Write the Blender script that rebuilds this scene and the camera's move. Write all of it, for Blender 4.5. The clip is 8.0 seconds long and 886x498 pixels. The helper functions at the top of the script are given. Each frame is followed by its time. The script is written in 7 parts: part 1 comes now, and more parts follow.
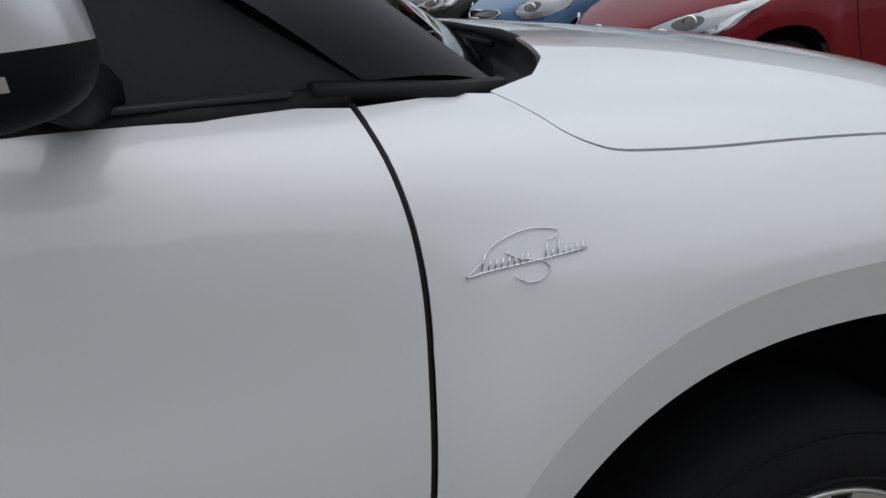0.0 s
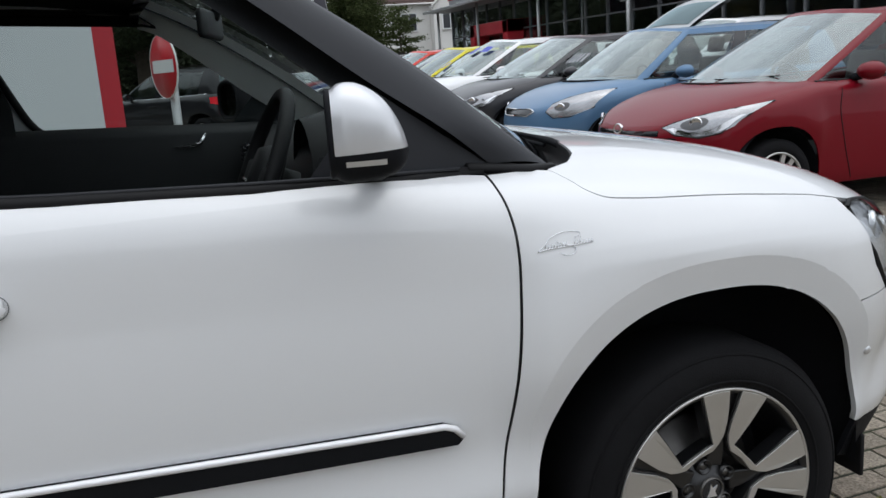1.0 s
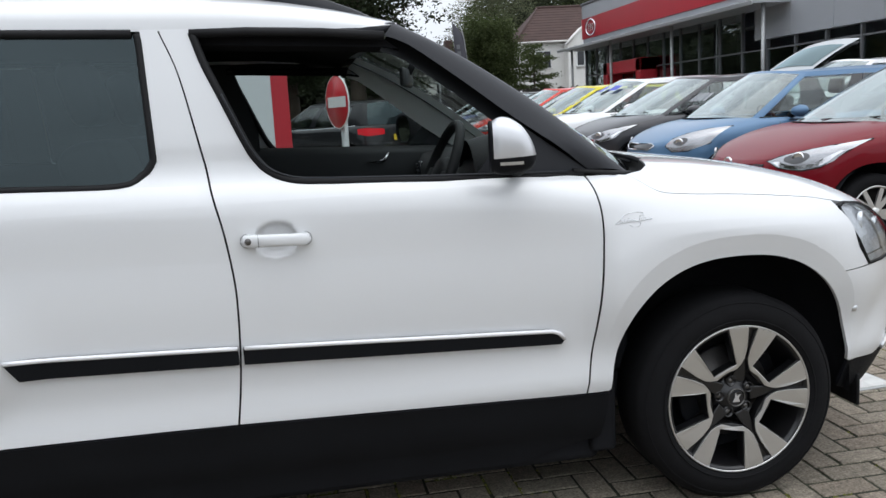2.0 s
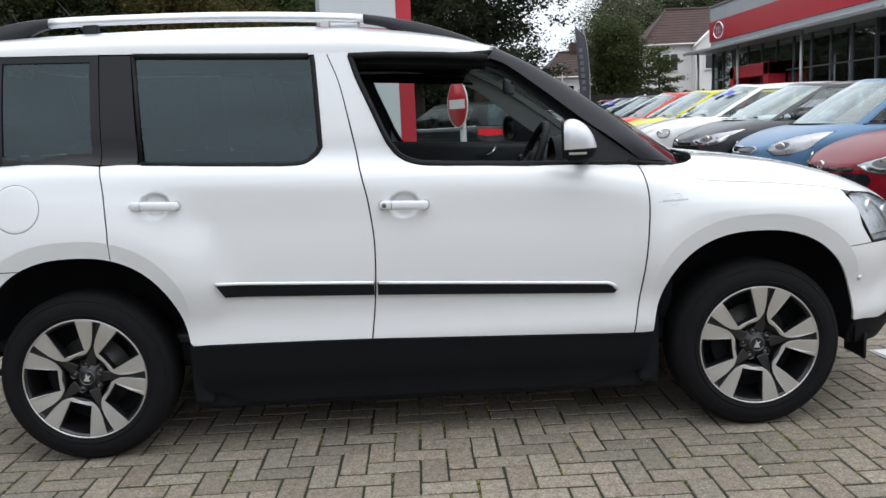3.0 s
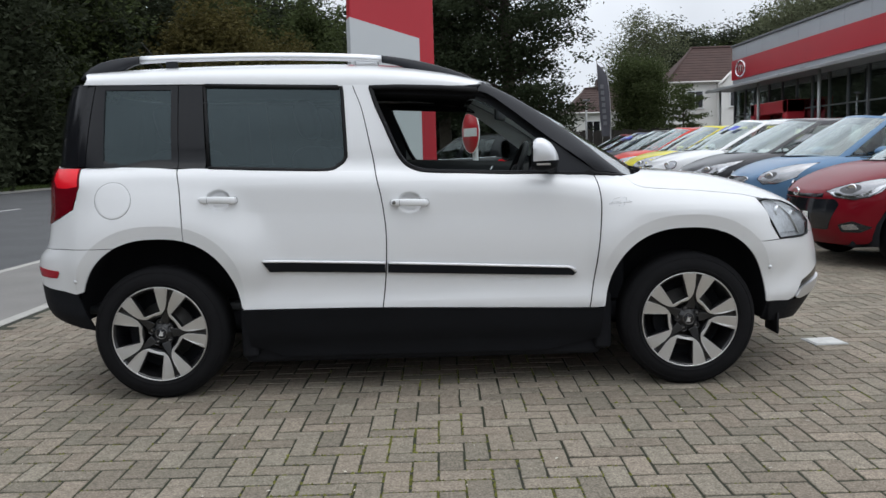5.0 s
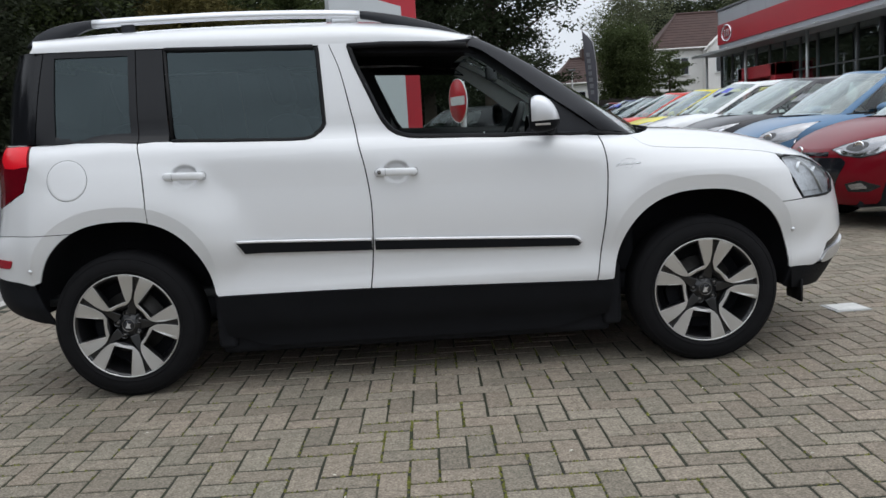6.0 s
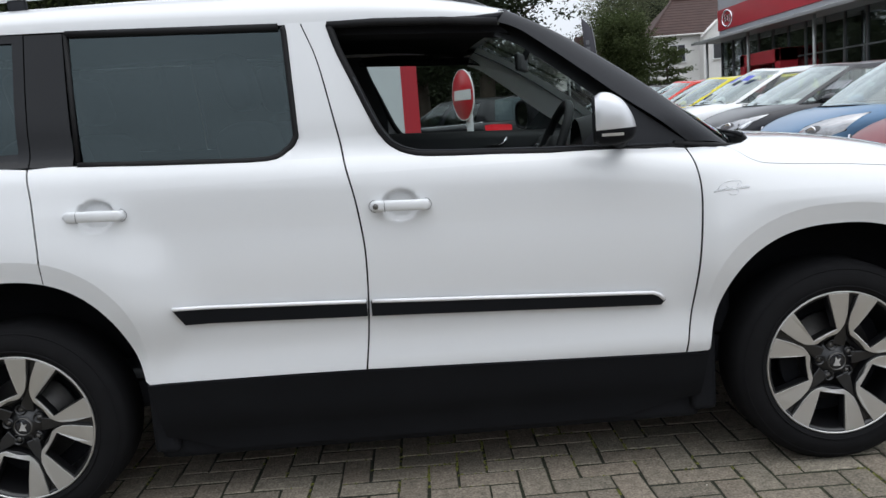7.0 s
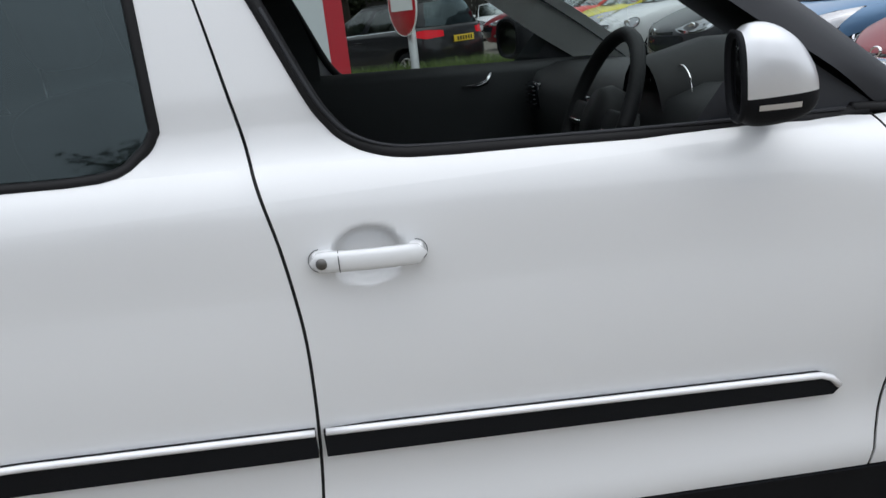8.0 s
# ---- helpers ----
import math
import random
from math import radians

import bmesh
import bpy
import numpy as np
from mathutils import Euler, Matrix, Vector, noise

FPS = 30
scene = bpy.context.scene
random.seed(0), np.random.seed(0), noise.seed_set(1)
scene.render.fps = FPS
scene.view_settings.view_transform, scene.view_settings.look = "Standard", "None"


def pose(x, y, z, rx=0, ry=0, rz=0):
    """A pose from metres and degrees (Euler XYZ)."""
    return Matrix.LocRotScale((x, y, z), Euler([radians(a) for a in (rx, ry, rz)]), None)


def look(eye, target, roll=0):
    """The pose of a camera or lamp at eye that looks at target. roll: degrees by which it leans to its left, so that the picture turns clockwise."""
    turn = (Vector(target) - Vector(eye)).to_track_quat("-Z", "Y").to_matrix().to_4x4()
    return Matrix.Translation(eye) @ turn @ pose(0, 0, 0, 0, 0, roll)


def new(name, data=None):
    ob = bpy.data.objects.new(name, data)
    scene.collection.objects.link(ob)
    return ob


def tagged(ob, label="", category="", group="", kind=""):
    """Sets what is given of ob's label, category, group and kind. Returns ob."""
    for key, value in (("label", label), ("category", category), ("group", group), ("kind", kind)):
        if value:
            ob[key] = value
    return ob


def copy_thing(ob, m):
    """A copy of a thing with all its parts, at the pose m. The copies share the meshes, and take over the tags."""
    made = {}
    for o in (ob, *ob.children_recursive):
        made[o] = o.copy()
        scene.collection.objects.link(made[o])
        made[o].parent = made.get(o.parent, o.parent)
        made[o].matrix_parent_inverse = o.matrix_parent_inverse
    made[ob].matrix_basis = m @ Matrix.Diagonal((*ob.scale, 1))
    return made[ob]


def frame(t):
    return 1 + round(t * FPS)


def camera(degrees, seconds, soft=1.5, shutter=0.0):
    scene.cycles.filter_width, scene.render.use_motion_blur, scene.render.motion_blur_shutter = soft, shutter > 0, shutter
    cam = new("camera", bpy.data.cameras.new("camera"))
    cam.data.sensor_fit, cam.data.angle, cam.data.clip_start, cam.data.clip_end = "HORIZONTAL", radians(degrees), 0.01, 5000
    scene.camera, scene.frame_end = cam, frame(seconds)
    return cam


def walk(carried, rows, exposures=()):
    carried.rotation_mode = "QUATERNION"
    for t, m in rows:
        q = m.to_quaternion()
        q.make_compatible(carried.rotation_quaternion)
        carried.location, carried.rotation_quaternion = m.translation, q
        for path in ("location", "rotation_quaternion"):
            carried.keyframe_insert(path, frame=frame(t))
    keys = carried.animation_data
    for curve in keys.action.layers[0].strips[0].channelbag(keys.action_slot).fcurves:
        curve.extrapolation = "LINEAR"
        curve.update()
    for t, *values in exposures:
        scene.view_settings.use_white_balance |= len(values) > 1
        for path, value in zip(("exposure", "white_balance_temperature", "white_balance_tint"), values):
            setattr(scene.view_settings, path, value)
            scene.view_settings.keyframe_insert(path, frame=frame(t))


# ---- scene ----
cam = camera(54.9, 8.0)
PATH = [
    (0, (1.952, -1.506, 1.137), (2.588, 0.288, 0.52), -4.7),
    (0.5, (1.729, -1.855, 1.214), (2.399, -0.039, 0.707), -4.6),
    (1, (1.562, -2.257, 1.231), (2.172, -0.398, 0.818), -4.0),
    (1.5, (1.421, -2.708, 1.239), (1.898, -0.798, 0.887), -3.5),
    (2, (1.291, -3.188, 1.242), (1.624, -1.242, 0.926), -3.3),
    (2.2, (1.274, -3.387, 1.239), (1.532, -1.428, 0.929), -3.3),
    (3.3, (1.29, -4.257, 1.238), (1.284, -2.279, 0.943), -2.2),
    (3.5, (1.333, -4.404, 1.24), (1.287, -2.425, 0.954), -2.0),
    (4, (1.418, -4.704, 1.25), (1.345, -2.722, 0.99), -1.3),
    (4.5, (1.403, -4.901, 1.2), (1.367, -2.915, 0.969), -0.8),
    (4.7, (1.401, -4.963, 1.186), (1.378, -2.975, 0.966), -1.0),
    (5.8, (1.37, -4.792, 1.086), (1.4, -2.808, 0.836), -3.2),
    (6, (1.379, -4.593, 1.099), (1.399, -2.612, 0.823), -3.5),
    (6.5, (1.352, -4.112, 1.16), (1.356, -2.135, 0.863), -3.8),
    (7, (1.311, -3.456, 1.175), (1.344, -1.478, 0.877), -4.3),
    (7.5, (1.294, -2.805, 1.243), (1.368, -0.843, 0.857), -5.3),
    (8, (1.235, -2.192, 1.285), (1.41, -0.271, 0.755), -6.6),
]
EXPOSURES = [(0.0, -0.51), (0.5, -0.15), (1.0, 0.02), (1.5, 0.25), (2.0, 0.30), (3.5, 0.46), (4.0, 0.47), (4.5, 0.18), (6.0, 0.06), (6.5, 0.12), (7.0, 0.21), (7.5, 0.37), (8.0, 0.20)]
walk(cam, [(t, look(eye, target, roll)) for t, eye, target, roll in PATH], EXPOSURES)

# ---- sky and sun: a bright overcast day ----
world = bpy.data.worlds.new("overcast_sky")
scene.world = world
world.use_nodes = True
wn, wl = world.node_tree.nodes, world.node_tree.links
wn.clear()
sky = wn.new("ShaderNodeTexSky")
sky.sky_type, sky.sun_disc = "NISHITA", False
sky.sun_elevation, sky.sun_rotation = radians(78), radians(135)
sky.air_density, sky.dust_density = 1.0, 4.0
grey = wn.new("ShaderNodeHueSaturation")
grey.inputs["Saturation"].default_value = 0.12
cloud = wn.new("ShaderNodeMixRGB")
cloud.inputs[0].default_value = 0.8
cloud.inputs[2].default_value = (8.4, 9.0, 9.9, 1)
bg = wn.new("ShaderNodeBackground")
bg.inputs["Strength"].default_value = 0.099
wout = wn.new("ShaderNodeOutputWorld")
wl.new(sky.outputs[0], grey.inputs["Color"])
wl.new(grey.outputs[0], cloud.inputs[1])
coord, split, rise, shade = wn.new("ShaderNodeTexCoord"), wn.new("ShaderNodeSeparateXYZ"), wn.new("ShaderNodeMapRange"), wn.new("ShaderNodeVectorMath")
rise.inputs["From Min"].default_value, rise.inputs["From Max"].default_value = 0.0, 1.0
rise.inputs["To Min"].default_value, rise.inputs["To Max"].default_value = 1.03, 1.64
shade.operation = "SCALE"
wl.new(coord.outputs["Generated"], split.inputs[0])
wl.new(split.outputs["Z"], rise.inputs["Value"])
lumps = wn.new("ShaderNodeTexNoise")
lumps.inputs["Scale"].default_value, lumps.inputs["Detail"].default_value = 3.0, 4
uneven, both = wn.new("ShaderNodeMapRange"), wn.new("ShaderNodeMath")
uneven.inputs["From Min"].default_value, uneven.inputs["From Max"].default_value = 0.3, 0.7
uneven.inputs["To Min"].default_value, uneven.inputs["To Max"].default_value = 0.78, 1.18
both.operation = "MULTIPLY"
wl.new(coord.outputs["Generated"], lumps.inputs["Vector"])
wl.new(lumps.outputs["Fac"], uneven.inputs["Value"])
wl.new(rise.outputs[0], both.inputs[0])
wl.new(uneven.outputs[0], both.inputs[1])
wl.new(cloud.outputs[0], shade.inputs[0])
wl.new(both.outputs[0], shade.inputs["Scale"])
wl.new(shade.outputs[0], bg.inputs["Color"])
wl.new(bg.outputs[0], wout.inputs["Surface"])

sun_data = bpy.data.lights.new("sun", "SUN")
sun_data.energy, sun_data.angle, sun_data.color = 0.6, radians(80), (1.0, 0.98, 0.95)
sun = new("sun", sun_data)
sun.matrix_world = look((3, -3, 20), (0, 0, 0))


# ---- materials ----
def mat(name, base, rough=0.5, metal=0.0, var=0.12, scale=6.0, bump=0.0, bscale=80.0, coat=0.0, spec=0.5, tone=None, rand=0.0):
    """A principled surface with colour variation at two scales and fine relief."""
    m = bpy.data.materials.new(name)
    m.use_nodes = True
    n, l = m.node_tree.nodes, m.node_tree.links
    b = n["Principled BSDF"]
    b.inputs["Roughness"].default_value = rough
    b.inputs["Metallic"].default_value = metal
    b.inputs["Specular IOR Level"].default_value = spec
    if coat:
        b.inputs["Coat Weight"].default_value = coat
        b.inputs["Coat Roughness"].default_value = 0.04
    co = n.new("ShaderNodeTexCoord")
    big, fine = n.new("ShaderNodeTexNoise"), n.new("ShaderNodeTexNoise")
    big.inputs["Scale"].default_value, big.inputs["Detail"].default_value = scale, 5
    fine.inputs["Scale"].default_value, fine.inputs["Detail"].default_value = bscale, 3
    l.new(co.outputs["Object"], big.inputs["Vector"])
    l.new(co.outputs["Object"], fine.inputs["Vector"])
    ramp = n.new("ShaderNodeValToRGB")
    dark = tone or tuple(c * (1 - var) for c in base)
    ramp.color_ramp.elements[0].position, ramp.color_ramp.elements[1].position = 0.3, 0.7
    ramp.color_ramp.elements[0].color = (*dark, 1)
    ramp.color_ramp.elements[1].color = (*(min(1, c * (1 + var * 0.5)) for c in base), 1)
    mixf = n.new("ShaderNodeMath")
    mixf.operation = "MULTIPLY_ADD"
    mixf.inputs[1].default_value = 0.35
    l.new(fine.outputs["Fac"], mixf.inputs[0])
    part_big = n.new("ShaderNodeMath")
    part_big.operation = "MULTIPLY"
    part_big.inputs[1].default_value = 0.65
    l.new(big.outputs["Fac"], part_big.inputs[0])
    l.new(part_big.outputs[0], mixf.inputs[2])
    l.new(mixf.outputs[0], ramp.inputs["Fac"])
    colour = ramp.outputs["Color"]
    if rand:
        info, hsv = n.new("ShaderNodeObjectInfo"), n.new("ShaderNodeHueSaturation")
        geo, add = n.new("ShaderNodeNewGeometry"), n.new("ShaderNodeMath")
        add.operation = "ADD"
        l.new(info.outputs["Random"], add.inputs[0])
        l.new(geo.outputs["Random Per Island"], add.inputs[1])
        frac = n.new("ShaderNodeMath")
        frac.operation = "FRACT"
        l.new(add.outputs[0], frac.inputs[0])
        span = n.new("ShaderNodeMapRange")
        span.inputs["To Min"].default_value, span.inputs["To Max"].default_value = 1 - rand, 1 + rand
        l.new(frac.outputs[0], span.inputs["Value"])
        l.new(span.outputs[0], hsv.inputs["Value"])
        l.new(colour, hsv.inputs["Color"])
        colour = hsv.outputs[0]
    l.new(colour, b.inputs["Base Color"])
    if bump:
        bp = n.new("ShaderNodeBump")
        bp.inputs["Strength"].default_value, bp.inputs["Distance"].default_value = bump, 0.01
        l.new(fine.outputs["Fac"], bp.inputs["Height"])
        l.new(bp.outputs[0], b.inputs["Normal"])
    return m


def glass_mat(name, tint, gloss=0.02, ior=1.55, film=(0.95, 0.97, 0.97), steep=4.6):
    """A thin pane: what is behind it, tinted, and a mirror film that grows at grazing angles."""
    m = bpy.data.materials.new(name)
    m.use_nodes = True
    n, l = m.node_tree.nodes, m.node_tree.links
    n.clear()
    clear, shine = n.new("ShaderNodeBsdfTransparent"), n.new("ShaderNodeBsdfGlossy")
    clear.inputs[0].default_value = (*tint, 1)
    shine.inputs["Roughness"].default_value = gloss
    shine.inputs[0].default_value = (*film, 1)
    face, power, rise_f = n.new("ShaderNodeLayerWeight"), n.new("ShaderNodeMath"), n.new("ShaderNodeMapRange")
    mx, out = n.new("ShaderNodeMixShader"), n.new("ShaderNodeOutputMaterial")
    face.inputs["Blend"].default_value = 0.5
    power.operation = "POWER"
    power.inputs[1].default_value = steep
    rise_f.inputs["To Min"].default_value = ((ior - 1) / (ior + 1)) ** 2 * 1.6
    l.new(face.outputs["Facing"], power.inputs[0])
    l.new(power.outputs[0], rise_f.inputs["Value"])
    l.new(rise_f.outputs[0], mx.inputs[0])
    l.new(clear.outputs[0], mx.inputs[1])
    l.new(shine.outputs[0], mx.inputs[2])
    l.new(mx.outputs[0], out.inputs["Surface"])
    return m


def paint(name, base, metal=0.0, coat=0.5):
    return mat(name, base, rough=0.38, metal=metal, spec=0.5 if coat > 0.9 else 0.15, var=0.03, scale=1.5, bscale=900, coat=coat)


M_WHITE = paint("white_car_paint", (0.72, 0.73, 0.742), 0.0, 1.0)
M_CLAD = mat("black_textured_plastic", (0.0085, 0.0092, 0.0112), rough=0.62, var=0.2, bump=0.15, bscale=500, spec=0.12)
M_PLASTIC = mat("dark_grey_plastic", (0.022, 0.0235, 0.028), rough=0.5, spec=0.28, var=0.15, bump=0.05, bscale=500)
M_PILLAR = mat("black_pillar_film", (0.009, 0.0095, 0.0115), rough=0.13, var=0.1, spec=0.3)
M_CAP = mat("white_pearl_mirror_cap", (0.66, 0.67, 0.69), rough=0.3, metal=0.45, var=0.03, coat=1.0)
M_BADGE = mat("badge_chrome", (0.70, 0.71, 0.73), rough=0.2, metal=0.9, var=0.05)
M_SEAMGREY = mat("grey_seam_shadow", (0.16, 0.165, 0.17), rough=0.8, var=0.1)
M_GLOSSBLACK = mat("gloss_black", (0.011, 0.012, 0.0155), rough=0.12, var=0.1, coat=0.25)
M_RUBBER = mat("black_rubber", (0.011, 0.011, 0.012), rough=0.6, spec=0.2, var=0.2)
M_TYRE = mat("tyre_rubber", (0.0078, 0.0078, 0.0088), rough=0.8, var=0.25, scale=20, bump=0.2, bscale=300, spec=0.15)
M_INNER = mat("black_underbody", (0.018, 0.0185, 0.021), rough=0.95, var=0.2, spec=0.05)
M_CHROME = mat("chrome", (0.8, 0.8, 0.82), rough=0.12, metal=1.0, var=0.03)
M_STRIP = mat("bright_trim", (0.84, 0.84, 0.86), rough=0.25, metal=0.2, var=0.02)
M_SATIN = mat("satin_silver", (0.72, 0.73, 0.75), rough=0.3, metal=0.75, var=0.04)
M_ALLOY = mat("machined_alloy", (0.62, 0.615, 0.60), rough=0.32, metal=0.85, var=0.06, bscale=400)
M_ALLOYDARK = mat("black_alloy", (0.009, 0.009, 0.010), rough=0.3, var=0.1, coat=0.2)
M_DISC = mat("brake_disc", (0.16, 0.155, 0.15), rough=0.45, metal=0.9, var=0.2)
M_MIRROR = mat("mirror_glass", (0.10, 0.105, 0.11), rough=0.03, metal=1.0, var=0.01)
M_GLASS = glass_mat("window_glass", (0.70, 0.77, 0.75))
M_SCREEN = glass_mat("windscreen_glass", (0.58, 0.66, 0.64), 0.015, 1.75, (0.92, 1, 1), 2.5)
M_PRIVACY = glass_mat("privacy_glass", (0.15, 0.19, 0.195), 0.03, 1.52, (0.70, 0.88, 0.92))
M_LENS = glass_mat("clear_lens", (0.9, 0.92, 0.93), 0.02)
M_REDLENS = mat("red_lamp_lens", (0.75, 0.010, 0.022), rough=0.25, var=0.08, spec=0.3)
M_REFLECTOR = mat("red_reflector", (0.34, 0.008, 0.02), rough=0.25, var=0.1, spec=0.3)
M_DARKRED = mat("dark_red_lens", (0.12, 0.003, 0.008), rough=0.2, var=0.3, scale=8, spec=0.15)
M_CABIN = mat("black_cabin_plastic", (0.024, 0.026, 0.028), rough=0.55, var=0.15, bump=0.1, bscale=600)
M_DASH = mat("black_dashboard", (0.012, 0.0125, 0.0135), rough=0.6, var=0.15, bump=0.1, bscale=500, spec=0.25)
M_TRIMGREY = mat("light_grey_pillar_trim", (0.82, 0.84, 0.82), rough=0.85, var=0.06, bump=0.1, bscale=500)
M_SEAT = mat("charcoal_seat_leather", (0.03, 0.03, 0.033), rough=0.55, var=0.2, bump=0.1, bscale=200)
M_PLATE_Y = mat("yellow_plate", (0.72, 0.52, 0.04), rough=0.4, var=0.03)
M_PLATE_W = mat("white_plate", (0.75, 0.75, 0.73), rough=0.4, var=0.03)
M_BARS = mat("black_print", (0.015, 0.015, 0.015), rough=0.5, var=0.05)
M_ASPHALT = mat("asphalt", (0.075, 0.077, 0.08), rough=0.85, var=0.25, scale=0.8, bump=0.5, bscale=120)
M_FOOTWAY = mat("footway_asphalt", (0.195, 0.188, 0.178), rough=0.85, var=0.25, scale=1.2, bump=0.5, bscale=110)
M_CONCRETE = mat("concrete_edging", (0.38, 0.37, 0.345), rough=0.8, var=0.25, scale=5, bump=0.4, bscale=90)
M_ROADPAINT = mat("white_road_paint", (0.62, 0.62, 0.60), rough=0.6, var=0.2, scale=15)
M_GRASS = mat("grass", (0.085, 0.13, 0.028), rough=0.8, var=0.45, scale=3, rand=0.3)
M_SOIL = mat("grassy_ground", (0.06, 0.075, 0.025), rough=0.95, var=0.5, scale=0.7, bump=0.6, bscale=30)
M_JOINT = mat("joint_sand_and_moss", (0.016, 0.0155, 0.012), rough=0.95, var=0.5, scale=1.3, bump=0.5, bscale=90, tone=(0.022, 0.030, 0.009))


def paving_mat(name, base, stain, speck):
    """Worn concrete blocks: stains that run over many blocks, a tone for each block, mottling and exposed grit."""
    m = bpy.data.materials.new(name)
    m.use_nodes = True
    n, l = m.node_tree.nodes, m.node_tree.links
    b = n["Principled BSDF"]
    b.inputs["Roughness"].default_value, b.inputs["Specular IOR Level"].default_value = 0.88, 0.25
    geo, info = n.new("ShaderNodeNewGeometry"), n.new("ShaderNodeObjectInfo")

    def field(scale, detail, lo, hi, to_lo, to_hi):
        t, r = n.new("ShaderNodeTexNoise"), n.new("ShaderNodeMapRange")
        t.inputs["Scale"].default_value, t.inputs["Detail"].default_value = scale, detail
        l.new(geo.outputs["Position"], t.inputs["Vector"])
        for key, value in (("From Min", lo), ("From Max", hi), ("To Min", to_lo), ("To Max", to_hi)):
            r.inputs[key].default_value = value
        l.new(t.outputs["Fac"], r.inputs["Value"])
        return r.outputs[0], t.outputs["Fac"]

    def times(a, b):
        x = n.new("ShaderNodeMath")
        x.operation = "MULTIPLY"
        l.new(a, x.inputs[0])
        l.new(b, x.inputs[1])
        return x.outputs[0]
    broad, _ = field(0.9, 4, 0.35, 0.65, 0.0, 1.0)
    mottle, _ = field(34, 5, 0.3, 0.7, 0.76, 1.20)
    grit, relief = field(125, 3, 0.3, 0.7, 0.58, 1.40)
    add, frac, tone = n.new("ShaderNodeMath"), n.new("ShaderNodeMath"), n.new("ShaderNodeMapRange")
    add.operation, frac.operation = "ADD", "FRACT"
    l.new(info.outputs["Random"], add.inputs[0])
    l.new(geo.outputs["Random Per Island"], add.inputs[1])
    l.new(add.outputs[0], frac.inputs[0])
    tone.inputs["To Min"].default_value, tone.inputs["To Max"].default_value = 0.82, 1.16
    l.new(frac.outputs[0], tone.inputs["Value"])
    mix, scale_c = n.new("ShaderNodeMixRGB"), n.new("ShaderNodeVectorMath")
    mix.inputs[1].default_value, mix.inputs[2].default_value = (*stain, 1), (*base, 1)
    scale_c.operation = "SCALE"
    l.new(broad, mix.inputs[0])
    again, part_of, warm, hue = n.new("ShaderNodeMath"), n.new("ShaderNodeMath"), n.new("ShaderNodeMapRange"), n.new("ShaderNodeMixRGB")
    again.operation, part_of.operation = "MULTIPLY", "FRACT"
    again.inputs[1].default_value = 7.31
    l.new(frac.outputs[0], again.inputs[0])
    l.new(again.outputs[0], part_of.inputs[0])
    warm.inputs["To Min"].default_value, warm.inputs["To Max"].default_value = -0.1, 0.3
    l.new(part_of.outputs[0], warm.inputs["Value"])
    hue.inputs[2].default_value = (base[0] * 1.06, base[1] * 0.92, base[2] * 0.90, 1)
    l.new(warm.outputs[0], hue.inputs[0])
    l.new(mix.outputs[0], hue.inputs[1])
    l.new(hue.outputs[0], scale_c.inputs[0])
    l.new(times(times(mottle, grit), tone.outputs[0]), scale_c.inputs["Scale"])
    l.new(scale_c.outputs[0], b.inputs["Base Color"])
    bp = n.new("ShaderNodeBump")
    bp.inputs["Strength"].default_value, bp.inputs["Distance"].default_value = speck, 0.004
    l.new(relief, bp.inputs["Height"])
    l.new(bp.outputs[0], b.inputs["Normal"])
    return m


M_BRICK = paving_mat("paving_block", (0.245, 0.213, 0.170), (0.195, 0.177, 0.140), 0.9)
M_PAVEFAR = mat("far_block_paving", (0.125, 0.113, 0.094), rough=0.9, var=0.3, scale=3, bump=0.5, bscale=60)
M_MOSS = mat("joint_moss", (0.120, 0.125, 0.022), rough=0.95, var=0.4, scale=20, rand=0.4)
M_LITTER = mat("pale_litter", (0.55, 0.52, 0.45), rough=0.8, var=0.2, rand=0.3)
M_REDPANEL = mat("red_sign_panel", (0.46, 0.018, 0.032), rough=0.35, var=0.05, scale=1.0)
M_GREYPANEL = mat("silver_grey_panel", (0.44, 0.46, 0.49), rough=0.4, metal=0.2, var=0.05, scale=1.0)
M_DARKPANEL = mat("dark_grey_cladding", (0.13, 0.135, 0.145), rough=0.5, var=0.08, scale=1.0)
M_PALEPANEL = mat("pale_grey_panel", (0.56, 0.59, 0.61), rough=0.4, var=0.04, scale=0.8)
M_SIGNWHITE = mat("white_sign_film", (0.75, 0.76, 0.75), rough=0.4, var=0.04)
M_SIGNRED = mat("red_sign_film", (0.52, 0.015, 0.025), rough=0.35, var=0.05)
M_STEEL = mat("galvanised_steel", (0.42, 0.43, 0.43), rough=0.45, metal=0.6, var=0.15, scale=12)
M_RENDERWALL = mat("white_rendered_wall", (0.76, 0.75, 0.72), rough=0.85, var=0.08, scale=1.2, bump=0.2, bscale=60)
M_ROOFTILE = mat("brown_roof_tile", (0.058, 0.031, 0.026), rough=0.8, var=0.25, scale=1.5, rand=0.15)
M_FENCE = mat("weathered_fence", (0.030, 0.026, 0.022), rough=0.85, var=0.35, scale=3, rand=0.2)
M_FLAG = mat("dark_banner_cloth", (0.065, 0.065, 0.078), rough=0.75, var=0.15, scale=3)
M_SHOPGLASS = glass_mat("shop_glass", (0.62, 0.66, 0.68), 0.02, 1.75, (0.9, 0.95, 0.95), 3.0)
M_BARK = mat("tree_bark", (0.07, 0.055, 0.042), rough=0.95, var=0.4, scale=4, bump=0.8, bscale=30)


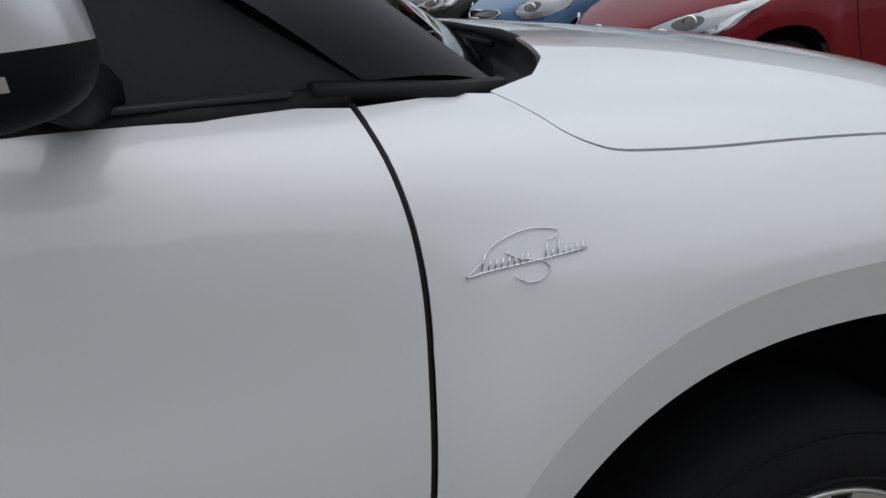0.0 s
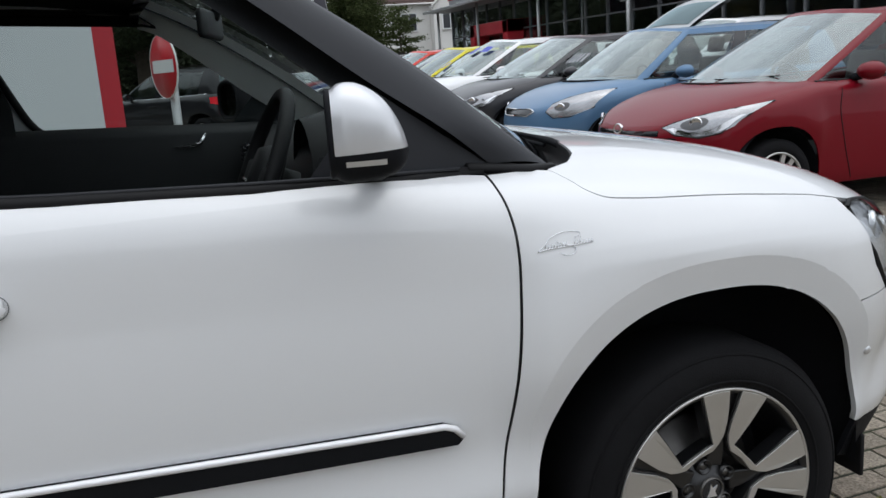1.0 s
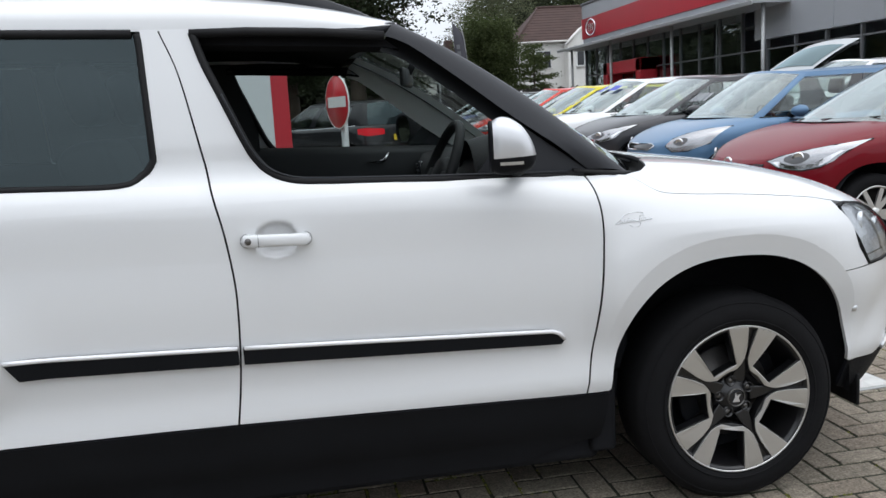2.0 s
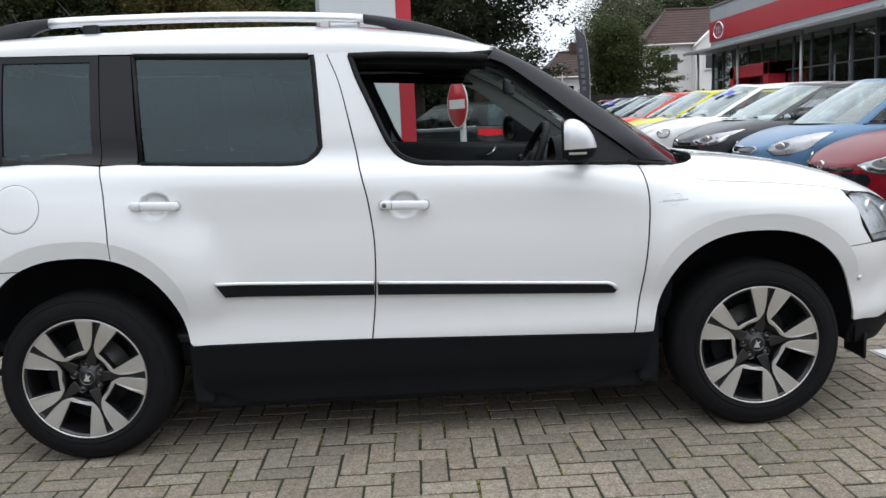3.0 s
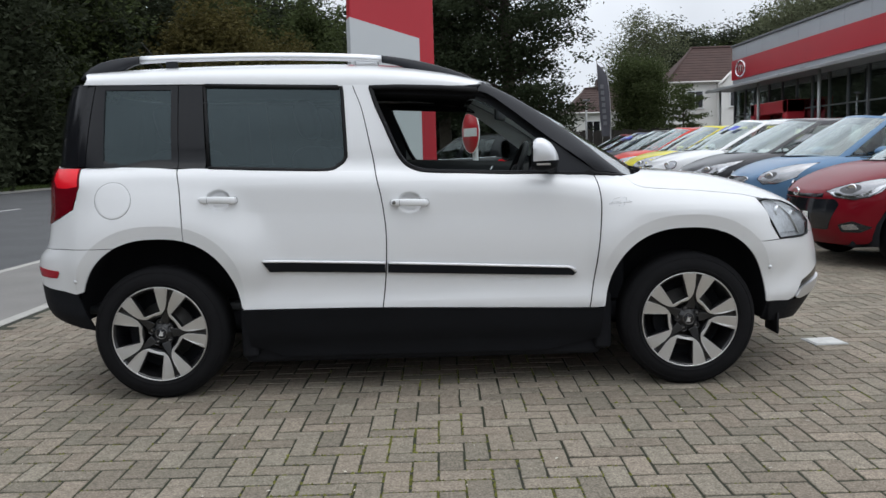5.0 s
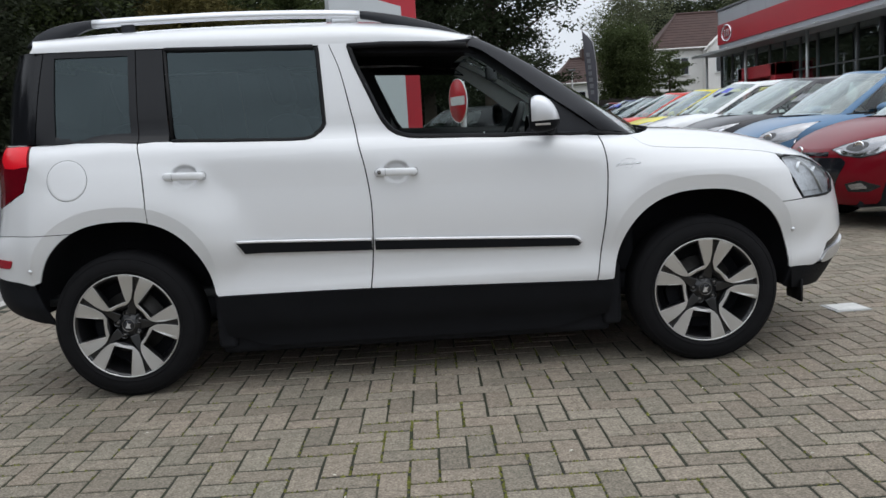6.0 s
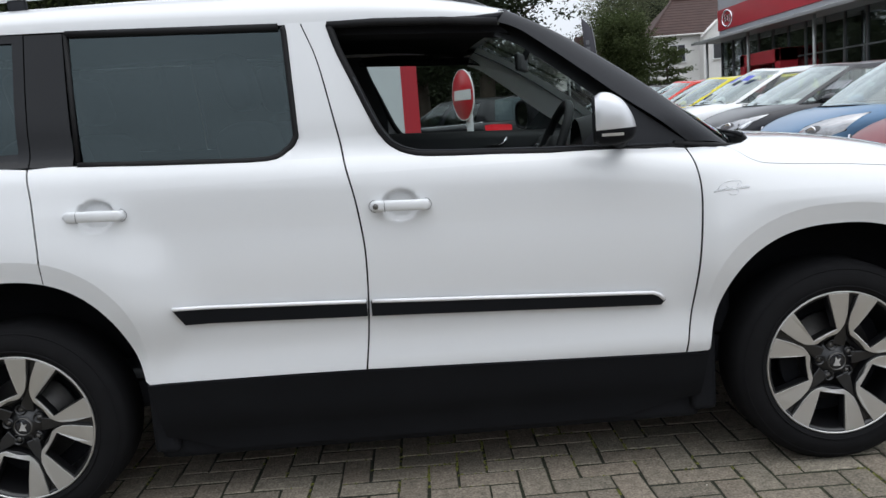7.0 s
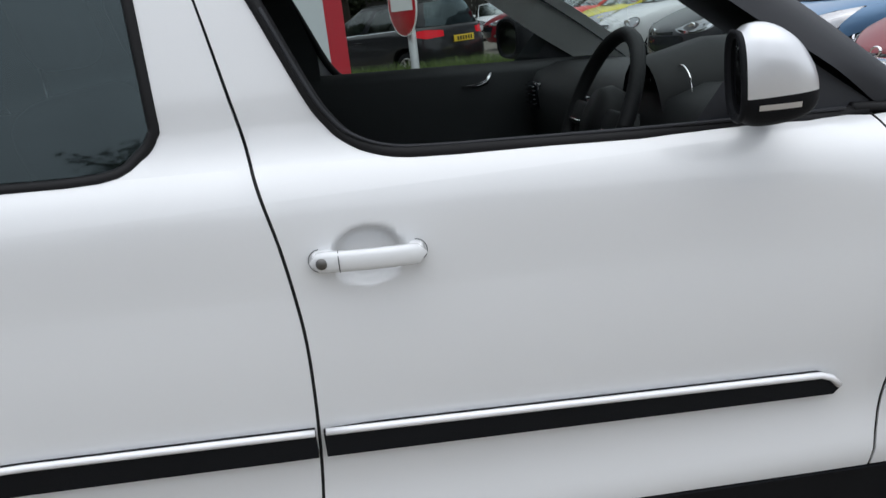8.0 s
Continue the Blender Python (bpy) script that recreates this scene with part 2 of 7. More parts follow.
def leaf_mat(name, base, glow, rand):
    """Leaf blades: matt above, and some light comes through them."""
    m = mat(name, base, rough=0.75, spec=0.12, var=0.4, scale=0.7, rand=rand)
    n, l = m.node_tree.nodes, m.node_tree.links
    b, out = n["Principled BSDF"], n["Material Output"]
    thin, mx = n.new("ShaderNodeBsdfTranslucent"), n.new("ShaderNodeMixShader")
    mx.inputs[0].default_value = glow
    l.new(b.inputs["Base Color"].links[0].from_socket, thin.inputs["Color"])
    l.new(b.outputs[0], mx.inputs[1])
    l.new(thin.outputs[0], mx.inputs[2])
    l.new(mx.outputs[0], out.inputs["Surface"])
    return m


M_LEAF_DARK = leaf_mat("dark_leaves", (0.043, 0.052, 0.030), 0.3, 0.3)
M_LEAF_MID = leaf_mat("green_leaves", (0.072, 0.092, 0.036), 0.4, 0.4)
M_LEAF_GOLD = leaf_mat("yellowing_leaves", (0.10, 0.086, 0.03), 0.4, 0.35)
M_LEAF_PALE = leaf_mat("pale_birch_leaves", (0.15, 0.165, 0.10), 0.45, 0.35)
M_NEEDLE = leaf_mat("conifer_needles", (0.036, 0.048, 0.024), 0.3, 0.3)


# ---- mesh helpers ----
def finish(bm, name, material, smooth=True):
    me = bpy.data.meshes.new(name)
    bm.to_mesh(me)
    bm.free()
    for mt in material if isinstance(material, (list, tuple)) else (material,):
        me.materials.append(mt)
    if smooth:
        me.polygons.foreach_set("use_smooth", [True] * len(me.polygons))
    return me


def part(name, bm, material, parent=None, label="", smooth=True):
    """Links a bmesh as one mesh object under a thing or under a part."""
    ob = new(name, bm if isinstance(bm, bpy.types.Mesh) else finish(bm, name, material, smooth))
    if parent is not None:
        ob.parent = parent
    if label:
        ob["label"] = label
    return ob


def thing(name, label, category, m=None, group="", kind=""):
    ob = new(name)
    ob.empty_display_size = 0.1
    if m is not None:
        ob.matrix_world = m
    return tagged(ob, label, category, group, kind)


def box(x0, x1, y0, y1, z0, z1, bevel=0.0, segs=2):
    bm = bmesh.new()
    bmesh.ops.create_cube(bm, size=1.0)
    for v in bm.verts:
        v.co = Vector(((x0 + x1) / 2 + v.co.x * (x1 - x0), (y0 + y1) / 2 + v.co.y * (y1 - y0), (z0 + z1) / 2 + v.co.z * (z1 - z0)))
    if bevel:
        bmesh.ops.bevel(bm, geom=bm.edges[:], offset=bevel, segments=segs, affect="EDGES", profile=0.5)
    return bm


def join(*bms):
    """Several bmeshes as one."""
    out = bmesh.new()
    for b in bms:
        me = bpy.data.meshes.new("tmp")
        b.to_mesh(me)
        b.free()
        out.from_mesh(me)
        bpy.data.meshes.remove(me)
    return out


def moved(bm, m):
    bmesh.ops.transform(bm, matrix=m, verts=bm.verts[:])
    if m.determinant() < 0:
        bmesh.ops.reverse_faces(bm, faces=bm.faces[:])
    return bm


def lathe(profile, steps=40, closed=False):
    """Turns a profile of (radius, along) round the y axis."""
    bm = bmesh.new()
    rings = []
    for k in range(steps):
        a = 2 * math.pi * k / steps
        rings.append([bm.verts.new((r * math.cos(a), h, r * math.sin(a))) for r, h in profile])
    n = len(profile)
    for k in range(steps):
        a, b = rings[k], rings[(k + 1) % steps]
        for i in range(n if closed else n - 1):
            j = (i + 1) % n
            bm.faces.new((a[i], a[j], b[j], b[i]))
    bmesh.ops.remove_doubles(bm, verts=bm.verts[:], dist=1e-5)
    bmesh.ops.recalc_face_normals(bm, faces=bm.faces[:])
    return bm


def prism(outline, depth, to_world=None, bevel=0.0):
    """A flat outline (x, z) with thickness depth along +y, from y = 0."""
    bm = bmesh.new()
    f = bm.faces.new([bm.verts.new((x, 0, z)) for x, z in outline])
    got = bmesh.ops.extrude_face_region(bm, geom=[f])
    bmesh.ops.translate(bm, vec=(0, depth, 0), verts=[v for v in got["geom"] if isinstance(v, bmesh.types.BMVert)])
    bmesh.ops.recalc_face_normals(bm, faces=bm.faces[:])
    if bevel:
        bmesh.ops.bevel(bm, geom=[e for e in bm.edges if len(e.link_faces) == 2 and e.calc_face_angle(0) > 0.6], offset=bevel, segments=2, affect="EDGES", profile=0.5)
    if to_world is not None:
        moved(bm, to_world)
    return bm


def tube(points, radius, sides=10, caps=True):
    """A tube along points; radius a number or one for each point."""
    bm = bmesh.new()
    pts = [Vector(p) for p in points]
    rings = []
    side = None
    for i, p in enumerate(pts):
        way = (pts[min(i + 1, len(pts) - 1)] - pts[max(i - 1, 0)]).normalized()
        if side is None:
            side = way.orthogonal().normalized()
        side = (side - way * side.dot(way)).normalized()
        up = way.cross(side)
        r = radius[i] if isinstance(radius, (list, tuple)) else radius
        rings.append([bm.verts.new(p + (side * math.cos(2 * math.pi * k / sides) + up * math.sin(2 * math.pi * k / sides)) * r) for k in range(sides)])
    for a, b in zip(rings, rings[1:]):
        for k in range(sides):
            bm.faces.new((a[k], a[(k + 1) % sides], b[(k + 1) % sides], b[k]))
    if caps:
        bm.faces.new(rings[0][::-1])
        bm.faces.new(rings[-1])
    return bm


def loft(rows, close_u=False):
    """A skin over rows of points, all of one length."""
    bm = bmesh.new()
    vs = [[bm.verts.new(p) for p in row] for row in rows]
    for a, b in zip(vs, vs[1:]):
        n = len(a)
        for k in range(n if close_u else n - 1):
            q = (a[k], a[(k + 1) % n], b[(k + 1) % n], b[k])
            bm.faces.new(q)
    bmesh.ops.remove_doubles(bm, verts=bm.verts[:], dist=1e-5)
    return bm


def spline(pts, n=6):
    """A smooth open curve through points of any dimension."""
    pts = [np.array(p, float) for p in pts]
    ext = [2 * pts[0] - pts[1], *pts, 2 * pts[-1] - pts[-2]]
    out = []
    for a, b, c, d in zip(ext, ext[1:], ext[2:], ext[3:]):
        for k in range(n):
            t = k / n
            out.append(0.5 * (2 * b + (c - a) * t + (2 * a - 5 * b + 4 * c - d) * t * t + (3 * b - a - 3 * c + d) * t ** 3))
    out.append(pts[-1])
    return [tuple(float(v) for v in p) for p in out]


def rounded(pts, r, n=4):
    """A closed flat outline with its corners rounded."""
    out = []
    for i, p in enumerate(pts):
        p, a, b = Vector(p), Vector(pts[i - 1]), Vector(pts[(i + 1) % len(pts)])
        ra = min(r, (a - p).length * 0.45, (b - p).length * 0.45)
        p0, p1 = p + (a - p).normalized() * ra, p + (b - p).normalized() * ra
        for k in range(n + 1):
            t = k / n
            out.append(tuple((1 - t) ** 2 * p0 + 2 * t * (1 - t) * p + t * t * p1))
    return out


def sheet(outline, surf, us, vs, thick=0.012, centre=(1.3, 0, 0.7), proud=0.0):
    """A panel: an outline (u, v) cut along the lines us and vs, laid on the surface surf(u, v), with an edge turned inwards."""
    bm = bmesh.new()
    bm.faces.new([bm.verts.new((u, v, 0)) for u, v in outline])
    lo_u, hi_u = min(p[0] for p in outline), max(p[0] for p in outline)
    lo_v, hi_v = min(p[1] for p in outline), max(p[1] for p in outline)
    for values, lo, hi, axis in ((us, lo_u, hi_u, (1, 0, 0)), (vs, lo_v, hi_v, (0, 1, 0))):
        for c in values:
            if lo + 0.002 < c < hi - 0.002:
                bmesh.ops.bisect_plane(bm, geom=bm.verts[:] + bm.edges[:] + bm.faces[:], dist=1e-5, plane_co=Vector(axis) * c, plane_no=axis)
    mid = Vector(centre)
    normals = {}
    for v in bm.verts:
        u, w = v.co.x, v.co.y
        p = Vector(surf(u, w))
        nrm = (Vector(surf(u + 0.004, w)) - Vector(surf(u - 0.004, w))).cross(Vector(surf(u, w + 0.004)) - Vector(surf(u, w - 0.004)))
        nrm = nrm.normalized() if nrm.length > 1e-12 else Vector((0, 0, 1))
        if nrm.dot(p - mid) < 0:
            nrm = -nrm
        v.co = p + nrm * proud
        normals[v] = nrm
    bm.normal_update()
    tot = sum(f.normal.dot(normals[f.verts[0]]) * f.calc_area() for f in bm.faces)
    if tot < 0:
        bmesh.ops.reverse_faces(bm, faces=bm.faces[:])
    if thick:
        rim = [e for e in bm.edges if e.is_boundary and max(abs(v.co.y) for v in e.verts) > 0.006]
        for e in rim:
            e.smooth = False
        got = bmesh.ops.extrude_edge_only(bm, edges=rim)
        fresh = [v for v in got["geom"] if isinstance(v, bmesh.types.BMVert)]
        for v in fresh:
            near = [w for e in v.link_edges for w in (e.other_vert(v),) if w in normals]
            if near:
                v.co = v.co - normals[near[0]] * thick
    return bm


def steps(lo, hi, d):
    return [lo + d * k for k in range(int((hi - lo) / d) + 2)]


def mirrored(ob, parent):
    """The same part on the car's other side."""
    me = ob.data.copy()
    me.transform(Matrix.Diagonal((1, -1, 1, 1)))
    me.flip_normals()
    o2 = new(ob.name.split(".")[0], me)
    o2.parent = parent
    if "label" in ob.keys():
        o2["label"] = ob["label"]
    return o2
# ---- ground: one sheet to the horizon, kerbs as real steps ----
def slab(name, x0, x1, y0, y1, z0, z1, material, label, bevel=0.0):
    ob = part(name, box(x0, x1, y0, y1, z0, z1, bevel), material, None, "", smooth=False)
    return tagged(ob, label, name.replace("_", " "), kind="structure")


slab("ground", -400, 400, -400, 700, -0.6, -0.16, M_SOIL, "grassy ground reaching to the horizon")
slab("forecourt_base", -1.86, 16.1, -10, 20, -0.15, -0.0034, M_JOINT, "sandy bed with mossy joints under the block paving")
slab("forecourt", -1.86, 60, 20.005, 60, -0.15, -0.004, M_PAVEFAR, "grey-brown block paving of the rear forecourt")
slab("forecourt", -1.86, 60, -60, -10.005, -0.15, -0.004, M_PAVEFAR, "grey-brown paved forecourt on the near side")
slab("forecourt", 16.105, 60, -10, 20, -0.15, -0.004, M_PAVEFAR, "grey-brown paved forecourt beside the showroom")
slab("footway", -3.50, -1.98, -60, 62, -0.15, -0.012, M_FOOTWAY, "worn grey asphalt footway")
slab("kerb", -3.62, -3.505, -60, 62, -0.15, -0.004, M_CONCRETE, "concrete road kerb", 0.01)
slab("road", -18.8, -3.625, -120, 62, -0.15, -0.10, M_ASPHALT, "grey asphalt road")
slab("kerb", -18.95, -18.805, -120, 62, -0.15, 0.0, M_CONCRETE, "concrete road kerb", 0.01)
slab("verge", -60, -18.955, -120, 62, -0.15, -0.01, M_SOIL, "rough grass verge beside the road")
for k in range(9):
    y = -20 + 9.0 * k
    tagged(part("road_line", box(-11.17, -11.05, y, y + 4.2, -0.099, -0.094), M_ROADPAINT, None, smooth=False), "worn white centre line on asphalt", "road marking", "road lines", "structure")

for k in range(40):
    y = -8.0 + 0.915 * k
    tagged(part("edging_stone", box(-1.975, -1.865, y, y + 0.905, -0.15, 0.004 + 0.003 * math.sin(k * 2.3), 0.008), M_CONCRETE, None, smooth=False), "pale concrete edging stone between paving and footway", "edging stone", "edging stones", "structure")
# ---- the white car: its skin as smooth surfaces ----
def smoothstep(a, b, x):
    t = min(1, max(0, (x - a) / (b - a)))
    return t * t * (3 - 2 * t)


def table(rows):
    """A smooth function through (x, y) rows."""
    xs, ys = [r[0] for r in rows], [r[1] for r in rows]
    sl = [(ys[min(i + 1, len(xs) - 1)] - ys[max(i - 1, 0)]) / (xs[min(i + 1, len(xs) - 1)] - xs[max(i - 1, 0)]) for i in range(len(xs))]

    def f(x):
        if x <= xs[0]:
            return ys[0]
        if x >= xs[-1]:
            return ys[-1]
        i = 0
        while x > xs[i + 1]:
            i += 1
        h = xs[i + 1] - xs[i]
        t = (x - xs[i]) / h
        return ys[i] * (1 + 2 * t) * (1 - t) ** 2 + sl[i] * h * t * (1 - t) ** 2 + ys[i + 1] * t * t * (3 - 2 * t) + sl[i + 1] * h * t * t * (t - 1)
    return f


class Shell:
    """The lower body of a car that faces +x: u runs along the side and round the corners (1 long each), v is the height and,
    above the shoulder, runs on over the top (0.5 long to the middle)."""

    def __init__(self, wide, shoulder, top, nose, tail, x_front, x_rear, n_front, n_rear, n_top, arches, spine_front, flare=0.036, dents=()):
        self.wide, self.shoulder, self.top, self.nose, self.tail = table(wide), table(shoulder), table(top), table(nose), table(tail)
        self.x_front, self.x_rear, self.n_front, self.n_rear, self.n_top = x_front, x_rear, n_front, n_rear, table(n_top)
        self.arches, self.spine, self.flare, self.dents = arches, spine_front, flare, dents

    def arch_gap(self, x, z, arch):
        xc, zc, a, h = arch
        q = (abs((x - xc) / a) ** 2.4 + max(0.0, (z - zc) / h) ** 2.4) ** (1 / 2.4)
        return (q - 1) * (a + h) / 2

    def at(self, u, v):
        z_flat = min(v, 1.3)
        if u > self.x_front:
            a = min(1, u - self.x_front) * math.pi / 2
            sx, cy = max(0, math.sin(a)) ** (2 / self.n_front), max(0, math.cos(a)) ** (2 / self.n_front)
            x = self.x_front + sx * (self.nose(z_flat) - self.x_front)
        elif u < self.x_rear:
            a = min(1, self.x_rear - u) * math.pi / 2
            sx, cy = max(0, math.sin(a)) ** (2 / self.n_rear), max(0, math.cos(a)) ** (2 / self.n_rear)
            x = self.x_rear + sx * (self.tail(z_flat) - self.x_rear)
        else:
            x, cy = u, 1.0
        zs = self.shoulder(x)
        y = self.wide(min(v, zs)) * cy
        if v <= zs:
            z = v
            fade = 1.0
        else:
            n = self.n_top(x)
            b = min(1, (v - zs) / 0.5) * math.pi / 2
            c, s = max(0, math.cos(b)) ** (2 / n), max(0, math.sin(b)) ** (2 / n)
            if x > self.spine:
                x = self.spine + (x - self.spine) * c
            y *= c
            z = zs + (self.top(x) - zs) * s
            fade = 1 - smoothstep(zs + 0.05, zs + 0.19, z)
        out = 0.0
        for arch in self.arches:
            q = self.arch_gap(x, z, arch)
            if -0.02 < q < 0.36:
                low = self.low(z)
                q /= 0.2 + 0.8 * low
                out = max(out, (0.12 + 0.88 * low) * self.flare * (0.60 + 0.40 * min(1, max(0, q / 0.058)) if q < 0.058 else 1 - smoothstep(0.058, 0.30, q)) * smoothstep(arch[0] - arch[2] - 0.10, arch[0] - arch[2] + 0.04, x))
        y += out * fade * cy
        for xc, zc, rx, rz, deep in self.dents:
            q = ((x - xc) / rx) ** 2 + ((z - zc) / rz) ** 2
            if q < 1.3:
                y -= deep * (1 - smoothstep(0.62, 1.0, q))
        return (x, -y, z)

    def low(self, z):
        """How strong the arch's lip is at height z: it fades towards the sill."""
        return smoothstep(0.42, 0.68, z)

    def u_at(self, x, z):
        """The u of the place x along the car at height z."""
        if x > self.x_front:
            s = min(1, (x - self.x_front) / (self.nose(z) - self.x_front))
            return self.x_front + math.asin(s ** (self.n_front / 2)) / (math.pi / 2)
        if x < self.x_rear:
            s = min(1, (self.x_rear - x) / (self.x_rear - self.tail(z)))
            return self.x_rear - math.asin(s ** (self.n_rear / 2)) / (math.pi / 2)
        return x

    def v_of(self, x, z):
        zs = self.shoulder(x)
        if z <= zs:
            return z
        s = min(1, (z - zs) / (self.top(x) - zs))
        return zs + 0.5 * math.asin(s ** (self.n_top(x) / 2)) / (math.pi / 2)

    def crest(self, u):
        """The v of the middle line over the bonnet or tail at u."""
        v = 1.2
        for _ in range(4):
            z = min(v, 1.3)
            x = u
            if u > self.x_front:
                x = self.x_front + max(0, math.sin(min(1, u - self.x_front) * math.pi / 2)) ** (2 / self.n_front) * (self.nose(z) - self.x_front)
            v = self.shoulder(x) + 0.4999999
        return v

    def arch_line(self, arch, z_lo_left, z_lo_right, steps_n=30, lip=0.0):
        """The arch's edge from its +x foot over the top to its -x foot."""
        xc, zc, a, h = arch
        pts = []
        for k in range(steps_n + 1):
            w = math.pi * k / steps_n
            x, z = xc + a * math.copysign(abs(math.cos(w)) ** (2 / 2.4), math.cos(w)), zc + h * max(0.0, math.sin(w)) ** (2 / 2.4)
            grow = 1 + lip * (0.2 + 0.8 * self.low(z + lip * 0.5)) * 2 / (a + h)
            pts.append((xc + (x - xc) * grow, zc + (z - zc) * grow))
        pts = [p for p in pts if p[1] > (z_lo_right if p[0] > xc else z_lo_left) + 0.004]
        foot = a * 1.01 + lip * 0.2
        pts = [(xc + foot, z_lo_right), *pts, (xc - foot, z_lo_left)]
        return [(self.u_at(x, z), self.v_of(x, z)) for x, z in pts]


def belt(x):
    return 1.145 - 0.0421 * (x + 0.364)


WHEEL_Z = 0.325
ARCH_F, ARCH_R = (2.563, 0.318, 0.398, 0.460), (0.014, 0.318, 0.400, 0.473)
HANDLES = ((1.235, 0.932, 0.058, 0.049), (0.322, 0.968, 0.058, 0.049))
HERO = Shell(
    wide=[(0.22, 0.80), (0.30, 0.842), (0.38, 0.864), (0.43, 0.879), (0.47, 0.873), (0.53, 0.867), (0.60, 0.876), (0.68, 0.886), (0.78, 0.889), (0.90, 0.884), (1.0, 0.880)],
    shoulder=[(-0.7, 0.955), (2.0, 0.84), (2.3, 0.815), (2.6, 0.795), (2.9, 0.775), (3.2, 0.745), (3.45, 0.69)],
    top=[(-0.7, 1.215), (1.6, 1.118), (2.1, 1.082), (2.3, 1.066), (2.45, 1.056), (2.6, 1.045), (2.75, 1.028), (2.9, 1.005), (3.05, 0.974), (3.2, 0.932), (3.4, 0.845)],
    nose=[(0.22, 3.27), (0.30, 3.33), (0.39, 3.39), (0.50, 3.425), (0.60, 3.415), (0.72, 3.385), (0.85, 3.34), (1.2, 3.30)],
    tail=[(0.22, -0.55), (0.34, -0.62), (0.45, -0.70), (0.60, -0.725), (0.70, -0.715), (0.76, -0.665), (0.9, -0.635), (1.14, -0.595), (1.3, -0.56)],
    x_front=2.72, x_rear=-0.15, n_front=2.6, n_rear=3.6, n_top=[(-0.7, 4.5), (-0.28, 4.5), (0.05, 5.5), (1.9, 5.5), (2.18, 4.6), (2.5, 4.2), (3.0, 3.5), (3.4, 3.0)],
    arches=(ARCH_F, ARCH_R), spine_front=2.55, dents=[(*h, 0.026) for h in HANDLES])


def v_at(x, z):
    """The v of the hero's skin at height z beside x."""
    zs = HERO.shoulder(x)
    if z <= zs:
        return z
    s = min(1, (z - zs) / (HERO.top(x) - zs))
    return zs + 0.5 * math.asin(s ** (HERO.n_top(x) / 2)) / (math.pi / 2)


def window_plane(u, z):
    """The side windows' surface: leans in a little and turns the rear corner where u < -0.2."""
    lean = 0.832 - 0.182 * (z - 1.04) + 0.012 * math.sin(math.pi * min(1, max(0, (z - 1.04) / 0.48)))
    x, c = u, 1.0
    if u < -0.2:
        a = min(1, -0.2 - u) * math.pi / 2
        x = -0.2 - max(0, math.sin(a)) ** (2 / 3.4) * (0.385 - 0.12 * (z - 1.13) - 0.5 * max(0, z - 1.3) ** 2)
        c = max(0, math.cos(a)) ** (2 / 3.4)
    if u > 1.5:
        lean -= 0.035 * ((u - 1.5) / 0.65) ** 2 * 0.4
    return (x, -lean * c, z)


def glasshouse(u, z):
    """The pillars' surface: the windows' own, but flowing into the doors at the belt."""
    x, y, z = window_plane(u, z)
    zb = belt(u)
    t = max(0, z - zb) / 0.11
    if t < 1 and -0.2 < u < 2.2:
        y_belt, y_under = -HERO.at(u, v_at(u, zb))[1], -HERO.at(u, v_at(u, zb - 0.008))[1]
        step_in = y_belt + window_plane(u, zb)[1]
        bend = max(-0.08, 0.11 * ((y_belt - y_under) / 0.008 + 0.182) + 2 * step_in)
        y -= step_in * (1 - t) ** 2 + bend * t * (1 - t) ** 2
    return (x, y, z)


ROOF_EDGE = table([(-0.46, 1.540), (-0.12, 1.534), (0.26, 1.526), (0.84, 1.502), (1.11, 1.496), (1.38, 1.485), (1.57, 1.473), (1.64, 1.462), (1.80, 1.43)])
ROOF_TOP = table([(-0.56, 1.600), (-0.40, 1.625), (-0.02, 1.648), (0.54, 1.655), (1.10, 1.636), (1.38, 1.592), (1.60, 1.530), (1.80, 1.47)])


def roof(u, w):
    """u along the car, w from the side (0) to the middle (1)."""
    a = w * math.pi / 2
    c, s = math.cos(a) ** (2 / 2.9) if w < 1 else 0.0, math.sin(a) ** (2 / 2.9) if w > 0 else 0.0
    x = u + (0.09 * (u - 0.6) / 1.0 if u > 0.6 else 0.07 * (u - 0.6) / 1.05) * (1 - c)
    return (x, -0.748 * c, ROOF_EDGE(u) + (ROOF_TOP(u) - ROOF_EDGE(u)) * s)


US = steps(-0.15, 2.72, 0.035) + steps(2.72, 3.74, 0.025) + steps(-1.16, -0.15, 0.025)
US += [-0.15 - d for d in (0.0002, 0.0006, 0.001, 0.002, 0.004, 0.007, 0.011, 0.016, 0.022, 0.03)] + [2.72 + d for d in (0.0005, 0.0015, 0.003, 0.006, 0.01, 0.016)]
for xh in (1.235, 0.322):
    US += steps(xh - 0.08, xh + 0.08, 0.008)
for xa in (ARCH_F[0], ARCH_R[0]):
    US += steps(xa - 0.50, xa + 0.50, 0.02)
US = sorted(set(round(u, 5) for u in US))
VS = sorted(set(round(v, 4) for v in steps(0.24, 1.5, 0.025) + steps(0.88, 1.02, 0.0065) + steps(0.70, 0.86, 0.015)))
VS_DOOR = sorted(set(round(v, 4) for v in steps(0.36, 1.16, 0.025) + steps(0.865, 1.03, 0.006)))
UG, VG = steps(-1.2, 2.2, 0.04), steps(1.0, 1.56, 0.03)

hero = thing("white_compact_suv", "white compact suv with black cladding, parked on block paving", "car")

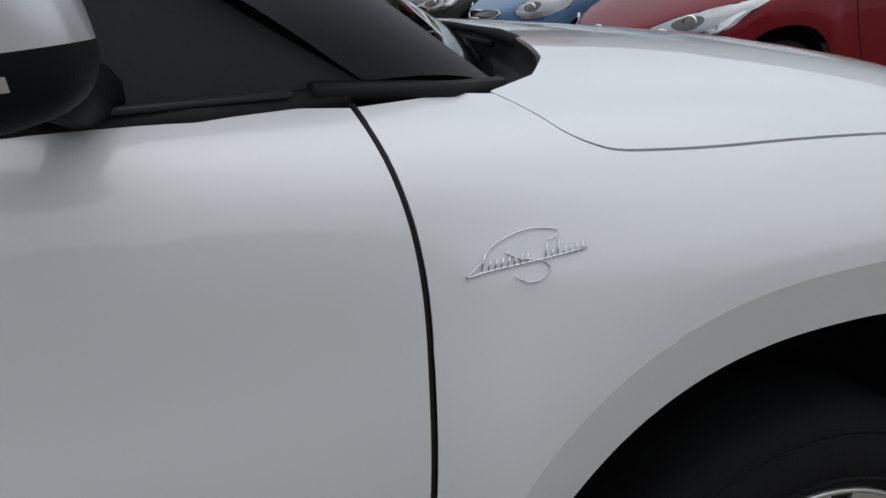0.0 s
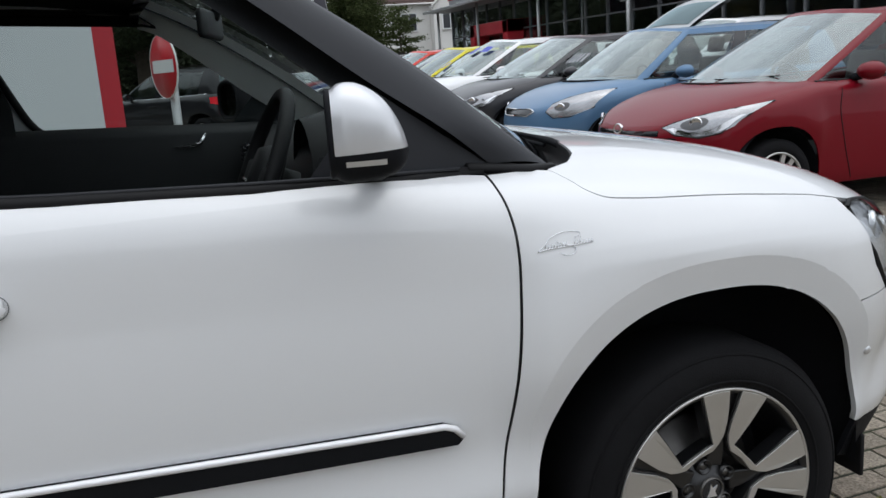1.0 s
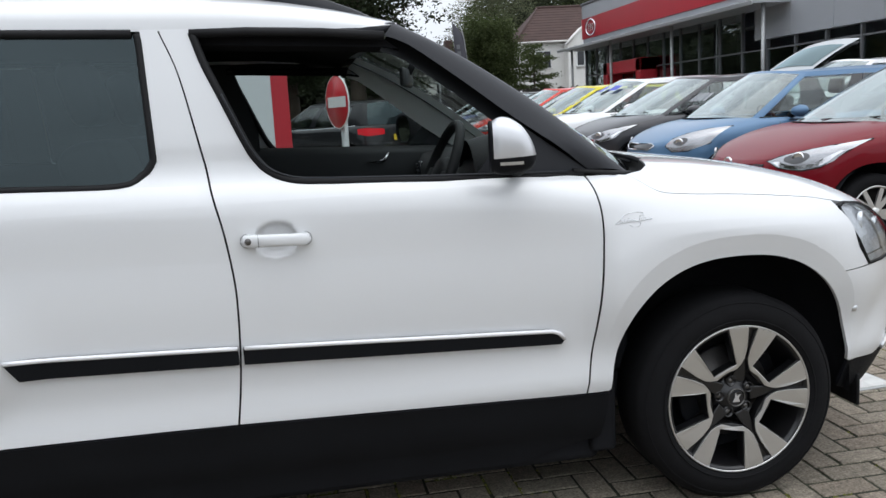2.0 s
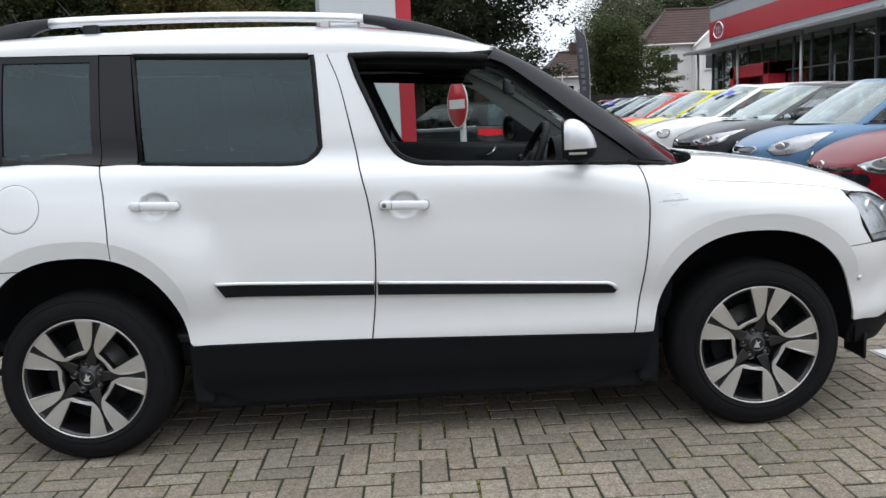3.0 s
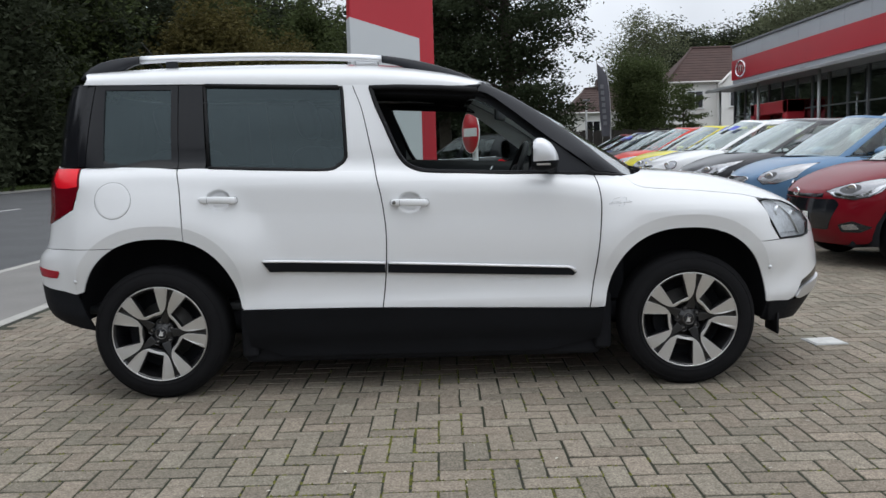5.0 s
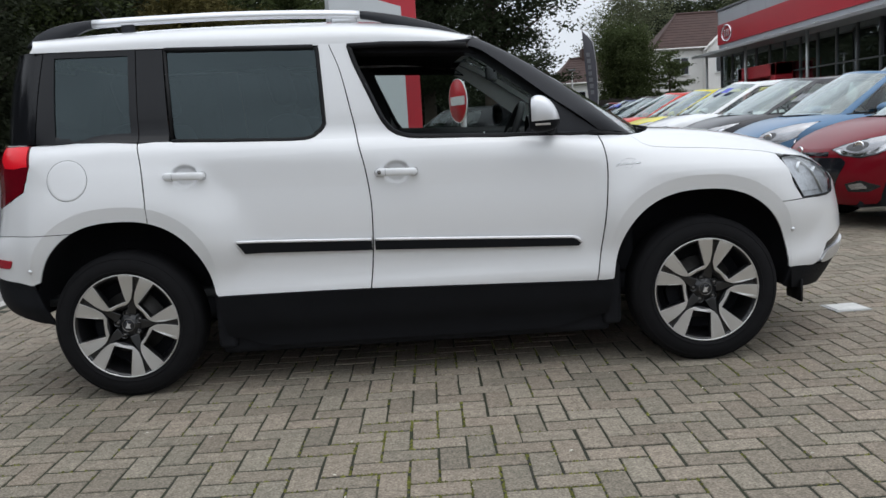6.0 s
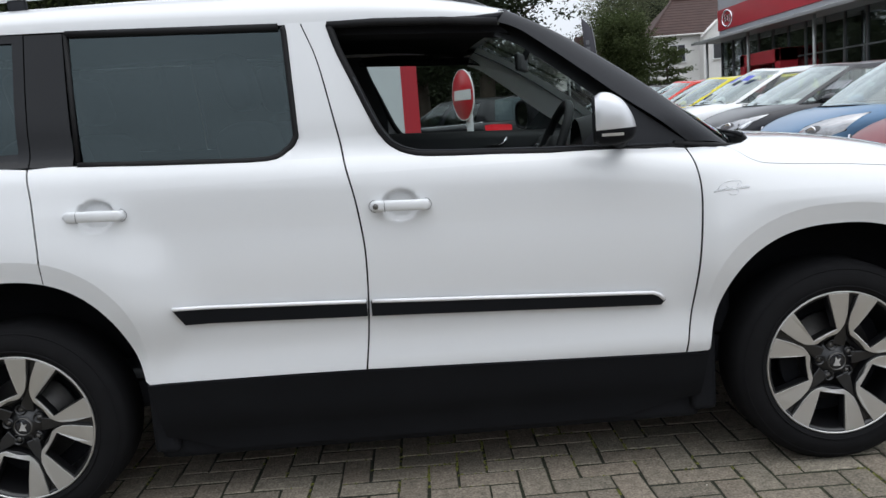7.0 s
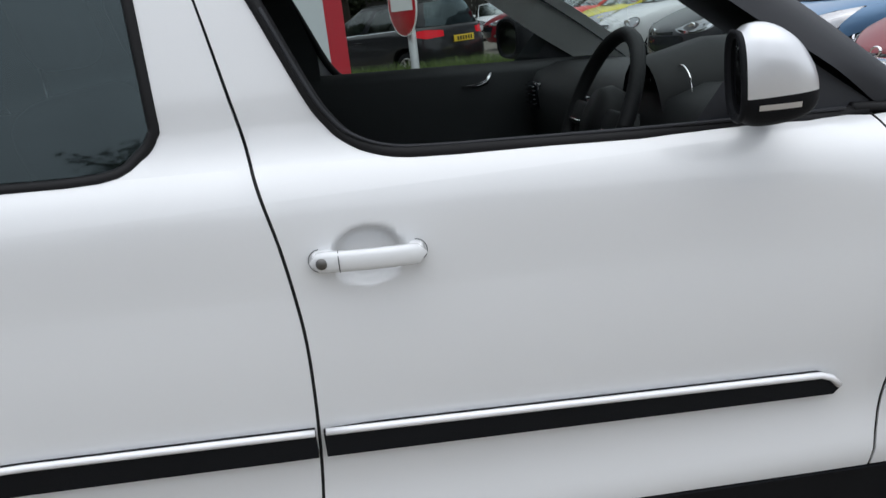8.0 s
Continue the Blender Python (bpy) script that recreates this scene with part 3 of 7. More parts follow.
# cuts between the panels
CUT_F = spline([(2.095, 0.3985), (2.115, 0.53), (2.128, 0.62), (2.140, 0.72), (2.147, 0.80), (2.1515, 0.87), (2.1505, 0.93), (2.143, 0.985), (2.132, 1.034)], 4)
CUT_M = spline([(1.091, 0.428), (1.103, 0.52), (1.111, 0.60), (1.117, 0.70), (1.118, 0.80), (1.111, 0.88), (1.099, 0.966), (1.084, 1.035), (1.073, belt(1.073))], 4)
CUT_R = spline([(0.150, 0.772), (0.149, 0.885), (0.139, 1.017), (0.122, 1.119)], 5)
GAP = 0.0028


def skin(cut, shift):
    return [(x + shift, v_at(x, z)) for x, z in cut]


def belt_line(x0, x1, n=14):
    return [(x0 + (x1 - x0) * k / n, v_at(x0 + (x1 - x0) * k / n, belt(x0 + (x1 - x0) * k / n))) for k in range(n + 1)]


sill = table([(0.41, 0.434), (0.83, 0.432), (1.09, 0.428), (1.64, 0.412), (2.17, 0.395)])


def sides(name, bm, material, label="", smooth=True):
    ob = part(name, bm, material, hero, label, smooth)
    return ob, mirrored(ob, hero)


def whole(name, bm, material, label="", parent=None):
    """A panel over the middle line, both halves welded into one mesh."""
    other = bm.copy()
    moved(other, Matrix.Diagonal((1, -1, 1, 1)))
    both_b = join(bm, other)
    bmesh.ops.remove_doubles(both_b, verts=[v for v in both_b.verts if abs(v.co.y) < 0.004], dist=0.008)
    return part(name, both_b, material, parent or hero, label)


def trim(pts, axis, value, more):
    """The stretch of a line where a coordinate is more (or less) than a value, cut exactly there."""
    out = []
    for a, b in zip(pts, list(pts[1:]) + [None]):
        if (a[axis] > value) == more:
            out.append(a)
        if b is not None and (a[axis] > value) != (b[axis] > value):
            t = (value - a[axis]) / (b[axis] - a[axis])
            out.append((a[0] + (b[0] - a[0]) * t, a[1] + (b[1] - a[1]) * t))
    return out


def door_skin(x, z):
    """The car's side by place and true height."""
    return HERO.at(x, v_at(x, z))


def belt_edge(x0, x1, n=14):
    return [(x0 + (x1 - x0) * k / n, belt(x0 + (x1 - x0) * k / n)) for k in range(1, n)]


def beside(cut, shift):
    return [(x + shift, z) for x, z in cut]


# front door
door_out = beside(CUT_M, GAP) + belt_edge(1.072 + GAP, 2.132 - GAP) + beside(CUT_F, -GAP)[::-1] + [(2.0, sill(2.0)), (1.7, sill(1.7)), (1.4, sill(1.4))]
front_door = sides("front_door", sheet(door_out, door_skin, US, VS_DOOR), M_WHITE)
# rear door: from the rear arch to the middle cut
LIP = 0.058
arch_r = HERO.arch_line(ARCH_R, 0.53, 0.434, 90, LIP)
edge_r = HERO.arch_line(ARCH_R, 0.53, 0.434, 90)
front_half = trim(arch_r, 0, 0.150 + GAP, True)
rear_low = trim(trim(arch_r, 0, 0.150 - GAP, False), 0, 0.150 - GAP, False)
CUT_R = [p for p in CUT_R if p[1] > front_half[-1][1] + 0.012]
rear_out = beside(CUT_R, GAP) + belt_edge(0.122 + GAP, 1.072 - GAP) + beside(CUT_M, -GAP)[::-1] + [(0.9, sill(0.9)), (0.65, sill(0.65))] + front_half
rear_door = sides("rear_door", sheet(rear_out, door_skin, US, VS_DOOR), M_WHITE)
# rear wing: from the rear door's cut to the tail lamp, above the bumper
LAMP_EDGE = [(-0.300, 1.112), (-0.280, 0.984), (-0.300, 0.948), (-0.44, 0.900), (-0.60, 0.868), (-0.80, 0.862)]
rear_half = trim(rear_low, 1, 0.752, True)
wing_out = [(x - GAP, v) for x, v in skin(CUT_R, 0)][::-1] + rear_half + [(-0.4, 0.752), (-0.65, 0.748), (-1.1499, 0.748), (-1.1499, 0.86)] + LAMP_EDGE[::-1] + [(u, v_at(u, belt(u))) for u in (-0.25, -0.2, -0.1, 0.0)]
rear_wing = sides("rear_wing", sheet(wing_out, HERO.at, US, VS), M_WHITE)
# rear bumper, white above, black below
bump_out = trim(rear_low, 1, 0.749, False) + [(-0.372, 0.543), (-0.612, 0.563), (-1.1499, 0.575), (-1.1499, 0.745), (-0.65, 0.745), (-0.4, 0.749)]
rear_bumper = sides("rear_bumper", sheet(bump_out, HERO.at, US, VS), M_WHITE)
low_out = [(-0.285, 0.527), (-0.372, 0.540), (-0.612, 0.560), (-1.1499, 0.572), (-1.1499, 0.42), (-0.582, 0.40), (-0.426, 0.372), (-0.252, 0.345), (-0.262, 0.45)]
rear_valance = sides("rear_valance", sheet(low_out, HERO.at, US, VS), M_CLAD, "black plastic lower bumper")
# front wing
arch_f = HERO.arch_line(ARCH_F, 0.40, 0.40, 70, LIP)
edge_f = HERO.arch_line(ARCH_F, 0.40, 0.40, 70)
HOOD_CUT = spline([(2.272, 1.050), (2.288, 1.02), (2.30, 0.996), (2.312, 0.972), (2.33, 0.952), (2.355, 0.937), (2.40, 0.930), (2.46, 0.925), (2.55, 0.922), (2.67, 0.918), (2.76, 0.913), (2.80, 0.910), (2.868, 0.898)], 4)
wing_front_arch = trim(trim(arch_f, 0, ARCH_F[0], True), 1, 0.703, True) + trim(arch_f, 0, ARCH_F[0], False)[1:]
fw_out = skin(CUT_F, GAP) + [(2.2, v_at(2.2, 1.032)), (2.245, v_at(2.245, 1.03))] + HOOD_CUT + [(2.872, 0.868), (2.902, 0.774), (2.940, 0.708)] + wing_front_arch + [(2.13, 0.398)]
front_wing = sides("front_wing", sheet(fw_out, HERO.at, US, VS), M_WHITE)
# bonnet: wraps over to the middle line
HOOD_REAR = [(2.272, 1.056), (2.335, 1.085), (2.38, 1.13), (2.415, 1.19), (2.45, 1.25), (2.475, HERO.crest(2.475))]
bon_out = [(x, v + 0.004) for x, v in HOOD_CUT] + [(2.92, 0.894), (3.05, 0.893), (3.12, 0.868), (3.30, 0.872), (3.55, 0.872), (3.7199, 0.872)] + [(u, HERO.crest(u)) for u in (3.7199, 3.5, 3.3, 3.1, 2.9, 2.75, 2.6)] + HOOD_REAR[::-1]
bonnet = whole("bonnet", sheet(bon_out, HERO.at, US, sorted(VS + steps(1.12, 1.31, 0.006))), M_WHITE)
# front bumper, white, and its black lower edge with a silver guard
fb_out = trim(trim(arch_f, 0, ARCH_F[0], True), 1, 0.700, False) + [(2.942, 0.704), (3.05, 0.704), (3.13, 0.704), (3.24, 0.72), (3.45, 0.72), (3.7199, 0.72), (3.7199, 0.54), (3.30, 0.54), (3.105, 0.485), (3.062, 0.404), (3.026, 0.393), (2.93, 0.40)]
front_bumper = sides("front_bumper", sheet(fb_out, HERO.at, US, VS), M_WHITE)
fl_out = [(2.892, 0.397), (2.93, 0.397), (3.026, 0.389), (3.12, 0.394), (3.26, 0.41), (3.45, 0.42), (3.7199, 0.42), (3.7199, 0.27), (3.3, 0.27), (3.164, 0.285), (2.936, 0.295), (2.89, 0.31)]
front_valance = sides("front_valance", sheet(fl_out, HERO.at, US, VS), M_CLAD, "black plastic lower bumper")
guard = sides("fog_lamp_surround", sheet(rounded([(3.066, 0.402), (3.10, 0.452), (3.29, 0.476), (3.45, 0.48), (3.45, 0.43), (3.25, 0.414), (3.12, 0.397)], 0.02), HERO.at, US, VS, proud=0.008), M_SATIN, "silver fog lamp surround")
fl_lens = sides("fog_lamp", sheet(rounded([(3.112, 0.482), (3.30, 0.536), (3.45, 0.538), (3.45, 0.478), (3.29, 0.473), (3.105, 0.455)], 0.01), HERO.at, US, VS, proud=-0.004), M_GLOSSBLACK, "dark fog lamp recess")
sides("grille_surround", sheet([(3.242, 0.722), (3.37, 0.722), (3.38, 0.867), (3.16, 0.862), (3.220, 0.812), (3.240, 0.76)], HERO.at, US, VS), M_WHITE)
grille = sides("grille", sheet([(3.372, 0.724), (3.7199, 0.724), (3.7199, 0.868), (3.382, 0.866)], HERO.at, US, VS, proud=-0.004), M_GLOSSBLACK, "black grille")
# the arches' lips, with a crease towards the panels above
for outer, inner in ((arch_f, edge_f), (trim(arch_r, 0, 0.1515, True), trim(edge_r, 0, 0.1515, True)), (trim(trim(arch_r, 0, 0.1485, False), 1, 0.752, True), trim(trim(edge_r, 0, 0.1485, False), 1, 0.752, True)), (trim(trim(arch_r, 0, 0.1485, False), 1, 0.749, False), trim(trim(edge_r, 0, 0.1485, False), 1, 0.749, False))):
    sides("arch_lip", sheet(outer + inner[::-1], HERO.at, US, VS, thick=0.0), M_WHITE)
    for o_side in (1, -1):
        turn_in = loft([[Vector((x, y * o_side, z)) for x, y, z in (HERO.at(u, v) for u, v in inner)], [Vector((x, (y + 0.014) * o_side, z)) for x, y, z in (HERO.at(u, v) for u, v in inner)]])
        part("arch_return", turn_in, M_WHITE, hero)
# sills
sl = [(0.412, 0.430), (0.7, sill(0.7) - 0.004), (1.0, sill(1.0) - 0.004), (1.4, sill(1.4) - 0.004), (1.8, sill(1.8) - 0.004), (2.164, 0.392), (2.150, 0.240), (1.9, 0.180), (0.6, 0.180), (0.43, 0.240)]
side_sill = sides("side_sill", sheet(sl, HERO.at, US, VS, thick=0.05, proud=0.004), M_CLAD, "black plastic sill cladding")
# black sheet added as the shade behind the gaps, and the arches' liners
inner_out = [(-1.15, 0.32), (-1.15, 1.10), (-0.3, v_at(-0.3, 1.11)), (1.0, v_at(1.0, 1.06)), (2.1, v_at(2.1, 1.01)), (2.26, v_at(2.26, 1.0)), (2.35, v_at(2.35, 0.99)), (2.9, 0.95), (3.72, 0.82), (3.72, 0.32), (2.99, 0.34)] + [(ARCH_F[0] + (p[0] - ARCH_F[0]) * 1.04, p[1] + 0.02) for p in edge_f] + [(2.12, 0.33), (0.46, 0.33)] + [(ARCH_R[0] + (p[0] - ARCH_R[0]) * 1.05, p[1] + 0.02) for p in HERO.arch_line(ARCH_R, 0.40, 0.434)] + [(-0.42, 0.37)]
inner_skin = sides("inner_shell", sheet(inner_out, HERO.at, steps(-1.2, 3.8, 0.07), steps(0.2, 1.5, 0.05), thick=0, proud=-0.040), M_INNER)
for arch, nm in ((ARCH_F, "front"), (ARCH_R, "rear")):
    xc, zc, a, h = arch
    rows = []
    for yy, sc in ((-0.845, 1.03), (-0.80, 1.06), (-0.55, 1.06), (-0.545, 0.2)):
        row = []
        for k in range(25):
            w = -0.03 + (math.pi + (0.06 if nm == "front" else -0.04)) * k / 24
            row.append((xc + a * sc * math.copysign(abs(math.cos(w)) ** (2 / 2.4), math.cos(w)), yy, zc + h * sc * math.copysign(abs(math.sin(w)) ** (2 / 2.4), math.sin(w))))
        rows.append(row)
    sides("wheel_arch_liner", loft(rows), M_INNER)
# the lower box, below the true floor, is added to darken the ground underneath
part("underbody", join(box(-0.34, 2.96, -0.70, 0.70, 0.30, 0.40, 0.03), box(0.38, 2.17, -0.77, 0.77, 0.140, 0.32, 0.03)), M_INNER, hero)
for x0_g, x1_g in ((2.13, 2.215), (0.375, 0.46)):
    guard_b = box(x0_g, x1_g, -0.80, -0.45, 0.175, 0.46, 0.02)
    sides("splash_guard", guard_b, M_INNER)
part("bulkhead", box(2.20, 2.30, -0.70, 0.70, 0.40, 0.98, 0.02), M_INNER, hero)
part("cowl", box(2.24, 2.52, -0.66, 0.66, 0.96, 1.000, 0.01), M_CLAD, hero, "black scuttle panel")

# rubber in the gaps round the front door
for cut in (CUT_F, CUT_M):
    sides("door_seal", tube([Vector(HERO.at(x, v_at(x, z))) + Vector((0, 0.0065, 0)) for x, z in cut], 0.0045, 6), M_RUBBER)

# side moulding on the doors: black strip with a chrome top edge
MOULD_Z = table([(0.50, 0.676), (1.115, 0.650), (2.04, 0.604)])
MOULD_H = table([(0.5, 0.055), (1.1, 0.050), (2.03, 0.042)])
for x0, x1, slant0, slant1 in ((0.520, 1.108, 0.032, 0.0), (1.122, 2.030, 0.0, 0.040)):
    body_out = [(x0, MOULD_Z(x0) - 0.004)] + [(x0 + (x1 - slant1 - x0) * k / 12, MOULD_Z(x0 + (x1 - slant1 - x0) * k / 12)) for k in range(1, 13)]
    if slant1:
        body_out += [(x1 - 0.018, MOULD_Z(x1) - 0.008), (x1, MOULD_Z(x1) - 0.026), (x1 - 0.014, MOULD_Z(x1) - MOULD_H(x1))]
    else:
        body_out += [(x1, MOULD_Z(x1) - MOULD_H(x1))]
    body_out += [(x1 - 0.02 + (x0 + slant0 - x1 + 0.02) * k / 12, MOULD_Z(x1 + (x0 - x1) * k / 12) - MOULD_H(x1 + (x0 - x1) * k / 12)) for k in range(1, 13)]
    mb = sides("side_moulding", sheet(body_out, HERO.at, US, VS, thick=0.018, proud=0.015), M_CLAD, "black side moulding with chrome edge")
    line = [(x0 + 0.004 + (x1 - slant1 - x0 - 0.004) * k / 14, MOULD_Z(x0 + (x1 - slant1 - x0) * k / 14) - 0.004) for k in range(15)]
    if slant1:
        line += [(x1 - 0.020, MOULD_Z(x1) - 0.010), (x1 - 0.004, MOULD_Z(x1) - 0.027)]
    strip = tube([Vector(HERO.at(x, z)) + Vector((0, -0.014, 0)) for x, z in line], 0.0064, 8)
    for m_ob in mb[:1]:
        s1 = part("chrome_strip", strip, M_STRIP, m_ob, "chrome strip")
    s2 = mirrored(s1, mb[1])

# door handles
for k, (xh, zh, rx, rz) in enumerate(HANDLES):
    x0, x1 = xh - 0.092, xh + 0.092
    rows = []
    for i in range(15):
        t = i / 14
        x = x0 + (x1 - x0) * t
        z = zh + 0.003 - 0.006 * t + 0.002 * math.sin(math.pi * t)
        y0 = -HERO.wide(0.93)
        lift = 0.020 + 0.014 * math.sin(math.pi * min(1, max(0, (t - 0.12) / 0.88))) ** 0.7
        end = min(1, math.sin(math.pi * min(max(t, 0.0), 1.0)) / 0.25) ** 0.45
        hz, hy = 0.0165 * max(end, 0.12), 0.011 * max(end, 0.12)
        rows.append([(x, y0 - lift + hy * math.copysign(abs(math.cos(a)) ** 0.7, math.cos(a)), z + hz * math.copysign(abs(math.sin(a)) ** 0.7, math.sin(a))) for a in [2 * math.pi * j / 14 for j in range(14)]])
    grip = loft(rows, True)
    bmesh.ops.holes_fill(grip, edges=[e for e in grip.edges if e.is_boundary], sides=0)
    bmesh.ops.recalc_face_normals(grip, faces=grip.faces[:])
    y0 = -HERO.wide(0.93)
    feet = join(grip, box(x0 + 0.004, x0 + 0.040, y0 - 0.022, y0 + 0.01, zh - 0.013, zh + 0.018, 0.008), box(x1 - 0.028, x1 - 0.004, y0 - 0.022, y0 + 0.01, zh - 0.016, zh + 0.013, 0.006))
    ha = part("door_handle", feet, M_WHITE, front_door[0] if k == 0 else rear_door[0], "body-coloured door handle")
    hb = mirrored(ha, front_door[1] if k == 0 else rear_door[1])
    for xe, way in ((x0, 1), (x1, -1)):
        arc = [(xe + way * (0.016 - 0.018 * math.cos(a)), y0 - 0.006 - 0.010 * abs(math.sin(a)) * 0, zh + (0.002 if way > 0 else -0.002) + 0.0185 * math.sin(a)) for a in [math.pi * (j / 14 - 0.5) for j in range(15)]]
        ga = part("handle_gasket", tube(arc, 0.0008, 6), M_SEAMGREY, ha, "thin grey gasket round the handle's end")
        mirrored(ga, hb)
    collar = [(x0 + 0.046, y0 - 0.0275 + 0.0125 * math.cos(a), zh + 0.0025 + 0.0172 * math.sin(a)) for a in [2 * math.pi * j / 20 for j in range(21)]]
    sm = part("handle_seam", tube(collar, 0.0008, 5, False), M_PLASTIC, ha)
    mirrored(sm, hb)
    if k == 0:
        key = moved(lathe([(0.0, -0.004), (0.0075, -0.004), (0.009, -0.002), (0.009, 0.004)], 18), Matrix.Translation((x0 + 0.019, y0 - 0.031, zh + 0.003)))
        part("lock_cylinder", key, M_DISC, ha, "grey lock cylinder")

# fuel flap: a round lid; a grey tube stands for its fine gap's shade
def on_side(x, z, out=0.0):
    return Vector(HERO.at(HERO.u_at(x, z), v_at(x, z))) + Vector((0, -out, 0))


FLAP = (-0.178, 0.979)
turns = [2 * math.pi * k / 48 for k in range(48)]
flap = loft([[on_side(FLAP[0] + r * math.cos(a), FLAP[1] + r * math.sin(a), o) for a in turns] for r, o in ((0.0855, -0.004), (0.0853, 0.0012), (0.083, 0.0018), (0.07, 0.0018), (0.05, 0.0018), (0.03, 0.0018), (0.01, 0.0018))], True)
bmesh.ops.holes_fill(flap, edges=[e for e in flap.edges if e.is_boundary and abs(e.verts[0].co.x - FLAP[0]) < 0.012 and abs(e.verts[0].co.z - FLAP[1]) < 0.012], sides=0)
bmesh.ops.recalc_face_normals(flap, faces=flap.faces[:])
part("fuel_flap", flap, M_WHITE, hero, "round white fuel flap")
part("fuel_flap_seam", tube([on_side(FLAP[0] + 0.087 * math.cos(a), FLAP[1] + 0.087 * math.sin(a), -0.0005) for a in turns + turns[:1]], 0.0013, 6, False), M_SEAMGREY, hero)

# tailgate between the lamps
tailgate = whole("tailgate", sheet([(-0.804, 0.868), (-0.804, 1.13), (-1.1499, 1.13), (-1.1499, 0.752), (-0.95, 0.752), (-0.95, 0.866)], HERO.at, US, VS, proud=0.004, centre=(0.3, 0, 0.9)), M_WHITE, "white tailgate")
part("rear_plate", box(-0.672, -0.662, -0.26, 0.26, 0.80, 0.91, 0.003), M_PLATE_Y, tailgate, "yellow number plate", False)
# tail lamp
lamp_out = [(u, v + 0.003) for u, v in LAMP_EDGE] + [(-0.80, 0.90), (-0.80, 1.12), (-0.7, 1.12), (-0.45, 1.117)]
tail_lamp = sides("tail_lamp", sheet(lamp_out, HERO.at, US, VS, proud=0.003, centre=(0.3, 0, 0.9)), M_DARKRED, "dark red tail lamp")
hot = sheet([(-0.308, 1.106), (-0.292, 0.986), (-0.38, 0.980), (-0.48, 0.984), (-0.545, 1.02), (-0.56, 1.106)], HERO.at, US, VS, proud=0.006, thick=0.004, centre=(0.3, 0, 0.9))
h1 = part("brake_lens", hot, M_REDLENS, tail_lamp[0], "bright red brake lens")
mirrored(h1, tail_lamp[1])
reflector = sides("rear_reflector", sheet(rounded([(-0.61, 0.612), (-0.41, 0.607), (-0.385, 0.642), (-0.66, 0.658)], 0.01), HERO.at, US, VS, proud=0.005, thick=0.006), M_REFLECTOR, "red rear reflector")
for us0, vs0, tag_p in ((-0.282, 0.594, rear_bumper), (2.886, 0.572, front_bumper)):
    c = Vector(HERO.at(us0, vs0))
    sensor = moved(lathe([(0.0, -0.003), (0.008, -0.003), (0.010, 0.0), (0.0105, 0.004)], 16), Matrix.Translation(c + Vector((0, -0.001, 0))))
    o = part("parking_sensor", sensor, M_SATIN, tag_p[0])
    mirrored(o, tag_p[1])

# headlamp: a clear lens over a bright and dark bowl
head_out = [(2.876, 0.868), (2.915, 0.888), (3.05, 0.888), (3.125, 0.862), (3.215, 0.81), (3.235, 0.76), (3.19, 0.715), (3.128, 0.708), (3.044, 0.708), (2.945, 0.710), (2.906, 0.774)]
M_BOWL = mat("headlamp_reflector", (0.66, 0.67, 0.70), rough=0.3, metal=0.3, var=0.2, scale=12, tone=(0.28, 0.28, 0.30))
head = sides("headlamp", sheet(head_out, HERO.at, US, VS, proud=-0.012, thick=0.0), M_BOWL, "headlamp with bright bowl behind a clear lens")
rim_pts = [Vector(HERO.at(u, v)) for u, v in head_out + head_out[:1]]
hs = part("lamp_seal", tube(rim_pts, 0.0058, 6, False), M_RUBBER, head[0])
mirrored(hs, head[1])
hl = part("lens", sheet(head_out, HERO.at, US, VS, proud=0.001, thick=0.0), M_LENS, head[0], "clear lens")
mirrored(hl, head[1])
for (u0, v0), (u1, v1), wide_f, m_f in (((3.00, 0.875), (3.115, 0.72), 0.007, M_SATIN), ((2.93, 0.735), (3.2, 0.735), 0.006, M_SATIN)):
    fin = loft([[Vector(HERO.at(u0 + (u1 - u0) * t + w, v0 + (v1 - v0) * t)) + Vector((-0.5, 0.6, 0)).normalized() * d for w, d in ((-wide_f, 0.0105), (-wide_f * 0.6, 0.004), (wide_f * 0.6, 0.004), (wide_f, 0.0105))] for t in (0, 0.25, 0.5, 0.75, 1)])
    o = part("reflector_fin", fin, m_f, head[0])
    mirrored(o, head[1])
for cu, cv, r in ((2.99, 0.81, 0.032), (3.10, 0.785, 0.032)):
    c = Vector(HERO.at(cu, cv)) + Vector((-0.012, 0.010, 0))
    ring_l = moved(lathe([(r * 0.72, 0.012), (r * 0.95, -0.004), (r, 0.0), (r, 0.01)], 24), Matrix.Translation(c) @ pose(0, 0, 0, 0, 0, 50))
    o = part("projector_ring", ring_l, M_SATIN, head[0])
    mirrored(o, head[1])
    ball = moved(lathe([(0.0, 0.0), (r * 0.4, 0.003), (r * 0.72, 0.012)], 20), Matrix.Translation(c) @ pose(0, 0, 0, 0, 0, 50))
    o = part("projector", ball, M_BOWL, head[0])
    mirrored(o, head[1])

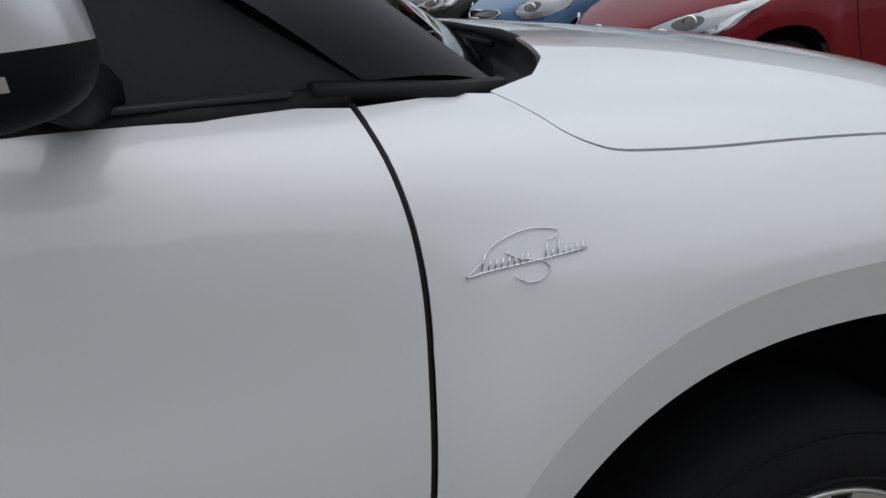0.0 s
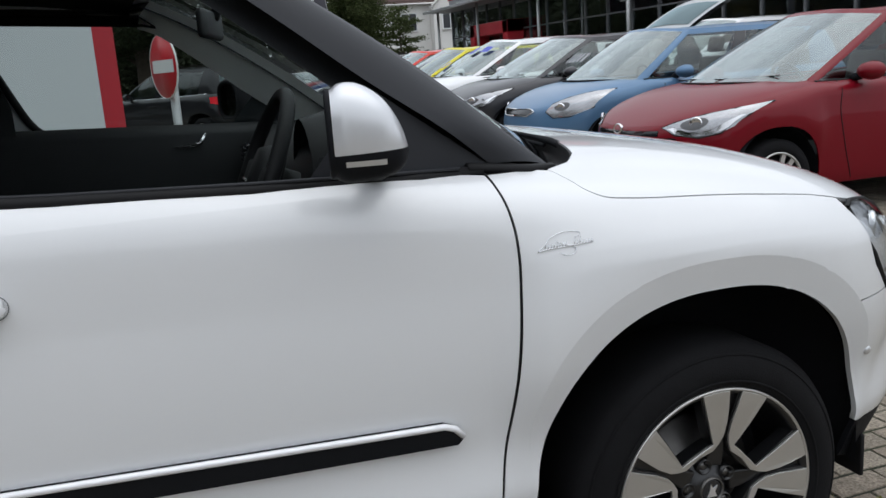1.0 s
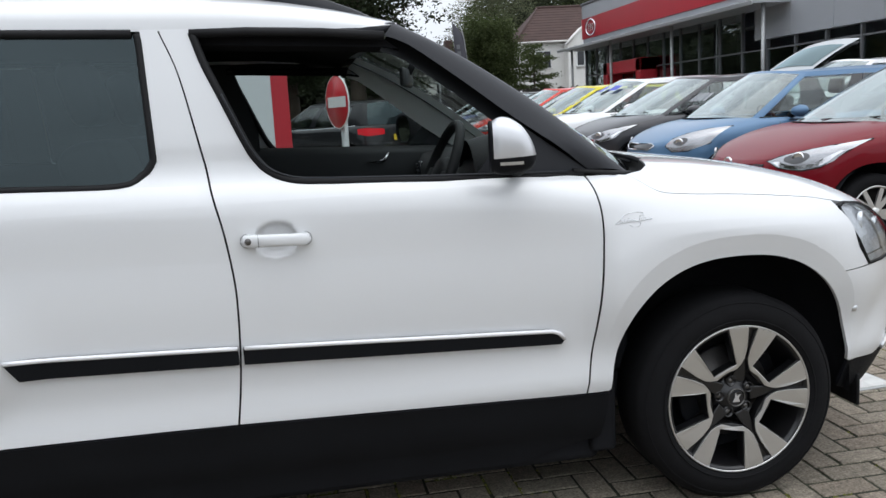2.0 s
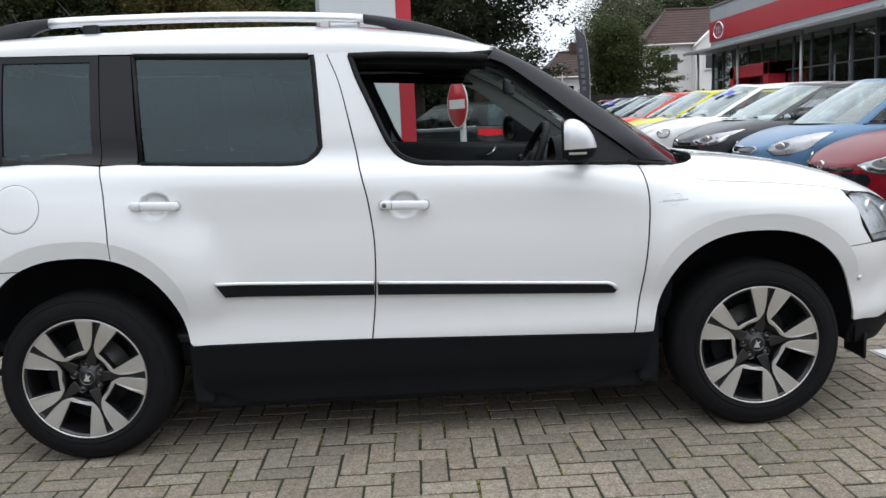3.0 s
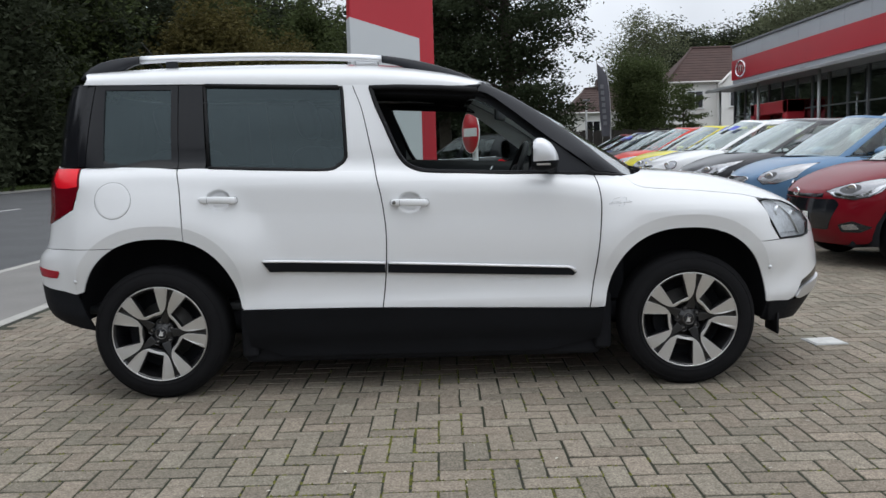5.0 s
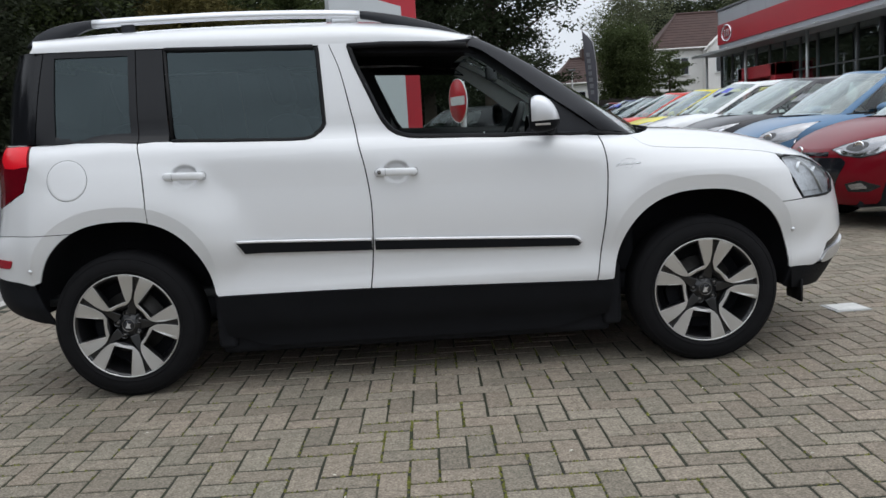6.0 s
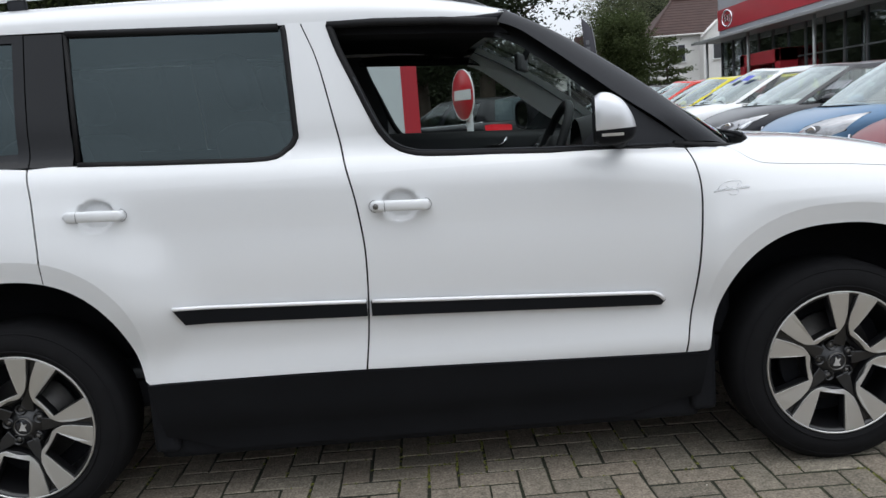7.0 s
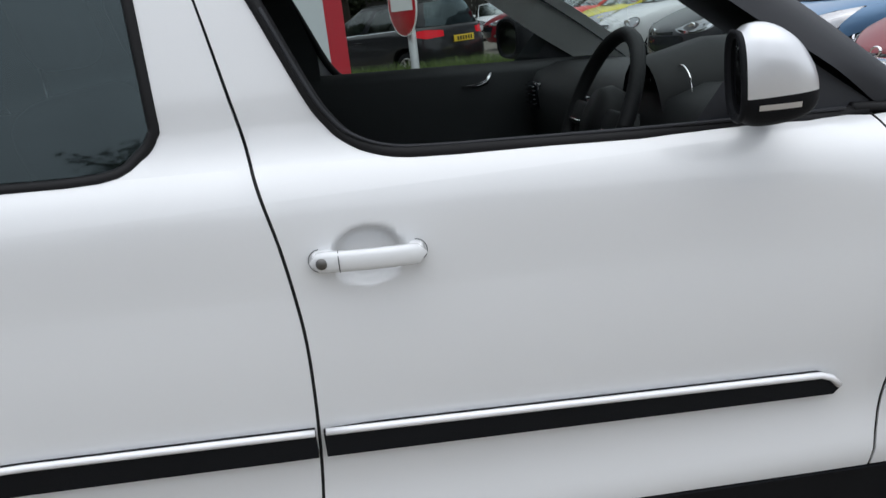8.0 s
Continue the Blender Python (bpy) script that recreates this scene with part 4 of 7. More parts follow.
# greenhouse: pillars, frames, panes
roof_side = lambda x: ROOF_EDGE(x) + 0.004
WIN_F = spline([(1.056, 1.490), (1.082, 1.407), (1.122, 1.313), (1.172, 1.195), (1.200, 1.143), (1.236, 1.105), (1.30, 1.080), (1.40, 1.0715)], 4)
b_rear = [(0.922, roof_side(0.92)), (0.968, roof_side(0.968))] + spline([(0.970, 1.495), (1.012, 1.381), (1.051, 1.192), (1.0702, belt(1.07))], 5) + [(0.90, belt(0.9)), (0.84, belt(0.84))] + spline([(0.86, 1.108), (0.905, 1.118), (0.930, 1.145), (0.936, 1.19), (0.924, 1.49)], 4)
part_b1 = sides("b_pillar", sheet(b_rear, glasshouse, UG, VG), M_WHITE, "white door frame")
b_front = spline([(1.0758, belt(1.0758)), (1.0566, 1.192), (1.016, 1.381), (0.974, 1.495)], 5) + [(0.975, roof_side(0.975)), (1.05, roof_side(1.05))] + WIN_F + [(1.40, belt(1.4)), (1.25, belt(1.25))]
part_b2 = sides("front_door_frame", sheet(b_front, glasshouse, UG, VG), M_WHITE, "white door frame")


def seal(curve, r, name="window_seal", lift=0.0):
    pts = [Vector(glasshouse(x, z)) + Vector((0, -lift, 0)) for x, z in curve]
    return sides(name, tube(pts, r, 8), M_RUBBER)


seam_back = [Vector(glasshouse(x, z)) + Vector((0, 0.016, 0)) for x, z in spline([(1.073, belt(1.073)), (1.0538, 1.192), (1.014, 1.381), (0.972, 1.495)], 5)]
sides("pillar_seal", tube([Vector(HERO.at(x, v_at(x, z))) + Vector((0, 0.016, 0)) for x, z in CUT_M[-10:]] + seam_back[1:], 0.008, 6), M_INNER)
A_IN = [(1.575, 1.462), (1.618, 1.446), (1.662, 1.420), (1.79, 1.323), (1.921, 1.220), (2.06, 1.122), (2.150, 1.052)]
seal(WIN_F + [(1.7, belt(1.7) - 0.002), (2.0, belt(2.0) - 0.002), (2.13, belt(2.13))], 0.012, lift=-0.004)
seal([(1.05, 1.488), (1.2, 1.488), (1.40, 1.478), (1.575, 1.462)], 0.013, lift=-0.004)
seal(spline([(0.272, belt(0.272) + 0.002), (0.6, belt(0.6)), (0.84, belt(0.84) + 0.002), (0.902, 1.122), (0.927, 1.150), (0.932, 1.19), (0.920, 1.44), (0.915, 1.492)], 4), 0.010, lift=-0.003)
seal([(0.25, 1.520), (0.5, 1.510), (0.9, 1.494)], 0.012, lift=-0.003)
seal([(0.250, 1.52), (0.262, 1.30), (0.270, 1.13)], 0.008, lift=-0.002)
RIDGE = [(x, z + 0.011) for x, z in WIN_F[8:]] + [(1.7, belt(1.7) + 0.010), (1.95, belt(1.95) + 0.010), (2.08, belt(2.08) + 0.010)]
sides("seal_ridge", tube([Vector(glasshouse(x, z)) + Vector((0, -0.009, 0)) for x, z in RIDGE], 0.0035, 6), M_PLASTIC)
# rear door glass and the pillars behind it
rear_glass_out = [(0.262, belt(0.26) + 0.004), (0.86, belt(0.86) + 0.004), (0.905, 1.120), (0.930, 1.150), (0.934, 1.19), (0.920, 1.49), (0.252, 1.518)]
pane_r = sides("rear_door_window", sheet(rear_glass_out, window_plane, UG, VG, thick=0.004, proud=-0.006), M_PRIVACY, "tinted rear door glass")
c_pillar = sides("c_pillar", sheet([(0.125, belt(0.125)), (0.256, belt(0.256)), (0.240, 1.522), (0.125, 1.525)], glasshouse, UG, VG), M_PILLAR, "gloss black pillar")
q_out = [(-0.225, belt(-0.3) + 0.010), (0.098, belt(0.09) + 0.010), (0.098, 1.518), (-0.225, 1.522)]
quarter = sides("quarter_window", sheet(q_out, window_plane, UG, VG, thick=0.004, proud=-0.007), M_PRIVACY, "tinted rear quarter glass")
for frame_out in ([(-0.300, belt(-0.3) - 0.002), (-0.213, belt(-0.2) - 0.002), (-0.213, 1.533), (-0.262, 1.536)], [(0.088, belt(0.09)), (0.121, belt(0.12)), (0.121, 1.527), (0.088, 1.528)], [(-0.213, belt(-0.2) - 0.002), (0.088, belt(0.09)), (0.088, 1.168), (-0.213, 1.168)], [(-0.213, 1.510), (0.088, 1.504), (0.088, 1.528), (-0.213, 1.533)]):
    sides("quarter_border", sheet(frame_out, glasshouse, UG, VG, thick=0.010), M_PILLAR, "black border of the quarter glass")
d_out = [(-0.306, belt(-0.4) - 0.002), (-1.15, belt(-0.4) + 0.0), (-1.15, 1.545), (-0.268, 1.538)]
d_pillar = sides("d_pillar", sheet(d_out, glasshouse, UG, VG, centre=(0.3, 0, 1.2)), M_PILLAR, "gloss black wrap-round pillar")
part("tailgate_window", loft([[(-0.50, -0.60, 1.17), (-0.53, 0, 1.17), (-0.50, 0.60, 1.17)], [(-0.44, -0.58, 1.50), (-0.48, 0, 1.50), (-0.44, 0.58, 1.50)]]), M_PRIVACY, hero)

# front pillar, a broad black band from the bonnet to the roof
A_OUT = [(1.608, -0.702, 1.503), (1.705, -0.704, 1.455), (1.793, -0.708, 1.405), (1.930, -0.715, 1.316), (2.068, -0.722, 1.216), (2.206, -0.728, 1.104), (2.300, -0.727, 1.028)]
rows = []
a_in3 = [glasshouse(x, z) for x, z in spline(A_IN, 4)]
a_out3 = spline(A_OUT, 4)
for p, q in zip(a_in3, a_out3):
    p, q = Vector(p), Vector(q)
    row = []
    for k in range(7):
        t = k / 6
        row.append(p.lerp(q, t) + Vector((0.3, -0.7, 0.4)).normalized() * 0.016 * math.sin(math.pi * t))
    row.append(q + Vector((-0.03, 0.05, -0.02)))
    rows.append(row)
a_pillar = sides("a_pillar", loft(rows), M_PLASTIC, "black front pillar cover")
tri = [glasshouse(x, z) for x, z in ((1.93, 1.205), (1.80, 1.06), (1.80, 1.045), (2.13, 1.034), (2.15, 1.05))]
corner = bmesh.new()
corner.faces.new([corner.verts.new(Vector(p) + Vector((0, 0.004, 0))) for p in tri])
sail = sides("mirror_sail", corner, M_PLASTIC, "black triangular mirror mount")
foot = [glasshouse(2.10, belt(2.10) + 0.012), glasshouse(2.16, 1.046), (2.23, -0.775, 1.037), (2.302, -0.727, 1.029)]
sides("pillar_foot", tube([Vector(p) + Vector((0, 0.0, -0.004)) for p in foot], 0.010, 8), M_RUBBER)
# pillar trims seen inside
rows = []
for p, q in zip(a_in3, a_out3):
    p, q = Vector(p), Vector(q)
    rows.append([p + Vector((-0.012, 0.030, -0.040)), p.lerp(q, 0.35) + Vector((-0.012, 0.050, -0.016)), q + Vector((0.004, 0.070, -0.004))])
part("pillar_trim", moved(loft(rows), Matrix.Diagonal((1, -1, 1, 1))), M_TRIMGREY, hero, "light grey pillar trim")
part("pillar_trim", loft([[r[0], r[0].lerp(r[2], 0.5) + Vector((0, 0.01, 0)), r[2] + Vector((0, -0.01, 0))] for r in rows]), M_CABIN, hero)
ws_rows = []
low_edge = [Vector((2.298 + 0.20 * math.sin(w * math.pi / 2), -0.727 * (1 - w), 1.026 + 0.012 * w)) for w in [k / 8 for k in range(9)]]
top_edge = [Vector(roof(1.605, 0.26 + 0.74 * k / 8)) - Vector((0, 0, 0.006)) for k in range(9)]
for t in [k / 10 for k in range(11)]:
    row = []
    for k, (a, b) in enumerate(zip(low_edge, top_edge)):
        side_pt = Vector(a_out3[-1]).lerp(Vector(a_out3[0]), t)
        line_pt = Vector(a_out3[len(a_out3) - 1 - round(t * (len(a_out3) - 1))])
        row.append(a.lerp(b, t) + (line_pt - side_pt) * (1 - k / 8) ** 2 + Vector((0.008, 0, 0.010)) * math.sin(math.pi * t) * k / 8)
    ws_rows.append(row)
screen = whole("windscreen", loft(ws_rows), M_GLASS, "clear windscreen")
# scuttle recess with wipers
hood_back = spline([HERO.at(u, v) for u, v in HOOD_REAR], 4)
rec = []
for k, e in enumerate(hood_back):
    t = k / (len(hood_back) - 1)
    b = Vector((2.298 + 0.19 * math.sin(t * math.pi / 2), -0.728 * (1 - t), 1.022 + 0.014 * t))
    e = Vector(e)
    rec.append([b, b.lerp(e, 0.35) + Vector((0, 0, -0.030)), b.lerp(e, 0.85) + Vector((0, 0, -0.030)), e + Vector((-0.004, 0.002, -0.012)), e + Vector((-0.006, 0, -0.001))])
sides("scuttle_trim", loft(rec), M_RUBBER, "black rubber scuttle")
for y_pivot, tip in ((-0.56, (2.34, 0.02, 1.085)), (0.02, (2.30, 0.55, 1.08))):
    pts = spline([(2.43, y_pivot, 1.035), (2.42, y_pivot + 0.16, 1.058), tip], 5)
    part("wiper", join(tube(pts, [0.009] * 5 + [0.006] * 6, 6), tube([Vector(p) + Vector((-0.008, 0, -0.012)) for p in pts[4:]], 0.005, 6)), M_CLAD, hero, "black wiper arm")

# roof
roof_out = [(-0.338, 0.0)] + [(x, 0.0) for x in (-0.1, 0.4, 0.9, 1.3, 1.47)] + [(1.52, 0.035), (1.562, 0.085), (1.60, 0.18), (1.615, 0.3), (1.615, 0.6), (1.615, 1.0), (0.6, 1.0), (-0.36, 1.0), (-0.355, 0.5), (-0.335, 0.28), (-0.322, 0.14), (-0.324, 0.06)]
roof_panel = whole("roof", sheet(roof_out, roof, steps(-0.46, 1.7, 0.05), steps(0, 1, 0.06), thick=0.01), M_WHITE)
liner = sides("headliner", sheet([(-0.40, 0.05), (1.55, 0.05), (1.55, 1.0), (-0.40, 1.0)], roof, steps(-0.46, 1.7, 0.15), steps(0, 1, 0.15), thick=0, proud=-0.05), M_INNER, "dark headliner")
side_top = [(1.05, 1.497), (1.575, 1.474), (1.62, 1.44), (1.58, 1.447), (1.05, 1.476)]
sides("roof_lining_edge", sheet(side_top, glasshouse, UG, VG, thick=0.05, proud=-0.05), M_INNER)

sides("roof_gutter", tube([(1.40, -0.742, ROOF_EDGE(1.40) - 0.002), (1.50, -0.738, ROOF_EDGE(1.50)), (1.56, -0.728, 1.482), (1.61, -0.712, 1.490)], [0.008, 0.013, 0.016, 0.014], 8), M_PLASTIC)

# roof rails
RAIL = table([(-0.405, 1.592), (-0.36, 1.637), (-0.27, 1.670), (-0.105, 1.688), (0.25, 1.692), (0.54, 1.689), (0.88, 1.676), (1.106, 1.660), (1.27, 1.632), (1.383, 1.603), (1.50, 1.562), (1.56, 1.534)])


def rail(x0, x1, n, h0):
    rows_r = []
    for k in range(n + 1):
        x = x0 + (x1 - x0) * k / n
        zt, hh = RAIL(x), h0(x)
        yc = -0.585
        rows_r.append([(x, yc + dy, zt - dz) for dy, dz in ((-0.020, hh), (-0.024, hh * 0.6), (-0.018, 0.006), (0, 0), (0.018, 0.006), (0.024, hh * 0.6), (0.020, hh))])
    b = loft(rows_r, True)
    bmesh.ops.holes_fill(b, edges=[e for e in b.edges if e.is_boundary], sides=0)
    bmesh.ops.recalc_face_normals(b, faces=b.faces[:])
    return b


bar = part("roof_rail", rail(-0.105, 1.106, 24, lambda x: 0.036), M_SATIN, hero, "silver roof rail with black ends")
end_r = part("rail_end", rail(-0.405, -0.106, 12, table([(-0.405, 0.016), (-0.36, 0.058), (-0.28, 0.082), (-0.22, 0.070), (-0.15, 0.045), (-0.105, 0.037)])), M_PLASTIC, bar)
end_f = part("rail_end", rail(1.107, 1.56, 16, table([(1.107, 0.036), (1.2, 0.042), (1.30, 0.062), (1.40, 0.060), (1.50, 0.034), (1.56, 0.008)])), M_PLASTIC, bar)
mid_foot = part("rail_foot", box(0.02, 0.08, -0.60, -0.57, 1.615, 1.66, 0.01), M_PLASTIC, bar)
mid_foot2 = part("rail_foot", box(0.97, 1.09, -0.60, -0.57, 1.60, 1.64, 0.01), M_SATIN, bar)
bar2 = mirrored(bar, hero)
for e in (end_r, end_f, mid_foot, mid_foot2):
    mirrored(e, bar2)
part("aerial", tube([(-0.14, 0.0, 1.635), (-0.16, 0, 1.66), (-0.30, 0, 1.84)], [0.018, 0.006, 0.002], 8), M_RUBBER, hero, "thin black roof aerial")

# door mirrors
M_TOP = table([(1.812, 1.203), (1.83, 1.212), (1.86, 1.212), (1.89, 1.200), (1.917, 1.180), (1.938, 1.152), (1.951, 1.125), (1.958, 1.100)])
M_BOT = table([(1.812, 1.058), (1.83, 1.050), (1.88, 1.050), (1.917, 1.056), (1.938, 1.064), (1.951, 1.076), (1.958, 1.092)])
M_HALF = table([(1.812, 0.086), (1.84, 0.094), (1.90, 0.088), (1.93, 0.072), (1.948, 0.048), (1.958, 0.010)])


def mirror_ring(x, grow=1.0):
    zt, zb, hw = M_TOP(x), M_BOT(x), M_HALF(x) * grow
    zc, hz = (zt + zb) / 2, (zt - zb) / 2 * grow
    yc = -0.955
    return [(x, yc + hw * math.copysign(abs(math.cos(a)) ** 0.72, math.cos(a)), zc + hz * math.copysign(abs(math.sin(a)) ** 0.72, math.sin(a))) for a in [2 * math.pi * k / 32 for k in range(32)]]


hull = loft([mirror_ring(x) for x in (1.812, 1.816, 1.82, 1.827, 1.835, 1.845, 1.86, 1.872, 1.885, 1.895, 1.905, 1.913, 1.92, 1.928, 1.935, 1.941, 1.947, 1.951, 1.955, 1.9575)], True)
bmesh.ops.holes_fill(hull, edges=[e for e in hull.edges if e.is_boundary and e.verts[0].co.x > 1.9], sides=0)
upper, lower = hull, hull.copy()
for b, keep_up in ((upper, True), (lower, False)):
    bmesh.ops.bisect_plane(b, geom=b.verts[:] + b.edges[:] + b.faces[:], dist=1e-5, plane_co=(1.88, 0, 1.100), plane_no=(-0.03, 0, 1), clear_inner=keep_up, clear_outer=not keep_up)
arm_pts = [(1.93, -0.78, 1.066), (1.915, -0.86, 1.080), (1.90, -0.93, 1.100)]
m_house = part("door_mirror", upper, M_CAP, hero, "white door mirror cap on black housing")
m_low = part("mirror_housing", lower, M_CLAD, m_house, "black mirror housing")
m_rim = part("mirror_rim", loft([mirror_ring(1.812, 1.0), mirror_ring(1.804, 1.03), mirror_ring(1.800, 0.95), mirror_ring(1.806, 0.84), mirror_ring(1.815, 0.82)], True), M_CLAD, m_house)
glass_b = bmesh.new()
glass_b.faces.new([glass_b.verts.new(Vector(p) + Vector((-0.004, 0, 0))) for p in mirror_ring(1.815, 0.9)])
m_glass = part("mirror_glass", glass_b, M_MIRROR, m_house, "mirror glass")
m_arm = part("mirror_arm", tube(arm_pts, [0.030, 0.024, 0.026], 12), M_CLAD, m_house)
def on_mirror(x, z):
    """The outer face of the mirror's hull."""
    zc, hz = (M_TOP(x) + M_BOT(x)) / 2, (M_TOP(x) - M_BOT(x)) / 2
    up = min(1, abs(z - zc) / hz) ** (1 / 0.72)
    return (x, -0.955 - M_HALF(x) * math.sqrt(max(0, 1 - up * up)) ** 0.72 - 0.002, z)


ind = loft([[on_mirror(x, z) for x in (1.832, 1.85, 1.87, 1.89, 1.91)] for z in (1.079, 1.082, 1.085, 1.088)])
m_ind = part("indicator_lens", ind, M_SATIN, m_house, "clear indicator strip")
fit_m = Matrix.Translation((1.886, -0.945, 1.147)) @ Matrix.Rotation(radians(-11), 4, "Z") @ Matrix.Diagonal((0.80, 0.60, 0.95, 1)) @ Matrix.Translation((-1.885, 0.955, -1.135))
for o in (m_house, m_low, m_rim, m_glass, m_ind):
    o.data.transform(fit_m)
m_copy = mirrored(m_house, hero)
toe = Matrix.Translation((1.87, 0.95, 0.03)) @ Matrix.Rotation(radians(24), 4, "Z") @ Matrix.Translation((-1.87, -0.95, 0))
m_copy.data.transform(toe)
m_copy.data.materials.clear()
m_copy.data.materials.append(M_CLAD)
m_copy["label"] = "black-backed door mirror"
for e in (m_low, m_rim, m_glass, m_arm, m_ind):
    twin = mirrored(e, m_copy)
    if e is not m_arm:
        twin.data.transform(toe)

# chrome script badge on the front wing: swash lines only
badge = new("script_badge")
badge.parent = front_wing[0]
badge["label"] = "chrome script emblem"


def on_wing(pts, r, name):
    out = [Vector(HERO.at(x, v_at(x, z))) + Vector((0, -0.0016, 0)) for x, z in pts]
    part(name, tube(out, r, 6), M_BADGE, badge)


bx, bz = 2.188, 0.903
on_wing(spline([(bx - 0.003, bz - 0.004), (bx + 0.012, bz + 0.006), (bx + 0.026, bz + 0.019), (bx + 0.055, bz + 0.026), (bx + 0.080, bz + 0.023), (bx + 0.082, bz + 0.018), (bx + 0.072, bz + 0.015)], 6), 0.0007, "swash")
on_wing(spline([(bx + 0.038, bz - 0.009), (bx + 0.050, bz - 0.015), (bx + 0.064, bz - 0.013), (bx + 0.070, bz - 0.005), (bx + 0.062, bz + 0.001), (bx + 0.045, bz + 0.005), (bx + 0.034, bz + 0.011)], 6), 0.0007, "swash")
on_wing(spline([(bx - 0.003, bz - 0.004), (bx + 0.02, bz - 0.001), (bx + 0.06, bz + 0.001), (bx + 0.106, bz + 0.004)], 4), 0.0009, "baseline")
for k in range(17):
    if k in (8, 9):
        continue
    x = bx + 0.011 + 0.0056 * k
    z = bz - 0.001 + 0.03 * (x - bx)
    tall = 0.013 if k in (0, 10, 12) else 0.0075
    on_wing([(x, z), (x + 0.002 + tall * 0.25, z + tall)], 0.0008, "stroke")


# ---- wheels ----
def alloy_wheel():
    """A wheel of five U-shaped silver spokes with black arms between them; its outer face looks towards -y, the hub is the origin."""
    w = new("wheel")
    R = 0.327
    prof = [(0.224, -0.085), (0.231, -0.101), (0.243, -0.110), (0.266, -0.114), (0.290, -0.109), (0.307, -0.097), (0.318, -0.088), (R, -0.070), (R, 0.07), (0.318, 0.088), (0.30, 0.10), (0.26, 0.108), (0.232, 0.10), (0.224, 0.085)]
    ty = part("tyre", lathe(prof, 72), M_TYRE, w)
    for r, y in ((0.249, -0.1135), (0.302, -0.1025)):
        part("sidewall_rib", lathe([(r - 0.003, y + 0.003), (r - 0.0015, y - 0.0012), (r + 0.0015, y - 0.0008), (r + 0.003, y + 0.004)], 64), M_TYRE, ty)
    part("rim_barrel", lathe([(0.230, -0.096), (0.233, -0.102), (0.228, -0.106), (0.220, -0.102), (0.214, -0.085), (0.206, -0.05), (0.198, 0.0), (0.198, 0.09)], 64), M_ALLOYDARK, w)
    part("rim_lip", lathe([(0.2335, -0.103), (0.2325, -0.1075), (0.2285, -0.1080), (0.2262, -0.1045), (0.2255, -0.098)], 72), M_ALLOY, w, "thin machined rim lip")
    part("brake_disc", lathe([(0.0, -0.02), (0.075, -0.02), (0.075, -0.01), (0.145, -0.01), (0.145, 0.01), (0.0, 0.01)], 40), M_DISC, w)
    caliper = [(r * math.cos(radians(a)), r * math.sin(radians(a))) for r, ang in ((0.165, range(150, 211, 10)), (0.105, range(210, 149, -10))) for a in ang]
    part("brake_caliper", prism(caliper, 0.05, Matrix.Translation((0, -0.035, 0)), 0.006), M_CLAD, w, smooth=False)
    part("backing", lathe([(0.0, 0.03), (0.198, 0.03)], 32), M_INNER, w)
    part("hub", lathe([(0.0, -0.080), (0.028, -0.080), (0.036, -0.074), (0.052, -0.062), (0.070, -0.058), (0.074, -0.03)], 40), M_ALLOYDARK, w)

    def pol(r, deg):
        return (r * math.cos(radians(deg)), r * math.sin(radians(deg)))

    def dished(b, y):
        for v in b.verts:
            r = math.hypot(v.co.x, v.co.z)
            v.co.y += y + 0.026 * (1 - min(1, r / 0.21)) ** 1.3
        return b
    half_out = [(0.2265, 32.0), (0.19, 33.0), (0.16, 34.0), (0.128, 33.5), (0.110, 30.0), (0.0935, 22.5)]
    half_in = [(0.2265, 15.5), (0.17, 17.2), (0.128, 19.8), (0.109, 22.0), (0.1045, 11.5)]
    for k in range(5):
        ax = 186.5 + 72 * k
        turn = Matrix.Rotation(-radians(ax), 4, "Y")
        outline = [pol(0.2265, d) for d in (15.5, 19, 23, 27)] + [pol(r, d) for r, d in half_out] + [pol(0.0915, 0.0)] + [pol(r, -d) for r, d in half_out[::-1]] + [pol(0.2265, -d) for d in (27, 23, 19)] + [pol(r, -d) for r, d in half_in] + [pol(r, d) for r, d in half_in[:0:-1]]
        part("spoke", moved(dished(prism(outline, 0.006, bevel=0.0012), -0.1065), turn), M_ALLOY, w, "machined silver U-shaped spoke", smooth=False)
        grow = [(0.228, 33.0)] + [(r, d + 1.2) for r, d in half_out[1:]]
        flank = [pol(0.228, d) for d in (14.6, 19, 23, 27)] + [pol(r, d) for r, d in grow] + [pol(0.082, 0.0)] + [pol(r, -d) for r, d in grow[::-1]] + [pol(0.228, -d) for d in (27, 23, 19)] + [pol(r, -d + 1.0) for r, d in half_in] + [pol(r, d - 1.0) for r, d in half_in[:0:-1]]
        part("spoke_flank", moved(dished(prism(flank, 0.034), -0.1000), turn), M_ALLOYDARK, w, smooth=False)
        arm = [pol(0.2265, 32.5), pol(0.2265, 39.5), pol(0.16, 39.0), pol(0.115, 41.5), pol(0.08, 50), pol(0.055, 60), pol(0.055, 12), pol(0.08, 22), pol(0.115, 30.5), pol(0.16, 33.0)]
        part("black_arm", moved(dished(prism(arm, 0.03, bevel=0.004), -0.092), turn), M_ALLOYDARK, w, smooth=False)
        bx_, bz_ = pol(0.052, ax)
        part("bolt_well", moved(lathe([(0.011, -0.062), (0.0145, -0.0765), (0.0165, -0.0765), (0.019, -0.060)], 16), Matrix.Translation((bx_, 0, -bz_))), M_ALLOYDARK, w)
